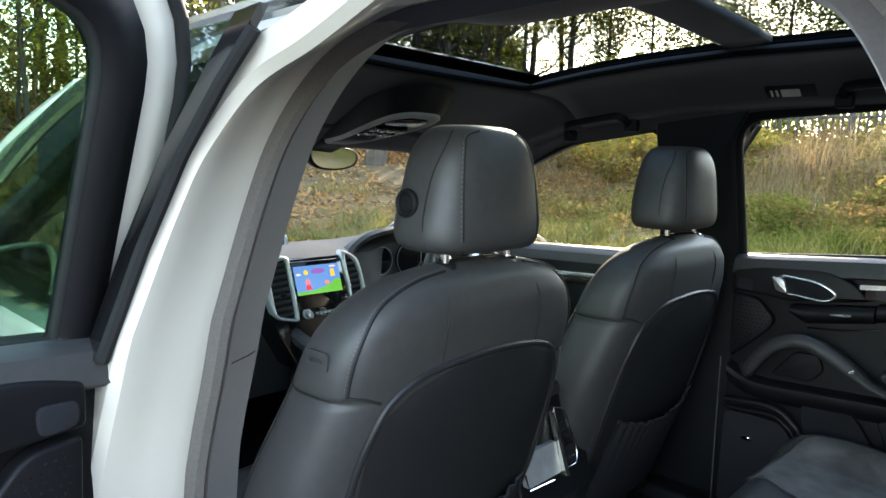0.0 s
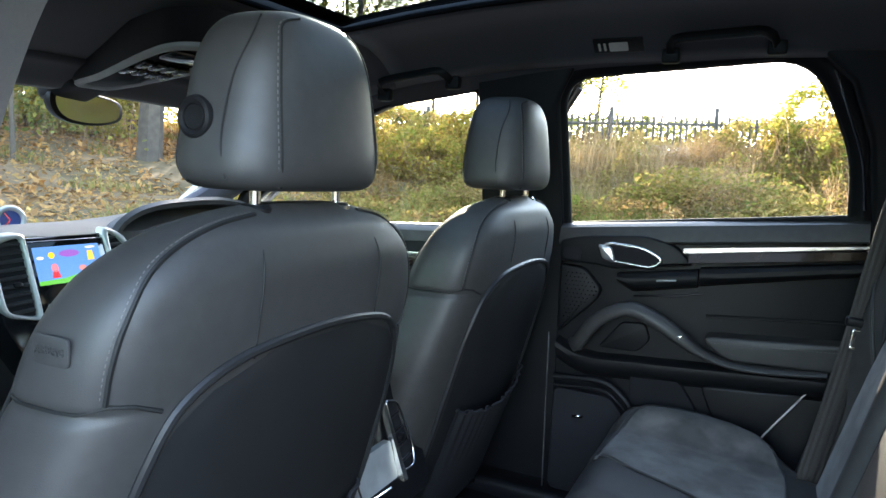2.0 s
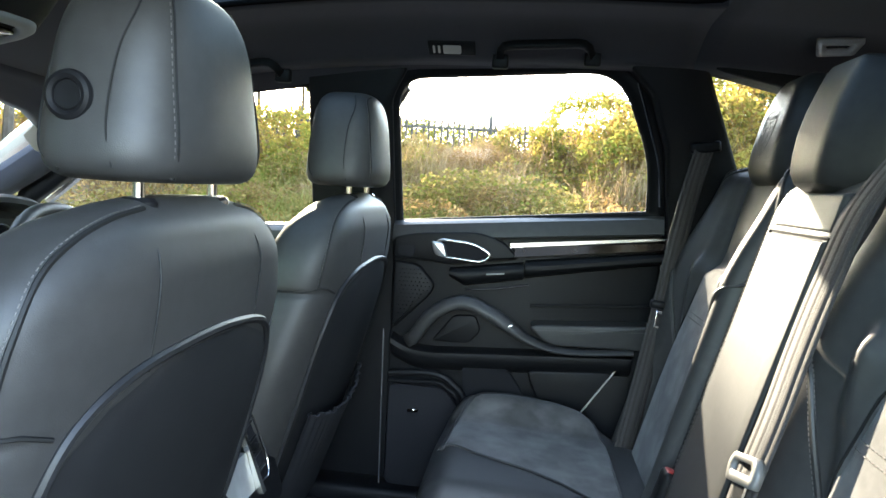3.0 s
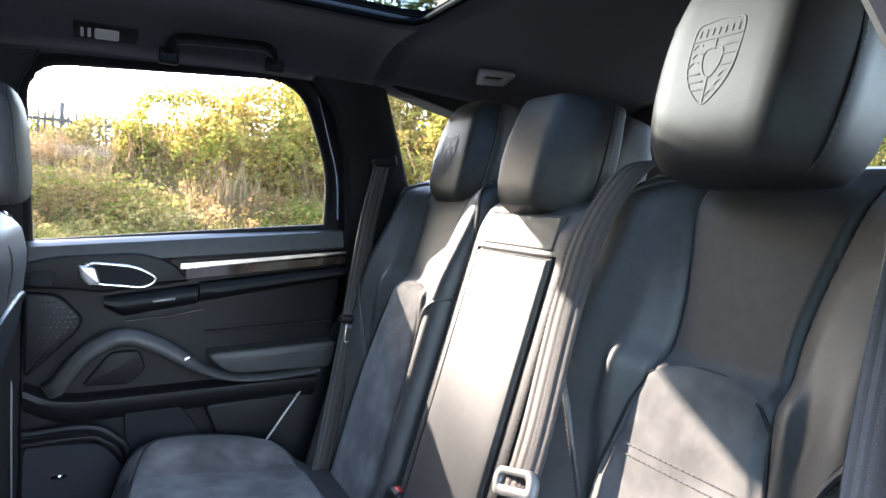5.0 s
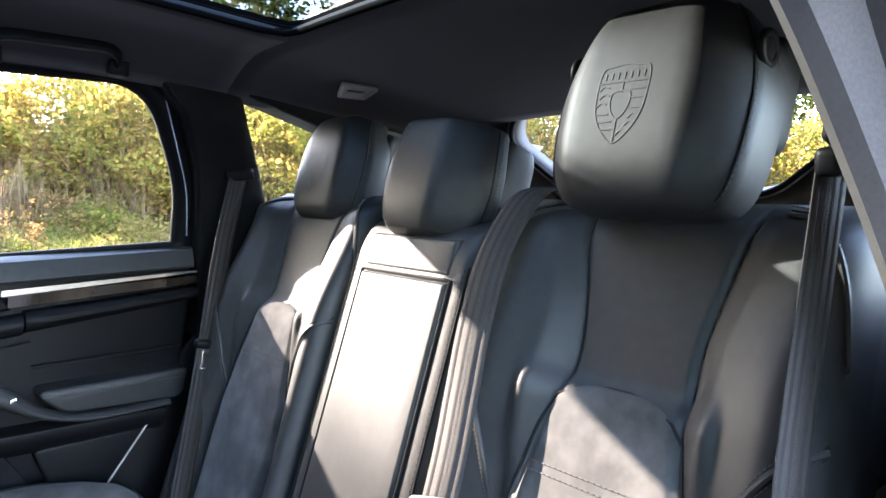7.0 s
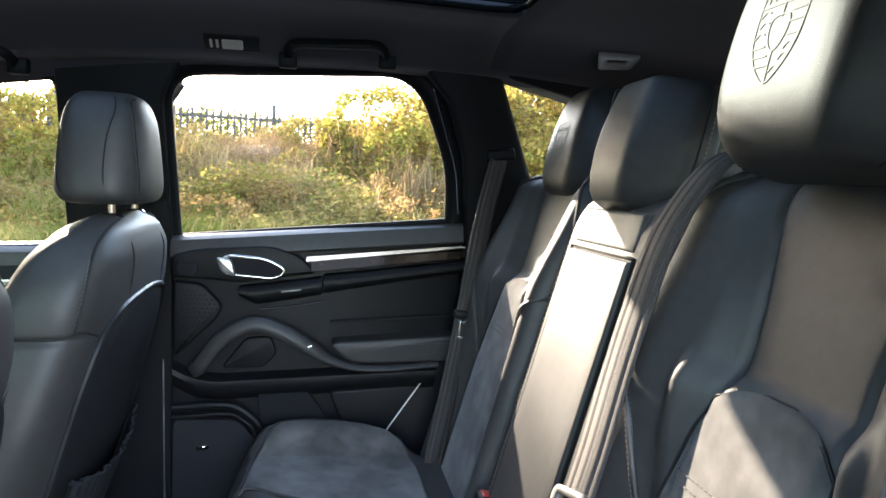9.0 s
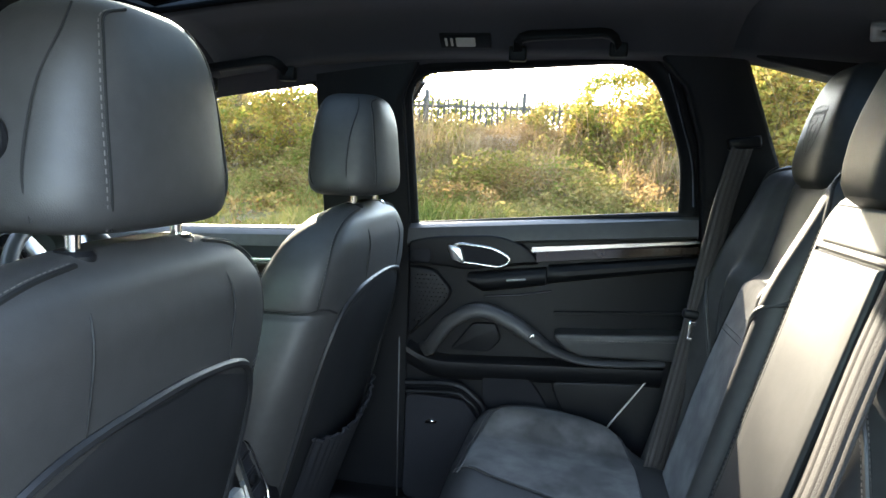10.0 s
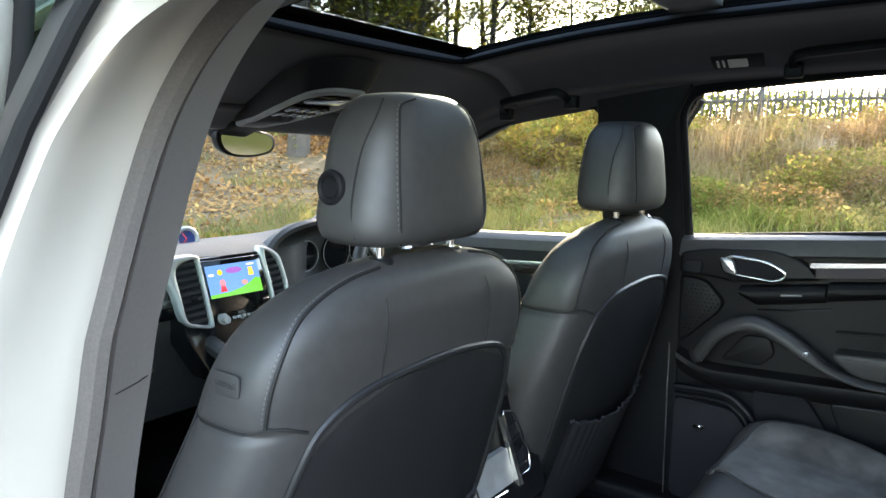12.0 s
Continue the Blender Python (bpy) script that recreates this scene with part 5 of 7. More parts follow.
# ---- near rear door opening: trim, seal and white jamb ----
AP = spline([(-0.150, 0, 0.42), (-0.150, 0, 0.80), (-0.135, 0, 0.97), (-0.112, 0, 1.12), (-0.105, 0, 1.30), (-0.085, 0, 1.40), (-0.030, 0, 1.480), (0.050, 0, 1.522), (0.160, 0, 1.542), (0.34, 0, 1.552), (0.48, 0, 1.548), (0.562, 0, 1.518), (0.612, 0, 1.463), (0.664, 0, 1.355), (0.699, 0, 1.25), (0.727, 0, 1.15), (0.735, 0, 1.02), (0.70, 0, 0.88), (0.61, 0, 0.72), (0.54, 0, 0.58), (0.50, 0, 0.42)], 6)


def jamb(section, front=None, push=0.04):
    """Loft a cross-section of (outward, depth) round the door opening."""
    rings, n = [], len(AP)
    for i, p in enumerate(AP):
        t = (AP[min(n - 1, i + 1)] - AP[max(0, i - 1)]).normalized()
        nx, nz = -t.z, t.x
        flare = smooth(0.95, 1.45, p.z) * smooth(0.30, 0.05, p.x)
        aft = smooth(0.38, 0.52, p.x)
        fore = smooth(0.25, 0.0, p.x)
        ring = []
        for k, (o, d) in enumerate(section):
            o2 = o - 0.052 * flare * smooth(0.04, 0.14, d) + push * aft * smooth(0.0, 0.03, d)
            d2 = d + (0.036 * aft if d < -0.01 else 0)
            if front:
                o2, d2 = o2 + (front[k][0] - o2) * fore, d2 + (front[k][1] - d2) * fore
            ring.append(Vector((p.x + nx * o2, -(Yin(p.z) + d2), p.z + nz * o2)))
        rings.append(ring)
    return loft(rings)


part("door_jamb", jamb([(0.020, 0.018), (-0.002, 0.022), (-0.010, 0.045), (-0.004, 0.080), (-0.010, 0.110), (-0.010, 0.138), (0.000, 0.150), (0.03, 0.152), (0.06, 0.02)], push=0.10), WHITE_PAINT, shell, "white painted door jamb")
part("jamb_trim", jamb([(0.060, -0.040), (0.0, -0.045), (-0.028, -0.043), (-0.035, -0.034), (-0.032, -0.018), (-0.012, 0.002), (0.012, 0.012), (0.06, 0.0)], [(0.070, -0.050), (0.034, -0.071), (0.026, -0.073), (0.018, -0.069), (0.004, -0.040), (-0.012, -0.004), (0.012, 0.012), (0.06, 0.0)]), TRIM, shell, "grey plastic pillar trim")
part("door_seal", jamb([(0.004, 0.002), (-0.012, 0.000), (-0.020, 0.006), (-0.018, 0.018), (-0.004, 0.026), (0.012, 0.016)]), FLOCK, shell, "brown-grey flocked door seal")
b0 = Vector((-0.086, -0.603, 1.468))
part("pillar_button", moved(rbox((-0.013, -0.012, -0.015), (0.013, 0.010, 0.015), 0.009, 4), Matrix.Translation(b0)), PLASTIC, shell)
part("trim_joint", tube([(-0.150, -0.664, 1.088), (-0.141, -0.664, 1.087), (-0.120, -0.695, 1.086), (-0.104, -0.730, 1.085)], 0.0008, 5), RUBBER, shell)


part("sill_edge", tube([(0.024, 0.698, 0.86), (0.027, 0.698, 0.66), (0.031, 0.698, 0.44)], 0.0018, 6), ALU, shell, "thin bright door edge")


# ---- belts ----
def webbing(pts, width, side_vec, name, parent, label="", thick=0.0015):
    line = spline(pts, 8)
    sv = [Vector(side_vec)] * len(line) if not isinstance(side_vec, list) else None
    A = [p + v * (width / 2) for p, v in zip(line, sv)]
    B = [p - v * (width / 2) for p, v in zip(line, sv)]
    d = (line[-1] - line[0]).normalized().cross(Vector(side_vec)).normalized() * thick
    ob = part(name, strip(A, B, d), WEB, parent, label)
    for k in (-0.36, -0.12, 0.12, 0.36):
        part("rib", tube([p + v * (width * k) + d * 0.5 for p, v in zip(line, sv)], 0.0034, 6, flat=0.40, up=d), WEB_RIB, ob)
    return ob


for side in (1, -1):
    belt = thing("seat_belt", "black seat belt hanging from the rear pillar guide", "seat belt", "rear seat belts")
    s = side
    dx = -0.018 if s < 0 else 0.0
    oy = 0.012 if s < 0 else 0.0
    out = (0.0, 0.016, 0.030, 0.044, 0.060, 0.078) if s < 0 else (0.0,) * 6
    webbing([(x + dx, s * (y + oy + o), z) for (x, y, z), o in zip(((0.770, 0.606, 1.356), (0.742, 0.594, 1.24), (0.718, 0.582, 1.11), (0.698, 0.572, 0.985), (0.668, 0.552, 0.83), (0.632, 0.528, 0.66)), out)], 0.047, (0.97, s * 0.22, 0.0), "webbing", belt)
    part("guide", moved(rbox((-0.034, -0.012, -0.012), (0.034, 0.012, 0.014), 0.007, 3), Matrix.Translation((0.774 + dx, s * (0.612 + oy), 1.362)) @ pose(0, 0, 0, 0, -8, 0)), PLASTIC, belt, "black belt guide")
    part("guide_recess", moved(rbox((-0.05, -0.006, -0.02), (0.05, 0.006, 0.03), 0.005, 2), Matrix.Translation((0.755 + dx, s * (0.624 + oy), 1.382)) @ pose(0, 0, 0, 0, 12, 0)), RUBBER, belt)
    part("keeper", moved(rbox((-0.030, -0.012, -0.010), (0.030, 0.012, 0.010), 0.006, 2), Matrix.Translation((0.703 + dx, s * (0.574 + oy + out[3]), 0.995)) @ pose(0, 0, 0, 0, 6, 0)), PLASTIC, belt)
    part("tongue", moved(frame_ring(rounded([(-0.014, -0.022), (0.014, -0.022), (0.014, 0.022), (-0.014, 0.022)], 0.004, 3), rounded([(-0.008, -0.015), (0.008, -0.015), (0.008, 0.012), (-0.008, 0.012)], 0.002, 3), "y", -0.003, 0.003), Matrix.Translation((0.698 + dx, s * (0.566 + oy + out[3]), 0.962)) @ pose(0, 0, 0, 0, 6, 0)), BRIGHT, belt, "polished steel tongue")
part("belt_stud", loft([[Vector((0.700 - h, 0.500 + 0.011 * r * math.cos(a), 0.778 + 0.011 * r * math.sin(a))) for a in lin(0, 2 * math.pi, 17)[:-1]] for r, h in ((1, -0.01), (1, 0.004), (0.8, 0.008), (0.3, 0.009))]), SILVER_PLASTIC, bench, "small round grey stud")

mid_belt = thing("seat_belt", "black middle seat belt drawn across the near backrest", "seat belt", "rear seat belts")
webbing([(0.925, -0.220, 1.318), (0.880, -0.212, 1.342), (0.824, -0.202, 1.330), (0.766, -0.199, 1.250), (0.732, -0.203, 1.157), (0.705, -0.214, 1.077), (0.681, -0.222, 0.992), (0.657, -0.225, 0.91), (0.630, -0.226, 0.80), (0.601, -0.225, 0.70)], 0.052, (-0.20, 0.98, 0.0), "webbing", mid_belt)
tm = Matrix.Translation((0.658, -0.218, 0.925)) @ Matrix(((0.0, UP.x, FWD.x), (1.0, UP.y, FWD.y), (0.0, UP.z, FWD.z))).to_4x4() @ Matrix.Rotation(radians(-14), 4, "Z") @ Matrix.Scale(0.95, 4)
part("belt_tongue", moved(frame_ring(rounded([(-0.042, -0.020), (0.042, -0.020), (0.046, 0.004), (0.034, 0.018), (-0.034, 0.018), (-0.046, 0.004)], 0.008, 3), rounded([(-0.030, -0.006), (0.030, -0.006), (0.031, 0.002), (0.027, 0.008), (-0.027, 0.008), (-0.031, 0.002)], 0.003, 3), "z", -0.005, 0.006), tm), BELT_GREY, mid_belt, "grey belt tongue loop")
part("tongue_plate", moved(prism(rounded([(-0.013, -0.058), (0.013, -0.058), (0.016, -0.018), (-0.016, -0.018)], 0.004, 3), "z", -0.001, 0.002), tm), CHROME, mid_belt, "polished metal tongue plate")
buckle = thing("belt_buckle", "black belt buckle standing beside the armrest", "belt buckle")
bm_ = Matrix.Translation((0.640, 0.128, 0.735)) @ pose(0, 0, 0, 0, 15, 0)
part("casing", moved(rbox((-0.013, -0.020, -0.045), (0.013, 0.020, 0.045), 0.009, 3), bm_), PLASTIC, buckle)
part("red_button", moved(rbox((-0.008, -0.013, 0.040), (0.008, 0.013, 0.0465), 0.003, 2), bm_), mat("red_plastic", (0.35, 0.02, 0.015), 0.4), buckle, "red release button")
part("stalk", moved(rbox((-0.008, -0.015, -0.11), (0.008, 0.015, -0.04), 0.004, 2), bm_), PLASTIC, buckle)


# ---- roof fittings ----
def grab_handle(x0, x1, y, z0, z1, side=1):
    g = thing("grab_handle", "black grab handle on the roof rail above a window", "grab handle", "grab handles")
    a, b = Vector((x0, side * (y + 0.015), z0)), Vector((x1, side * (y + 0.015), z1))
    d = b - a
    inw = Vector((0, -side * 0.030, 0.004))
    upv = Vector((0, -side * 0.012, 0.022))
    line = [a + inw * 0.2, a + inw * 0.7 + upv * 0.55, a + d * 0.035 + inw + upv * 0.95, a + d * 0.09 + inw + upv * 1.05]
    line += [a + d * k + inw * 1.05 + upv * 1.08 for k in lin(0.15, 0.82, 8)]
    line += [a + d * 0.90 + inw + upv * 0.95, a + d * 0.965 + inw * 0.85 + upv * 0.55, b + inw * 0.3]
    rings = []
    for k, p in enumerate(line):
        t = (line[min(len(line) - 1, k + 1)] - line[max(0, k - 1)]).normalized()
        w = Vector((0, side * 0.94, -0.33))
        n = t.cross(w).normalized()
        rings.append([p + n * u + w * v for u, v in rounded([(-0.010, -0.007), (0.010, -0.007), (0.010, 0.007), (-0.010, 0.007)], 0.005, 3)])
    part("bar", loft(rings), PLASTIC, g)
    for p in (a, b):
        part("foot", moved(rbox((-0.019, -0.012, -0.016), (0.019, 0.012, 0.016), 0.005, 2), Matrix.Translation(p)), PLASTIC, g)
    return g


grab_handle(0.292, 0.500, 0.552, 1.532, 1.544)
grab_handle(-0.415, -0.222, 0.545, 1.452, 1.480)


hook = thing("coat_hook", "grey plastic hook plate on the rear headlining", "coat hook")
hm = Matrix.Translation((0.985, 0.478, 0)) @ pose(0, 0, 0, 0, 0, -12)


def drape(bm):
    """Lay a flat piece on the headlining."""
    for v in bm.verts:
        v.co.z += roof_z(v.co.x, v.co.y)
    return bm


part("plate", drape(moved(frame_ring(rounded([(-0.045, -0.028), (0.045, -0.028), (0.035, 0.028), (-0.035, 0.028)], 0.008, 3), rounded([(-0.024, -0.010), (0.024, -0.010), (0.020, 0.010), (-0.020, 0.010)], 0.006, 3), "z", -0.009, 0.0), hm)), SILVER_PLASTIC, hook)
part("hole", drape(moved(rbox((-0.026, -0.012, -0.003), (0.026, 0.012, -0.001), 0.001, 1), hm)), PIANO, hook)

def reading_lamp(x, y):
    lampo = thing("reading_lamp", "small reading lamp set into the roof rail", "lamp")
    m = Matrix.Translation((x, y, 0))
    part("housing", drape(moved(rbox((-0.055, -0.018, -0.005), (0.055, 0.018, 0.004), 0.003, 2), m)), PLASTIC, lampo)
    part("lens", drape(moved(rbox((-0.020, -0.011, -0.008), (0.022, 0.011, -0.001), 0.003, 2), m)), LAMP_LENS, lampo, "pale lens")
    for dx in (-0.044, -0.032):
        part("switch", drape(moved(rbox((dx, -0.010, -0.007), (dx + 0.006, 0.010, -0.001), 0.002, 2), m)), LAMP_LENS, lampo)


reading_lamp(0.180, 0.550)

# overhead console and mirror
over = thing("overhead_console", "grey-rimmed overhead console with switches", "overhead console")
oc = rounded([(-0.82, -0.045), (-0.72, -0.055), (-0.58, -0.085), (-0.50, -0.085), (-0.465, -0.045), (-0.465, 0.045), (-0.50, 0.085), (-0.58, 0.085), (-0.72, 0.055), (-0.82, 0.045)], 0.04, 5)


def oc_z(x):
    return interp(x, [(-0.84, 1.402), (-0.72, 1.418), (-0.60, 1.442), (-0.46, 1.476)])


part("housing", loft([[Vector((-0.62 + (x + 0.62) * k, y * k, oc_z(x) + dz)) for x, y in oc] for k, dz in ((1.25, 0.06), (1.12, 0.025), (1.02, 0.002), (0.96, 0.0), (0.3, 0.004))]), PLASTIC, over, "black moulded housing")
oc_in = [(-0.66 + (x + 0.66) * 0.86, y * 0.78) for x, y in oc]
rim_rings = [[Vector((xo + (xi - xo) * k, yo + (yi - yo) * k, oc_z(xo + (xi - xo) * k) + dz)) for (xo, yo), (xi, yi) in zip(oc, oc_in)] for k, dz in ((-0.06, 0.010), (0.0, -0.004), (0.25, -0.0075), (0.75, -0.0075), (1.0, -0.003), (1.02, 0.012))]
part("rim", loft(rim_rings, cap=False), mat("pale_grey_plastic", (0.30, 0.31, 0.30), 0.5), over, "broad pale grey rim")
part("lens_bar", moved(rbox((-0.024, -0.052, -0.006), (0.024, 0.052, 0.004), 0.005, 2), Matrix.Translation((-0.535, 0.0, oc_z(-0.535) - 0.002)) @ pose(0, 0, 0, 0, -13, 0)), PIANO, over, "dark gloss lamp cover")
for i in range(2):
    for j in range(4):
        x, y = -0.645 + 0.045 * i, -0.045 + 0.030 * j
        part("switch", moved(rbox((-0.016, -0.0115, -0.007), (0.016, 0.0115, 0.004), 0.003, 2), Matrix.Translation((x, y, oc_z(x) - 0.003)) @ pose(0, 0, 0, 0, -13, 0)), PIANO, over)
        part("switch_mark", moved(rbox((-0.003, -0.005, -0.0008), (0.003, 0.005, 0.0008), 0.0004, 1), Matrix.Translation((x, y, oc_z(x) - 0.0102)) @ pose(0, 0, 0, 0, -13, 0)), SILVER_PLASTIC, over)
rear_mirror = thing("rear_view_mirror", "frameless black rear-view mirror at the windscreen", "mirror")
ms = [(-0.100, 0.030), (-0.02, 0.036), (0.080, 0.026), (0.105, 0.005), (0.090, -0.022), (0.02, -0.036), (-0.06, -0.032), (-0.100, -0.008)]
ml = spline([(a, b, 0) for a, b in ms], 5, True)
mm = look((-0.885, 0.052, 1.362), (1.0, 0.36, 1.24)) @ Matrix.Diagonal((-1, 1, -1, 1))
part("casing", moved(loft([[Vector((p.x * k, p.y * k, h)) for p in ml] for k, h in ((0.7, -0.032), (0.92, -0.022), (1.0, -0.006), (1.0, 0.003), (0.955, 0.0045))]), mm), PLASTIC, rear_mirror)
bm = bmesh.new()
bm.faces.new([bm.verts.new((p.x * 0.88, p.y * 0.84, 0.006)) for p in ml])
part("mirror_glass", moved(bm, mm), MIRROR, rear_mirror, "mirror glass", smooth=False)
part("stem", tube(spline([(-0.90, 0.045, 1.372), (-0.90, 0.03, 1.395), (-0.88, 0.02, 1.41)], 5), 0.018, 10), PLASTIC, rear_mirror)
part("sensor_cover", moved(rbox((-0.06, -0.055, -0.03), (0.06, 0.055, 0.03), 0.02, 3), Matrix.Translation((-0.86, 0.0, 1.412)) @ pose(0, 0, 0, 0, -18, 0)), PLASTIC, rear_mirror)


# ---- dashboard ----
dash = thing("dashboard", "dark grey leather dashboard with silver vents and a clock", "dashboard")
rings = []
for y in lin(-0.72, 0.72, 49):
    hood = 0.55 * math.exp(-((y - 0.40) / 0.19) ** 4)
    cen = math.exp(-(y / 0.17) ** 4)
    h = hood / 0.55
    prof = [(-1.40, 1.05), (-1.15, 1.085), (-0.98, 1.098 + 0.028 * h), (-0.90 - 0.03 * h, 1.095 + 0.036 * h), (-0.855 - 0.045 * h + 0.028 * cen, 1.080 + 0.02 * h + 0.008 * cen),
            (-0.84 - 0.07 * h, 1.055), (-0.825 - 0.09 * h, 0.99), (-0.83 - 0.06 * h, 0.93), (-0.86, 0.88), (-0.90, 0.70), (-1.30, 0.60), (-1.42, 0.9)]
    rings.append([Vector((x, y, z)) for x, z in prof])
auto(part("top", loft(rings), DASH, dash), 50)
part("bright_strip", rbox((-0.835, -0.70, 0.985), (-0.815, -0.20, 1.000), 0.003), ALU, dash, "aluminium strip")
part("gloss_strip", rbox((-0.838, -0.70, 0.955), (-0.818, -0.20, 0.983), 0.003), PIANO, dash)
# arched cowl over the gauges
arch = spline([(0, 0.075, 1.02), (0, 0.085, 1.085), (0, 0.135, 1.124), (0, 0.21, 1.143), (0, 0.30, 1.150), (0, 0.375, 1.152), (0, 0.45, 1.148), (0, 0.535, 1.128), (0, 0.60, 1.07), (0, 0.61, 1.02)], 6)
cowl = []
for i, p in enumerate(arch):
    t = (arch[min(len(arch) - 1, i + 1)] - arch[max(0, i - 1)]).normalized()
    o = Vector((0, -t.z, t.y)) * 0.012
    back, yb, zb = -1.02, 0.36 + (p.y - 0.36) * 0.45, p.z - 0.035
    cowl.append([Vector((back, yb, zb)) + o, Vector((-0.84, p.y, p.z)) + o, Vector((-0.828, p.y, p.z)) + o * 0.4, Vector((-0.830, p.y, p.z)) - o * 0.6, Vector((-0.90, p.y, p.z)) - o, Vector((back, yb, zb - 0.02)) - o])
part("gauge_cowl", loft(cowl), LEATHER, dash, "black leather cowl over the gauges")
# centre stack, raked back towards its top
def rake(bm):
    for v in bm.verts:
        v.co.x += 0.35 * (1.08 - v.co.z)
    return bm


stack = part("radio_panel", rake(prism(rounded([(-0.222, 1.088), (0.098, 1.088), (0.098, 0.92), (0.085, 0.80), (-0.160, 0.80), (-0.215, 0.92)], 0.02, 4), "x", -0.92, -0.824, 0.006)), PIANO, dash, "gloss black centre stack")
# each vent: inner edge and outer edge of its surround, then the slats between
VENTS = ((((-0.210, 1.062), (-0.240, 1.066)), ((-0.197, 1.079), (-0.225, 1.094)), ((-0.174, 1.087), (-0.180, 1.099)), ((-0.156, 1.088), (-0.148, 1.097)), ((-0.152, 1.074), (-0.142, 1.076)), ((-0.1515, 1.01), (-0.1415, 1.005)),
          ((-0.152, 0.950), (-0.141, 0.944)), ((-0.158, 0.9405), (-0.150, 0.932)), ((-0.180, 0.945), (-0.180, 0.937)), ((-0.202, 0.953), (-0.208, 0.946)), ((-0.209, 0.968), (-0.221, 0.968)), ((-0.210, 1.015), (-0.226, 1.015))),
         (((0.047, 1.084), (0.034, 1.094)), ((0.062, 1.083), (0.064, 1.095)), ((0.078, 1.068), (0.090, 1.076)), ((0.087, 1.040), (0.097, 1.044)), ((0.088, 1.0), (0.099, 1.0)), ((0.084, 0.955), (0.094, 0.948)),
          ((0.072, 0.942), (0.074, 0.932)), ((0.054, 0.942), (0.048, 0.933)), ((0.047, 0.952), (0.038, 0.948)), ((0.0465, 1.01), (0.0375, 1.01))))
for pairs in VENTS:
    inner = [(p.y, p.z) for p in spline([(0, y, z) for (y, z), o in pairs], 5, True)]
    outer = [(p.y, p.z) for p in spline([(0, y, z) for i, (y, z) in pairs], 5, True)]
    surround = [[Vector((x, i[0] + (o[0] - i[0]) * k, i[1] + (o[1] - i[1]) * k)) for i, o in zip(inner, outer)] for x, k in ((-0.836, 0.0), (-0.815, 0.02), (-0.811, 0.22), (-0.811, 0.60), (-0.814, 0.90), (-0.820, 1.0), (-0.836, 1.0))]
    vent = part("vent", rake(loft(surround, cap=False)), VENT_SILVER, dash, "silver vent surround")
    part("vent_cup", rake(prism(inner, "x", -0.90, -0.8225)), NET, vent)
    zs = [p[1] for p in inner]
    for k in range(9):
        z = min(zs) + (k + 0.7) / 9.4 * (max(zs) - min(zs))
        ys = [a[0] + (b[0] - a[0]) * (z - a[1]) / (b[1] - a[1]) for a, b in zip(inner, inner[1:] + inner[:1]) if (a[1] - z) * (b[1] - z) < 0]
        if len(ys) >= 2:
            half = (max(ys) - min(ys)) * 0.48
            part("slat", rake(moved(rbox((-0.014, -half, -0.0022), (0.003, half, 0.0022), 0.0015, 2), Matrix.Translation((-0.8195, (max(ys) + min(ys)) / 2, z)) @ pose(0, 0, 0, 3, 24, 0))), SLAT, vent)
    if pairs[0][0][0] < 0:
        part("thumb_tab", rake(rbox((-0.820, -0.186, 0.997), (-0.812, -0.168, 1.007), 0.003, 2)), PLASTIC, vent)
# display with a child's cartoon picture in plain shapes
display = thing("display_screen", "lit touch screen with a bright blue and green cartoon", "screen")
part("bezel", rake(rbox((-0.823, -0.141, 0.958), (-0.817, 0.034, 1.081), 0.003, 2)), PIANO, display)
DX = -0.8164


def glow_shape(name, pts, color, lift=0.0, strength=1.0):
    bm = bmesh.new()
    bm.faces.new([bm.verts.new((DX + lift, -0.134 + (y + 0.132) * 0.893, 0.995 + (z - 0.978) * 0.787)) for y, z in pts])
    bmesh.ops.recalc_face_normals(bm, faces=bm.faces)
    return part(name, rake(bm), glow_mat(name, color, strength * 0.055), display, smooth=False)


def disc2(cy, cz, ry, rz=None):
    return [(cy + ry * math.cos(a), cz + (rz or ry) * math.sin(a)) for a in lin(0, 2 * math.pi, 21)[:-1]]


glow_shape("picture_sky", [(-0.132, 0.978), (0.037, 0.978), (0.037, 1.072), (-0.132, 1.072)], (0.10, 0.32, 0.85))
glow_shape("picture_hill", [(-0.132, 0.978), (0.037, 0.978), (0.037, 1.018), (0.02, 1.022), (0.0, 1.010), (-0.03, 0.998), (-0.07, 0.990), (-0.132, 0.988)], (0.10, 0.55, 0.06), 0.0006)
glow_shape("picture_sun", disc2(-0.090, 1.050, 0.008), (1.0, 0.7, 0.05), 0.0012)
glow_shape("picture_title", disc2(-0.045, 1.052, 0.026, 0.009), (0.30, 0.12, 0.60), 0.0012)
glow_shape("picture_figure", disc2(-0.088, 1.018, 0.009, 0.011), (0.85, 0.25, 0.35), 0.0012)
glow_shape("picture_dress", [(-0.099, 0.993), (-0.077, 0.993), (-0.082, 1.012), (-0.094, 1.012)], (0.8, 0.03, 0.05), 0.0012)
glow_shape("picture_house", [(0.000, 1.030), (0.018, 1.030), (0.016, 1.055), (0.002, 1.055)], (0.9, 0.65, 0.12), 0.0012)
glow_shape("picture_cloud", disc2(-0.118, 1.045, 0.009, 0.004), (0.75, 0.82, 0.95), 0.0012)
glow_shape("picture_cloud", disc2(0.012, 1.064, 0.014, 0.003), (0.75, 0.82, 0.95), 0.0012)
glow_shape("picture_path", disc2(-0.018, 1.012, 0.010, 0.007), (0.7, 0.3, 0.3), 0.0012)
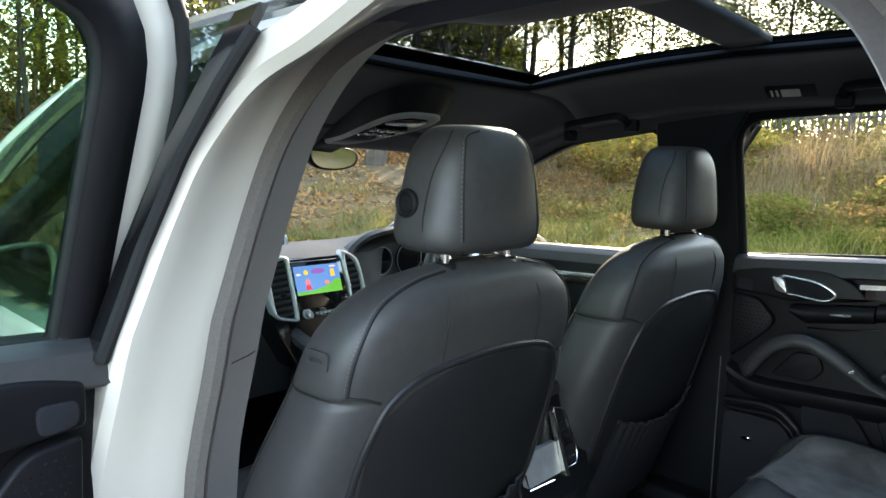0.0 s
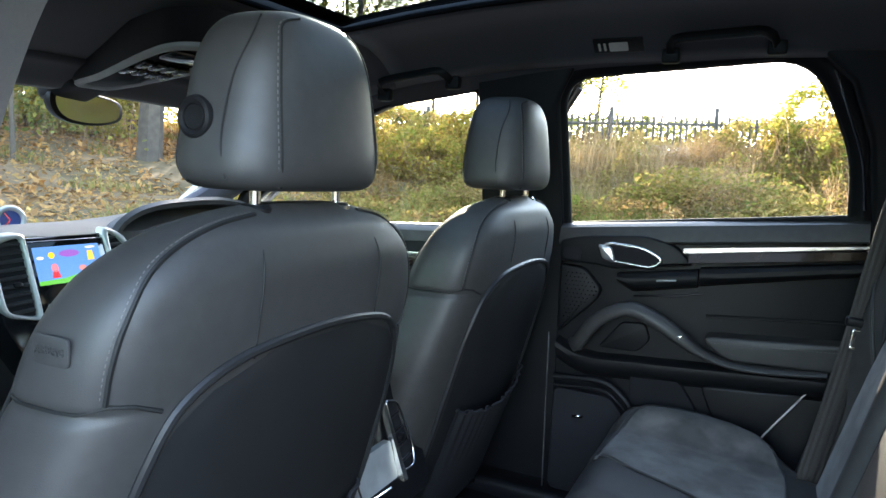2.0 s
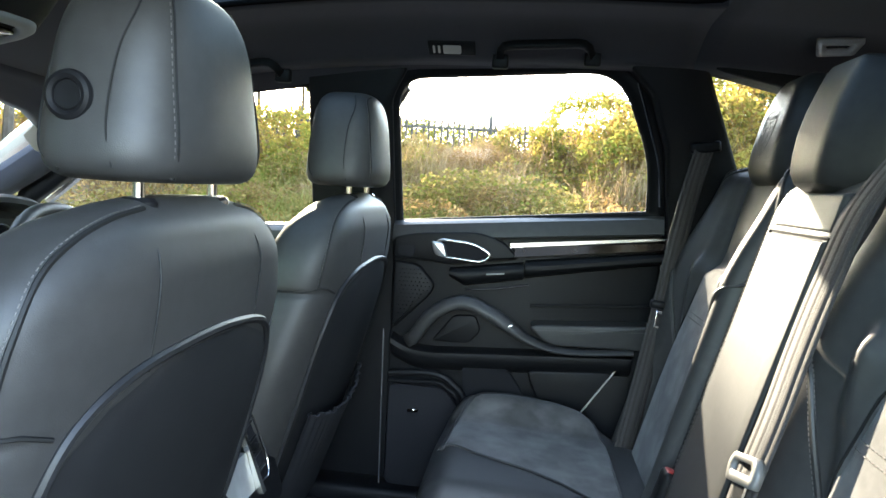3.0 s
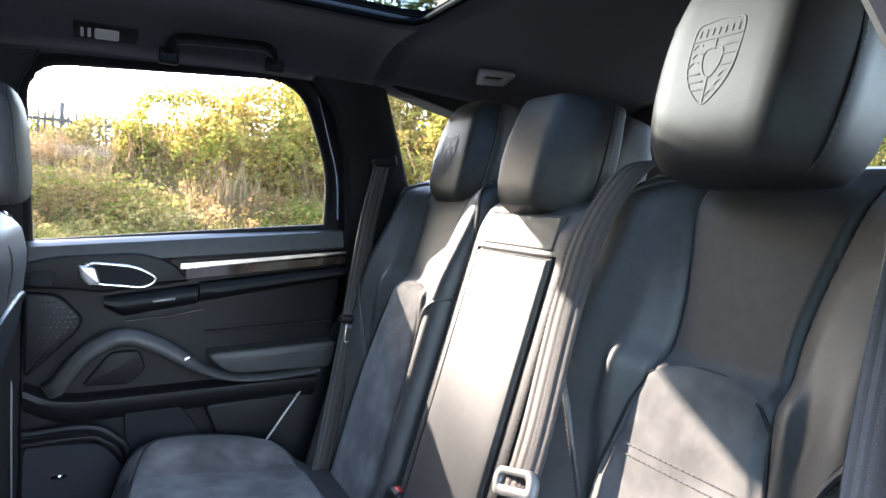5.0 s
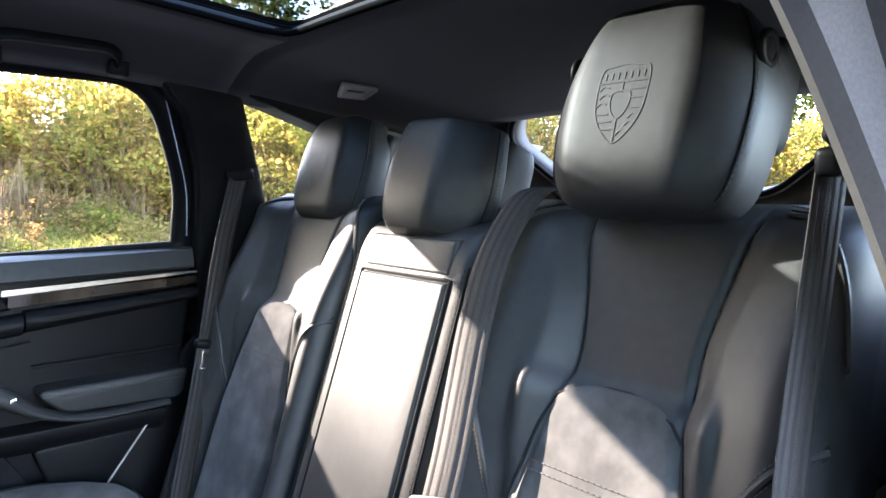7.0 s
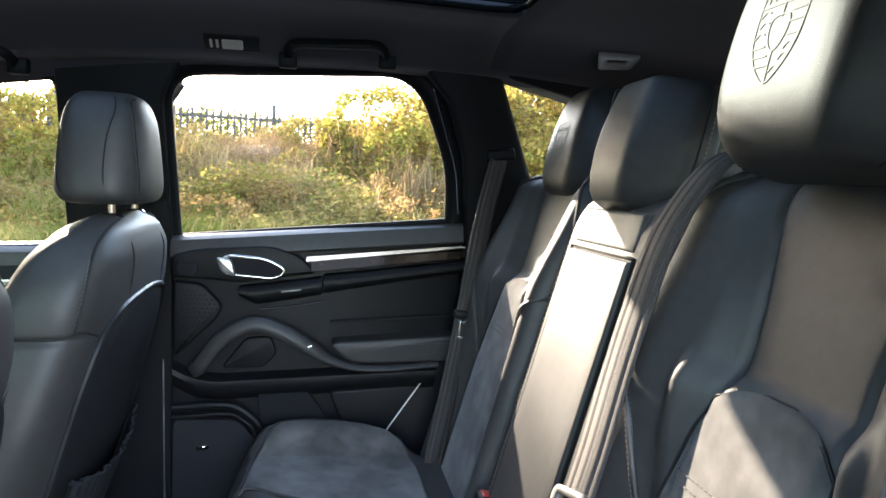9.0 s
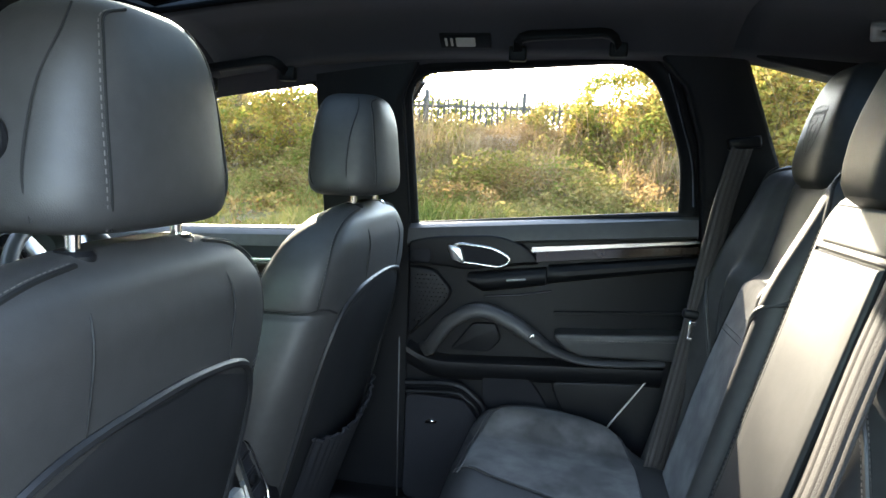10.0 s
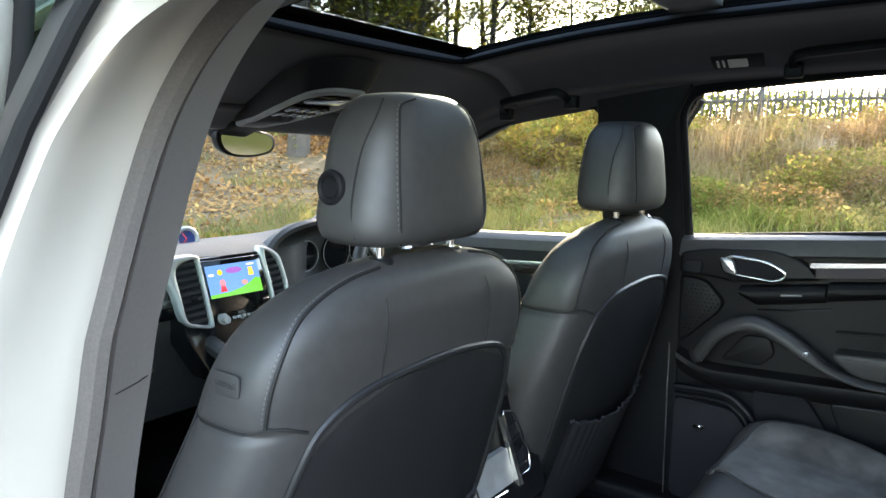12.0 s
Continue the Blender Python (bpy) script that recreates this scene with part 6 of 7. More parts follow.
# knobs and keys
for y in (-0.111, 0.035):
    part("knob", rake(loft([[Vector((-0.824 + h, y + r * math.cos(a), 0.946 + r * math.sin(a))) for a in lin(0, 2 * math.pi, 25)[:-1]] for r, h in ((0.014, 0.0), (0.0138, 0.004), (0.0105, 0.005), (0.0095, 0.018), (0.0075, 0.020), (0.002, 0.019))])), SILVER_PLASTIC, stack, "silver-ringed black knob")
for k in range(7):
    part("key", rake(rbox((-0.824, -0.085 + 0.014 * k, 0.941), (-0.820, -0.075 + 0.014 * k, 0.947), 0.001)), SILVER_PLASTIC, stack)
part("disc_slot", rake(rbox((-0.8245, -0.115, 0.968), (-0.8215, 0.02, 0.971), 0.0005)), SILVER_PLASTIC, stack)
for k in range(3):
    part("key_mark", rake(rbox((-0.8245, -0.136 + 0.012 * k, 0.957), (-0.8225, -0.129 + 0.012 * k, 0.9595), 0.0004)), SILVER_PLASTIC, stack)
# clock on top of the dashboard
clock = thing("dashboard_clock", "round blue-faced clock in a pod on the dashboard", "clock")
cm = look((-1.085, 0.0, 1.100), (0.0, -0.22, 1.25)) @ Matrix.Diagonal((-1, 1, -1, 1))
part("pod", moved(loft([[Vector((r * math.cos(a), r * math.sin(a) - 0.002, h)) for a in lin(0, 2 * math.pi, 33)[:-1]] for r, h in ((0.020, -0.09), (0.032, -0.05), (0.036, -0.01), (0.034, 0.0))]), cm), DASH, clock)
part("bezel", moved(tube([(0.029 * math.cos(a), 0.029 * math.sin(a), 0.003) for a in lin(0, 2 * math.pi, 33)[:-1]], 0.0062, 8, True), cm), VENT_SILVER, clock, "silver bezel")
bm = bmesh.new()
bmesh.ops.create_circle(bm, cap_ends=True, radius=0.027, segments=32, matrix=cm @ Matrix.Translation((0, 0, 0.002)))
part("dial", bm, mat("blue_dial", (0.03, 0.06, 0.22), 0.2, coat=0.5), clock, "dark blue dial")
for a, L in ((0.6, 0.02), (2.4, 0.014)):
    part("hand_bar", moved(rbox((-0.001, 0, 0.0025), (0.001, L, 0.0035), 0.0003, 1), cm @ pose(0, 0, 0, 0, 0, math.degrees(a))), glow_mat("dial_red", (0.7, 0.06, 0.05), 0.05), clock)
# speaker slots on the dash top
for k in range(7):
    part("dash_slot", moved(rbox((-0.004, -0.035, 0), (0.004, 0.035, 0.002), 0.001, 1), Matrix.Translation((-0.93 - 0.012 * k, -0.30, 1.098)) @ pose(0, 0, 0, 0, 0, 10)), PIANO, dash)
# instruments under the hood
for k, y in enumerate((0.165, 0.255, 0.375, 0.47, 0.545)):
    r = (0.036, 0.044, 0.055, 0.042, 0.034)[k]
    dial = part("dial_ring", tube([(-0.885, y + r * math.cos(a), 1.045 + r * math.sin(a)) for a in lin(0, 2 * math.pi, 29)[:-1]], 0.0013, 6, True), ALU, dash, "silver-ringed round gauge")
    part("dial_face", loft([[Vector((-0.895 + h, y + q * math.cos(a), 1.045 + q * math.sin(a))) for a in lin(0, 2 * math.pi, 25)[:-1]] for q, h in ((r, 0), (r * 0.98, 0.004), (0.003, 0.004))]), PIANO, dial)
# centre console
console = thing("centre_console", "black centre console between the front seats", "centre console")
rings = []
for x in lin(-0.84, -0.10, 16):
    k = (x + 0.84) / 0.74
    zt = 0.86 - 0.13 * smooth(0.0, 0.45, k) + 0.13 * smooth(0.5, 0.72, k) - 0.01 * k
    w = 0.115 - 0.035 * smooth(0.3, 0.8, k)
    rings.append([Vector((x, y, z)) for y, z in ((-w, 0.40), (-w, zt - 0.04), (-w + 0.02, zt - 0.008), (0, zt), (w - 0.02, zt - 0.008), (w, zt - 0.04), (w, 0.40))])
part("body", loft(rings), PLASTIC, console)
for s in (-1, 1):
    part("side_grab", tube(spline([(-0.80, s * 0.155, 0.905), (-0.66, s * 0.15, 0.86), (-0.50, s * 0.135, 0.79), (-0.42, s * 0.12, 0.74)], 6), 0.020, 10), LEATHER, console, "sloping grab bar")
for i in range(5):
    for s in (-1, 1):
        part("key", moved(rbox((-0.015, -0.010, 0), (0.015, 0.010, 0.006), 0.002, 1), Matrix.Translation((-0.72 + 0.045 * i, s * 0.085, 0.845 - 0.026 * i)) @ pose(0, 0, 0, 0, 30, 0)), SILVER_PLASTIC if i % 2 else PIANO, console)
part("armrest_lid", rbox((-0.42, -0.095, 0.855), (-0.09, 0.095, 0.895), 0.018, 3), LEATHER, console)
# rear face of the console, sloping back towards its foot, with framed vents
def cr(y, z, out=0.0):
    return Vector((-0.090 + (0.86 - z) * 0.30 + out, y, z))


part("rear_plate", loft([[cr(y * k, 0.78 + (z - 0.78) * k, o) for y, z in rounded([(-0.125, 0.875), (0.125, 0.875), (0.130, 0.66), (-0.130, 0.66)], 0.02, 4)] for k, o in ((1.0, -0.04), (1.0, -0.004), (0.97, 0.0), (0.2, 0.0))]), PLASTIC, console)
fr = rounded([(0.018, 0.848), (0.058, 0.838), (0.078, 0.748), (0.068, 0.722), (0.030, 0.722)], [0.008, 0.016, 0.018, 0.010, 0.006], 5)
vent = part("rear_vent", tube([cr(y, z, 0.010) for y, z in fr], 0.0024, 8, True), BRIGHT, console, "chrome-framed rear vent")
part("vent_cup", loft([[cr(y, z, o) for y, z in fr] for o in (-0.002, 0.003)]), NET, vent)
for k in range(4):
    part("slat", tube([cr(0.026 + 0.002 * (4 - k), 0.735 + 0.026 * k, 0.006), cr(0.068 - 0.003 * k, 0.739 + 0.026 * k, 0.006)], 0.003, 6), PLASTIC, vent)
part("vent_wheel", moved(loft([oval(0, 0, 0.008 * k, 0.008 * k, h, 2, 14) for k, h in ((1, -0.004), (1, 0.004), (0.4, 0.005))]), Matrix.Translation(cr(0.050, 0.775, 0.008)) @ pose(0, 0, 0, 0, 90, 0)), PLASTIC, vent)
blade = [cr(0.012, 0.842, 0.012), cr(0.009, 0.716, 0.024)]
part("bright_blade", strip([blade[0] + Vector((0, -0.003, 0)), blade[1] + Vector((0, -0.006, 0))], [blade[0] + Vector((0, 0.004, 0)), blade[1] + Vector((0, 0.008, 0))], (-0.010, 0, 0)), CHROME, vent, "bright metal blade", smooth=False)
part("drawer", loft([[cr(y, z, o) for y, z in rounded([(-0.112, 0.784), (0.004, 0.784), (0.004, 0.722), (-0.116, 0.722)], 0.005, 3)] for o in (0.0, 0.010, 0.012)]), SILVER_PLASTIC, console, "dull grey drawer front")
part("drawer_lip", tube([cr(-0.118, 0.750, 0.013), cr(-0.116, 0.720, 0.015), cr(-0.030, 0.716, 0.015)], 0.0022, 6), BRIGHT, console, "bright lower lip")
# steering wheel
wheel = thing("steering_wheel", "black leather steering wheel with silver spokes", "steering wheel")
wm = Matrix.Translation((-0.615, 0.376, 0.975)) @ pose(0, 0, 0, 0, 66, 0)
part("wheel_rim", moved(tube([(0.178 * math.cos(a), 0.182 * math.sin(a), 0) for a in lin(0, 2 * math.pi, 49)[:-1]], 0.016, 12, True), wm), LEATHER, wheel)
part("hub", moved(loft([oval(0, 0, 0.06 * k, 0.07 * k, h, 2.6, 28) for k, h in ((0.9, -0.05), (1.0, -0.01), (0.9, 0.008), (0.3, 0.014))]), wm), LEATHER, wheel)
for ang in (0, 180, 300, 240):
    a = radians(ang + 90 if ang < 200 else ang - 90)
    part("spoke", moved(rbox((0.05, -0.018, -0.012), (0.17, 0.018, 0.0), 0.006, 2), wm @ Matrix.Rotation(a, 4, "Z")), ALU, wheel, "silver spoke")
part("column", tube([(-0.66, 0.376, 0.955), (-0.86, 0.376, 0.865)], 0.045, 12), PLASTIC, wheel)


# ---- outdoors ----
def bank_z(x, y):
    """Ground height: flat by the car, a bank to the driver's side and ahead."""
    d, e = y - 4.5, (-x - 4.0) * 0.9 + 0.25 * y
    z = max(1.50 * smooth(-1.0, 13.0, d), 2.3 * smooth(0.0, 14.0, e))
    b = max(0.0, x - 4.0) * 0.10
    z += min(1.2, b) * smooth(2.0, 8.0, abs(y) + x * 0.3)
    return z + 0.12 * noise.noise(Vector((x * 0.5, y * 0.5, 0))) * smooth(3.0, 6.0, math.hypot(x, y)) + 0.05 * noise.noise(Vector((x * 2.1, y * 2.1, 3))) * smooth(3.0, 6.0, math.hypot(x, y))


def ground_material():
    m = mat("leafy_ground", (0.20, 0.13, 0.07), 0.95, second=(0.10, 0.075, 0.035), scale=1.3, amount=0.35, bump=0.6, bump_scale=30, spec=0.2, stain=0.5, stain_scale=6)
    return m


GROUND = ground_material()
# Unseen ground by the car; grey chosen to limit light bounced into the cabin.
LAYBY_GROUND = mat("bounce_ground_grey", (0.11, 0.105, 0.10), 0.95, second=(0.065, 0.062, 0.06), scale=25, amount=0.5, bump=0.8, bump_scale=60, spec=0.2, stain=0.3, stain_scale=0.7)
axis = sorted(set([round(v, 3) for v in lin(-26, 26, 105)] + [-900, -300, -120, -60, -36, 36, 60, 120, 300, 900]))
ground = tagged(part("ground", sheet(lambda x, y: Vector((x, y, bank_z(x, y))), axis, axis), GROUND), "grassy bank with fallen leaves round a lay-by", "ground", kind="structure")
tagged(part("bounce_ground", sheet(lambda x, y: Vector((x, y, bank_z(x, y) + 0.05)), lin(-7, 11, 73), lin(-16, 3.6, 79), Vector((0, 0, -0.01))), LAYBY_GROUND), "unseen grey ground of the lay-by, added to set bounced light", "tarmac", kind="structure")

# wooden pale fence along the top of the bank
fence = thing("fence", "weathered grey wooden pale fence along the top of the bank", "fence")
FENCE_MAT = mat("weathered_wood", (0.075, 0.065, 0.055), 0.9, second=(0.035, 0.030, 0.026), scale=8, bump=0.3, bump_scale=40)


def fence_at(x):
    y = 17.0 + 0.10 * x + 0.15 * math.sin(x * 0.3)
    return y, bank_z(x, y)


pale_mesh = None
rng = random.Random(5)
for i in range(190):
    x = -13.0 + 0.155 * i
    y, z = fence_at(x)
    if pale_mesh is None:
        ob = part("pale", prism([(-0.024, 0), (0.024, 0), (0.024, 1.45), (0.0, 1.53), (-0.024, 1.45)], "y", -0.012, 0.012), FENCE_MAT, fence, smooth=False)
        pale_mesh = ob.data
    else:
        ob = new("pale", pale_mesh)
        ob.parent = fence
    ob.matrix_basis = pose(x, y, z - 0.05 + rng.uniform(-0.03, 0.03), rng.uniform(-2, 2), rng.uniform(-1.5, 1.5), rng.uniform(-8, 8))
for k in range(12):
    x = -13 + 2.45 * k
    y, z = fence_at(x)
    part("post", moved(rbox((-0.05, -0.05, -0.1), (0.05, 0.05, 1.62), 0.008, 1), Matrix.Translation((x, y + 0.07, z))), FENCE_MAT, fence)
    if k < 11:
        y2, z2 = fence_at(x + 2.45)
        for h in (0.35, 1.22):
            part("rail", tube([(x, y + 0.035, z + h), (x + 2.45, y2 + 0.035, z2 + h)], 0.035, 6), FENCE_MAT, fence)

BRAMBLE = leaf_mat("bramble_leaves", [(0.075, 0.10, 0.018), (0.15, 0.165, 0.03), (0.26, 0.215, 0.05), (0.34, 0.24, 0.055), (0.28, 0.15, 0.05), (0.14, 0.14, 0.03)], 0.55)
DRY = leaf_mat("dry_stems", [(0.104, 0.060, 0.034), (0.200, 0.124, 0.068), (0.288, 0.200, 0.116), (0.176, 0.140, 0.060)], 0.5)
RUST = leaf_mat("rusty_weeds", [(0.075, 0.082, 0.020), (0.150, 0.095, 0.034), (0.231, 0.129, 0.048), (0.170, 0.102, 0.051), (0.272, 0.197, 0.095), (0.116, 0.109, 0.031)], 0.55)
GRASS = leaf_mat("rough_grass", [(0.060, 0.081, 0.015), (0.111, 0.132, 0.025), (0.196, 0.178, 0.055), (0.246, 0.187, 0.076), (0.111, 0.132, 0.025)], 0.5)
LITTER = leaf_mat("fallen_leaves", [(0.13, 0.06, 0.025), (0.30, 0.14, 0.05), (0.40, 0.22, 0.08), (0.20, 0.11, 0.05), (0.45, 0.30, 0.10)], 0.15)
WOODLEAF = leaf_mat("wood_leaves", [(0.062, 0.088, 0.019), (0.125, 0.150, 0.025), (0.250, 0.225, 0.037), (0.413, 0.300, 0.050), (0.175, 0.163, 0.037)], 0.4)
DARKLEAF = leaf_mat("dull_leaves", [(0.042, 0.063, 0.020), (0.084, 0.105, 0.028), (0.140, 0.140, 0.035), (0.252, 0.210, 0.049), (0.098, 0.098, 0.028)], 0.35)
MIXED = leaf_mat("mixed_weeds", [(0.074, 0.094, 0.018), (0.131, 0.143, 0.029), (0.189, 0.152, 0.041), (0.254, 0.160, 0.061), (0.312, 0.234, 0.082), (0.156, 0.107, 0.048)], 0.55)
BARK = mat("bark", (0.075, 0.058, 0.042), 0.95, second=(0.035, 0.028, 0.021), scale=9, bump=0.7, bump_scale=25)


def cards(name, P, size, material, parent=None, label="", up=0.4, aspect=1.6, seed=1):
    """Many small folded leaves at the places P."""
    rs = np.random.RandomState(seed)
    n = len(P)
    P = np.asarray(P)
    a = rs.normal(size=(n, 3))
    a[:, 2] = a[:, 2] * 0.6 - 0.3
    a /= np.linalg.norm(a, axis=1)[:, None]
    b = rs.normal(size=(n, 3)) + np.array([0, 0, up])
    b = np.cross(a, b)
    b /= np.linalg.norm(b, axis=1)[:, None] + 1e-9
    s = (size * rs.uniform(0.6, 1.4, n))[:, None]
    c = np.cross(a, b)
    v = np.stack([P, P + a * s * 0.5 * aspect + b * s * 0.5 + c * s * 0.12, P + a * s * aspect, P + a * s * 0.5 * aspect - b * s * 0.5 + c * s * 0.12], 1).reshape(-1, 3)
    f = np.arange(4 * n).reshape(-1, 4)
    me = bpy.data.meshes.new(name)
    me.from_pydata(v.tolist(), [], f.tolist())
    me.materials.append(material)
    ob = new(name, me)
    ob.parent = parent
    if label:
        ob["label"] = label
    return ob


def blades(name, P, H, material, lean=0.3, width=0.012, seed=2, parent=None):
    """Thin upright blades or stems at the places P with heights H."""
    rs = np.random.RandomState(seed)
    n = len(P)
    P, H = np.asarray(P), np.asarray(H)
    d = rs.normal(size=(n, 2)) * lean
    side = rs.normal(size=(n, 2))
    side /= np.linalg.norm(side, axis=1)[:, None]
    w = width * rs.uniform(0.6, 1.5, n)
    S = np.concatenate([side * w[:, None], np.zeros((n, 1))], 1)
    tip = P + np.concatenate([d * H[:, None], H[:, None]], 1)
    midp = P + np.concatenate([d * H[:, None] * 0.3, H[:, None] * 0.55], 1)
    v = np.stack([P - S, P + S, midp + S * 0.8, tip, midp - S * 0.8], 1).reshape(-1, 3)
    k = 5 * np.arange(n)[:, None]
    f = (k + np.array([[0, 1, 2, 4]])).tolist() + (k + np.array([[4, 2, 3]])).tolist()
    me = bpy.data.meshes.new(name)
    me.from_pydata(v.tolist(), [], f)
    me.materials.append(material)
    ob = new(name, me)
    ob.parent = parent
    return ob


rs = np.random.RandomState(11)


def scatter(n, x0, x1, y0, y1, keep):
    out = []
    while len(out) < n:
        x, y = rs.uniform(x0, x1), rs.uniform(y0, y1)
        if keep(x, y):
            out.append((x, y, bank_z(x, y)))
    return out


def clump(x, y, s=0.35, o=0.0):
    return noise.noise(Vector((x * s + o, y * s, o)))


# grass on the verge and bank
P = scatter(150000, -11, 14, 4.0, 17.0, lambda x, y: (-x - 4) * 0.9 + 0.25 * y < 3.5 and rs.rand() < 0.55 + clump(x, y, 0.6))
tagged(blades("grass", P, rs.uniform(0.07, 0.30, len(P)) * np.array([1 + 1.3 * clump(p[0], p[1], 0.9, 4) for p in P]), GRASS, 0.6, 0.008, 3), "rough green and straw-coloured grass", "grass", kind="stuff")
# tall dry weeds in front of the fence
P = scatter(30000, -11, 12, 10.5, 17.0, lambda x, y: rs.rand() < (0.12 * (y - 9) + clump(x, y, 0.5, 7)) * (0.25 if x < -3.5 else 1.0))
tagged(blades("dry_weeds", P, rs.uniform(0.30, 1.05, len(P)) * np.array([0.85 + 1.1 * clump(p[0], p[1], 0.7, 14) for p in P]), DRY, 0.22, 0.006, 4), "tall dry brown weeds before the fence", "weeds", kind="stuff")
P = scatter(26000, -8, 6, 13.2, 16.9, lambda x, y: rs.rand() < 0.35 + 0.9 * clump(x, y, 0.8, 31))
tagged(blades("dry_stalks", P, rs.uniform(0.35, 1.0, len(P)) * np.array([0.8 + 0.7 * clump(p[0], p[1], 0.9, 17) for p in P]), DRY, 0.16, 0.0055, 14), "upright brown stalks crowding the fence", "weeds", kind="stuff")
P = [(x + rs.normal() * 0.1, y + rs.normal() * 0.1, z + rs.uniform(0.1, 0.8) * (0.9 + 0.6 * clump(x, y, 0.9, 17))) for x, y, z in P for _ in range(2)]
tagged(cards("stalk_leaves", P, 0.034, RUST, seed=78), "small rust-brown leaves on the stalks", "weeds", kind="stuff")
# leafy brambles over the weeds
def bush_points(cx, cy, rx, ry, h, n):
    out = []
    base = bank_z(cx, cy)
    while len(out) < n:
        a = rs.normal(size=3)
        a /= np.linalg.norm(a)
        r = rs.uniform(0.55, 1.0) ** 0.5
        q = 1 + 0.35 * noise.noise(Vector((a[0] * 2 + cx, a[1] * 2 + cy, a[2] * 2)))
        p = (cx + a[0] * rx * r * q, cy + a[1] * ry * r * q, base + h * 0.45 + a[2] * h * 0.55 * r * q)
        if p[2] > base - 0.1 and clump(p[0] * 2.5, p[2] * 2.5, 1.0, cy) > -0.28:
            out.append(p)
    return out


def bush(cx, cy, rx, ry, h, n, label, seed, leaf=0.07, material=None):
    ob = cards("bush", bush_points(cx, cy, rx, ry, h, n), leaf, material or BRAMBLE, seed=seed)
    tagged(ob, label, "bush", "bushes on the bank")
    m = int(n * 0.05)
    Q = [(cx + rs.normal() * rx * 0.55, cy + rs.normal() * ry * 0.55) for _ in range(m)]
    blades("stems", [(x, y, bank_z(x, y) - 0.05) for x, y in Q], rs.uniform(0.4, 0.95, m) * h, DRY, 0.25, 0.006, seed, ob)
    return ob


bush_list = [(-9.4, 13.2, 1.5, 1.0, 1.5), (-7.9, 13.4, 1.3, 0.9, 1.7), (-6.6, 12.4, 1.2, 0.8, 1.1), (-5.4, 13.8, 1.3, 0.9, 1.6), (-4.2, 12.9, 1.0, 0.8, 1.0), (-7.5, 15.6, 1.4, 0.9, 1.4), (-4.6, 15.9, 1.2, 0.8, 1.0), (-2.2, 15.6, 1.2, 0.9, 1.0), (0.2, 15.2, 1.3, 0.9, 1.3), (1.8, 14.6, 1.4, 0.9, 2.1), (3.2, 13.6, 1.4, 1.0, 2.5), (4.8, 12.8, 1.5, 1.1, 2.8), (6.4, 11.8, 1.6, 1.2, 3.0), (8.0, 10.6, 1.7, 1.3, 3.1), (9.6, 9.2, 1.8, 1.4, 3.2), (10.8, 7.4, 1.8, 1.5, 3.1), (11.6, 5.2, 1.7, 1.6, 2.9), (12.2, 3.0, 1.7, 1.7, 2.8), (12.6, 0.6, 1.7, 1.8, 2.7), (12.8, -1.8, 1.7, 1.8, 2.7), (12.8, -4.4, 1.8, 1.8, 2.7)]
for k, (cx, cy, rx, ry, h) in enumerate(bush_list):
    bush(cx, cy, rx, ry, h, int(3000 * rx * h), "straggling autumn bramble bush, rust and olive leaves" if cx < 1 and cy > 15 else "straggling autumn bramble bush, yellow and green leaves", 20 + k, 0.052, MIXED if cx < 1 and cy > 15 else None)
for k in range(26):
    cx, cy = rs.uniform(-9, 12), rs.uniform(9.0, 14.5)
    bush(cx, cy, rs.uniform(0.6, 1.4), 0.7, rs.uniform(0.3, 0.7), 1300, "low scrambling rusty bramble on the grassy bank", 60 + k, 0.034, RUST)
for k in range(15):
    cx = 2.2 + 0.55 * k + rs.uniform(-0.3, 0.3)
    cy = 13.2 - 0.48 * k + rs.uniform(-0.8, 0.8)
    bush(cx, cy, rs.uniform(0.7, 1.2), rs.uniform(0.7, 1.1), rs.uniform(1.3, 2.8), 2600, "sunlit yellow-green autumn shrub on the bank", 90 + k, 0.062)
# weeds and small leaves all over the bank
P = []
while len(P) < 120000:
    x, y = rs.uniform(-11, 13), rs.uniform(8.5, 16.8)
    c = clump(x, y, 0.8, 21)
    if rs.rand() < 0.35 + 1.2 * c and (-x - 4) * 0.9 + 0.25 * y < 4.5:
        P.append((x, y, bank_z(x, y) + rs.rand() ** 1.6 * (0.25 + 0.9 * max(0.0, c + 0.2)) * (0.5 + 0.09 * (y - 8))))
tagged(cards("bank_weeds", P, 0.046, MIXED, seed=77), "mixed weeds and brambles, green to rust brown", "weeds", kind="stuff")


def thicket(name, label, a0, a1, d0, d1, z0, z1, n, size, seed, thin):
    """Foliage of a wood between two bearings, with gaps."""
    r2 = np.random.RandomState(seed)
    out = []
    while len(out) < n:
        a, d, h = radians(r2.uniform(a0, a1)), r2.uniform(d0, d1), r2.uniform(z0, z1)
        x, y = -math.sin(a) * d, math.cos(a) * d
        if noise.noise(Vector((x * 0.9, y * 0.9, h * 0.7 + seed))) + 0.5 * noise.noise(Vector((x * 2.6, y * 2.6, h * 2.2))) > thin + 0.25 * (h - z0) / (z1 - z0) * r2.rand():
            out.append((x, y, bank_z(x, y) + h))
    return tagged(cards(name, out, size, DARKLEAF, seed=seed), label, "foliage", kind="stuff")


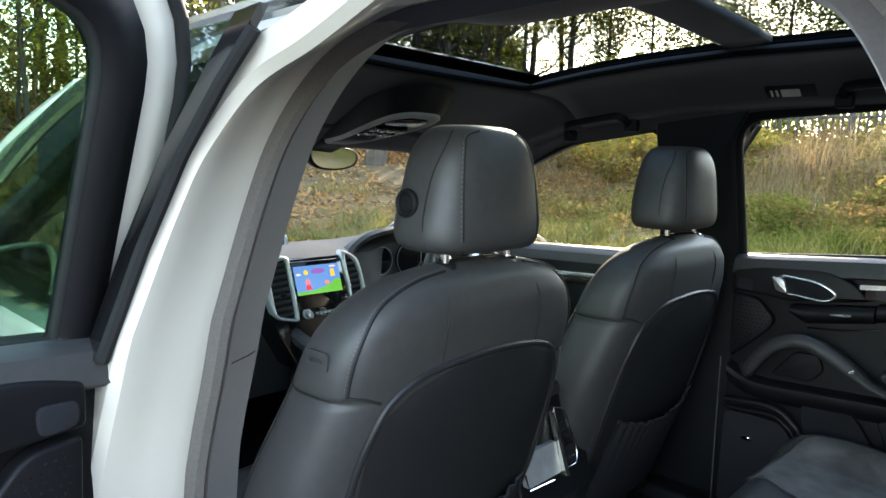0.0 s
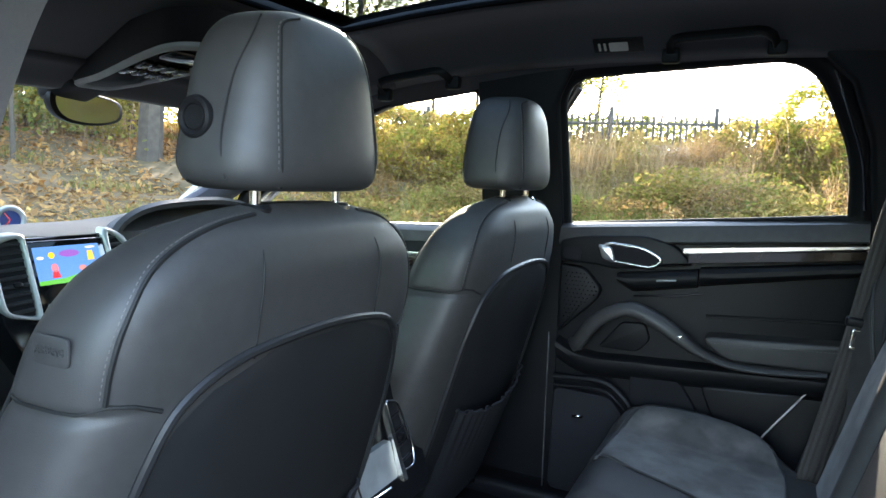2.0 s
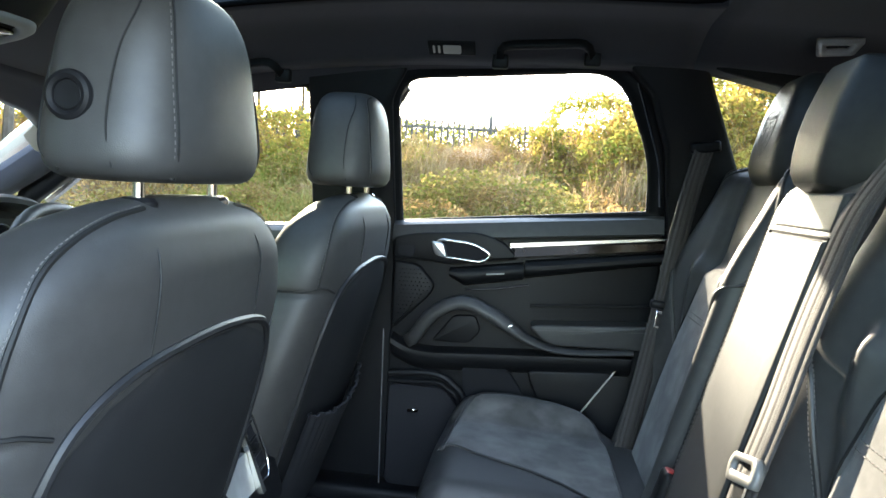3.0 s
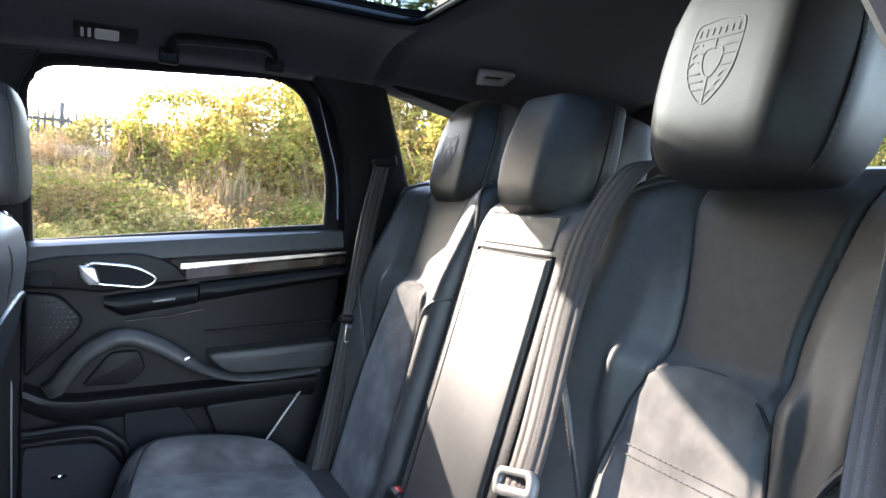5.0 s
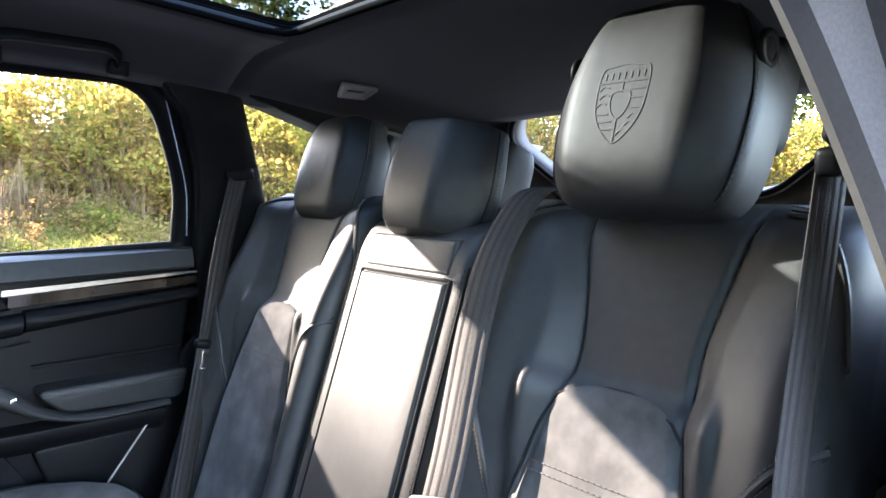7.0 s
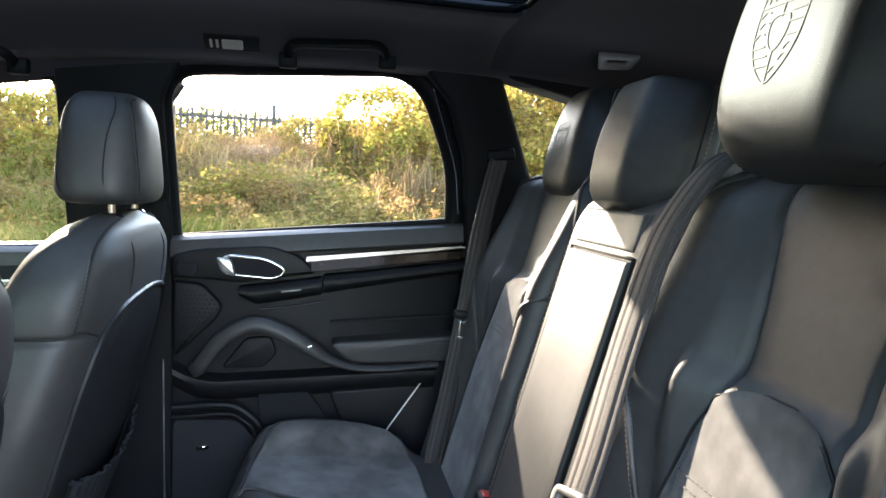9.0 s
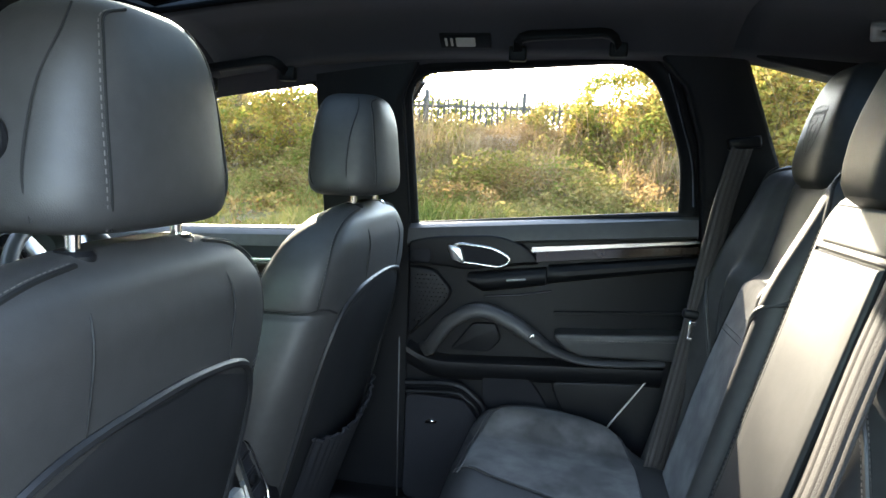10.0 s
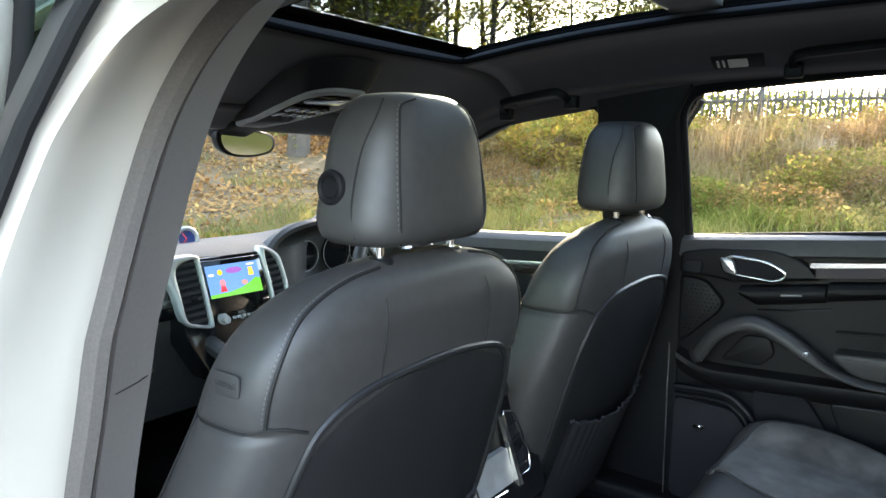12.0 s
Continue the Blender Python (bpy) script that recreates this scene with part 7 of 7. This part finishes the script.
thicket("wood_foliage", "dense dull green foliage of the wood", 50, 112, 12, 18, 0.3, 9.0, 90000, 0.06, 801, 0.0)
thicket("wood_foliage", "thinning yellow-green tree tops ahead", 37, 60, 14, 20, 2.0, 12.5, 120000, 0.07, 802, -0.02)
thicket("wood_foliage", "dark green hedge beside the lay-by", 104, 122, 10, 14, 0.2, 9.0, 45000, 0.08, 803, 0.0)
thicket("wood_foliage", "sparse autumn tree tops beyond the fence", 10, 31, 19, 24, 2.6, 8.0, 26000, 0.07, 805, 0.06)
thicket("wood_foliage", "brown and green scrub along the back of the fence", -38, 33, 17.6, 19.5, 0.0, 1.5, 60000, 0.060, 806, -0.35)
thicket("wood_foliage", "tall yellowing hedge behind the bramble bushes", -80, -14, 14.5, 17.0, 0.5, 5.0, 110000, 0.070, 807, -0.16)
# fallen leaves on the slope ahead
P = scatter(75000, -18, -2, -3, 15, lambda x, y: (-x - 6) * 0.9 + 0.25 * y > -0.5 and rs.rand() < 0.7 + clump(x, y, 0.7, 2))
tagged(cards("leaf_litter", [(p[0], p[1], p[2] + 0.02) for p in P], 0.065, LITTER, up=4.0, seed=9), "brown and orange fallen leaves on the slope", "fallen leaves", kind="stuff")
P = scatter(7000, -16, -3, -3, 13, lambda x, y: (-x - 6) * 0.9 + 0.25 * y > 0.3 and clump(x, y, 0.9, 5) > 0.28)
tagged(blades("slope_grass", P, rs.uniform(0.05, 0.22, len(P)), GRASS, 0.6, 0.010, 8), "tufts of green grass on the leafy slope", "grass", kind="stuff")


# trees: tapered trunks, limbs, thin twigs and sparse autumn leaves
def tree(x, y, h, seed, r=0.09, leaves=900, spread=1.6, label="slender young autumn tree with sparse leaves"):
    rd = random.Random(seed)
    t = thing("tree", label, "tree", "trees round the lay-by")
    z0 = bank_z(x, y) - 0.1
    bend = Vector((rd.uniform(-0.6, 0.6), rd.uniform(-0.6, 0.6), 0))
    trunk = spline([Vector((x, y, z0)) + Vector((0, 0, h * k)) + bend * (k * k) + Vector((rd.uniform(-0.08, 0.08), rd.uniform(-0.08, 0.08), 0)) for k in (0, 0.25, 0.5, 0.75, 1.0)], 4)
    bms = [tube(trunk, lambda s: r * (1 - 0.88 * s), 7)]
    P = []
    nb = rd.randint(9, 14)
    for i in range(nb):
        k = rd.uniform(0.22, 0.95)
        p = trunk[int(k * (len(trunk) - 1))]
        a = rd.uniform(0, 2 * math.pi)
        L = spread * rd.uniform(0.5, 1.1) * (1.15 - 0.6 * k)
        e = p + Vector((math.cos(a) * L * 0.8, math.sin(a) * L * 0.8, L * rd.uniform(0.5, 1.2)))
        m = p.lerp(e, 0.5) + Vector((0, 0, -0.12 * L))
        br = spline([p, m, e], 4)
        r0 = r * (1 - 0.8 * k) * 0.5
        bms.append(tube(br, lambda s: max(0.006, r0 * (1 - 0.85 * s)), 5))
        for j in range(5):
            q = br[rd.randint(2, len(br) - 1)]
            e2 = q + Vector((rd.gauss(0, 0.4), rd.gauss(0, 0.4), rd.uniform(0.0, 0.7))) * (L * 0.6)
            bms.append(tube([q, q.lerp(e2, 0.5) + Vector((rd.gauss(0, 0.05), rd.gauss(0, 0.05), 0.03)), e2], lambda s: 0.009 * (1 - 0.7 * s), 3))
            for c in range(int(leaves / (nb * 5))):
                f = rd.uniform(0.2, 1.1)
                w = q.lerp(e2, f)
                P.append((w.x + rd.gauss(0, 0.14), w.y + rd.gauss(0, 0.14), w.z + rd.gauss(0, 0.14)))
    part("trunk", join(*bms), BARK, t)
    if P:
        cards("crown", P, 0.06, WOODLEAF, t, seed=seed)
    return t


tr = random.Random(31)
spots = []
for k in range(44):
    a = radians(tr.uniform(36, 108))
    d = tr.uniform(13.5, 21)
    spots.append((-math.sin(a) * d, math.cos(a) * d, tr.uniform(7.5, 12.5)))
for k, (x, y, h) in enumerate(spots):
    tree(x, y, h, 100 + k, tr.uniform(0.05, 0.11), 1800)
tree(-9.8, 8.3, 11, 201, 0.24, 900, 2.2, "tall tree with a thick grey trunk on the slope")
for k in range(10):
    a = radians(tr.uniform(100, 135))
    d = tr.uniform(7.5, 13)
    tree(-math.sin(a) * d, math.cos(a) * d, tr.uniform(6, 9), 300 + k, tr.uniform(0.05, 0.1), 700)
for k, (x, y) in enumerate(((9.0, 13.4), (12.0, 12.6), (15.5, 9.0))):
    tree(x, y, tr.uniform(4.0, 5.5), 400 + k, 0.06, 800, 1.5)
for k in range(34):
    a = radians(tr.uniform(58, 104))
    d = tr.uniform(9.5, 15)
    tree(-math.sin(a) * d, math.cos(a) * d, tr.uniform(6, 10), 600 + k, tr.uniform(0.03, 0.06), 500, 1.0, "thin upright sapling with few leaves")
for k, (a, d, h) in enumerate(((33.5, 19.5, 9.5), (36, 18.0, 11.0), (41, 14.0, 9.0), (46, 15.0, 11.0), (33, 16.5, 11.0), (39, 17.0, 12.0), (44, 13.0, 10.0))):
    tree(-math.sin(radians(a)) * d, math.cos(radians(a)) * d, h, 700 + k, 0.10, 3200, 2.4, "tall spreading autumn tree, thin yellowing leaves")
for k, (a, d) in enumerate(((12, 22), (15.5, 20.5), (19, 22.5), (22.5, 20.5), (26, 22), (29.5, 20.5))):
    tree(-math.sin(radians(a)) * d, math.cos(radians(a)) * d, 7.5 + 0.4 * (k % 3), 740 + k, 0.07, 1500, 2.0, "slender tree beyond the fence with thinning leaves")
# undergrowth behind the near trees and ahead
for k in range(16):
    a = radians(tr.uniform(40, 130))
    d = tr.uniform(15, 19) if a < radians(105) else tr.uniform(12, 15)
    cx, cy = -math.sin(a) * d, math.cos(a) * d
    bush(cx, cy, tr.uniform(1.2, 2.0), tr.uniform(1.2, 2.0), tr.uniform(1.6, 3.0), 6500, "dense green and yellow undergrowth among the trees", 500 + k, 0.055, WOODLEAF)
# far woods
FAR = mat("far_wood", (0.07, 0.075, 0.03), 1.0, second=(0.03, 0.03, 0.02), scale=0.5, amount=0.4)
rings = []
for i in range(73):
    a = i / 72 * 2 * math.pi
    rings.append([Vector((-math.sin(a) * 70, math.cos(a) * 70, z)) for z in (-1, 3.0 + 3.5 * (0.5 + 0.5 * noise.noise(Vector((i * 0.5, 0, 9)))) * (0.35 if 0.92 * 2 * math.pi < a or a < 0.5 else 1.3))])
bm = bmesh.new()
vs = [[bm.verts.new(p) for p in r] for r in rings]
for a, b in zip(vs, vs[1:]):
    bm.faces.new((a[0], b[0], b[1], a[1]))
tagged(part("backdrop", bm, FAR), "dark line of distant woods", "backdrop", kind="structure")
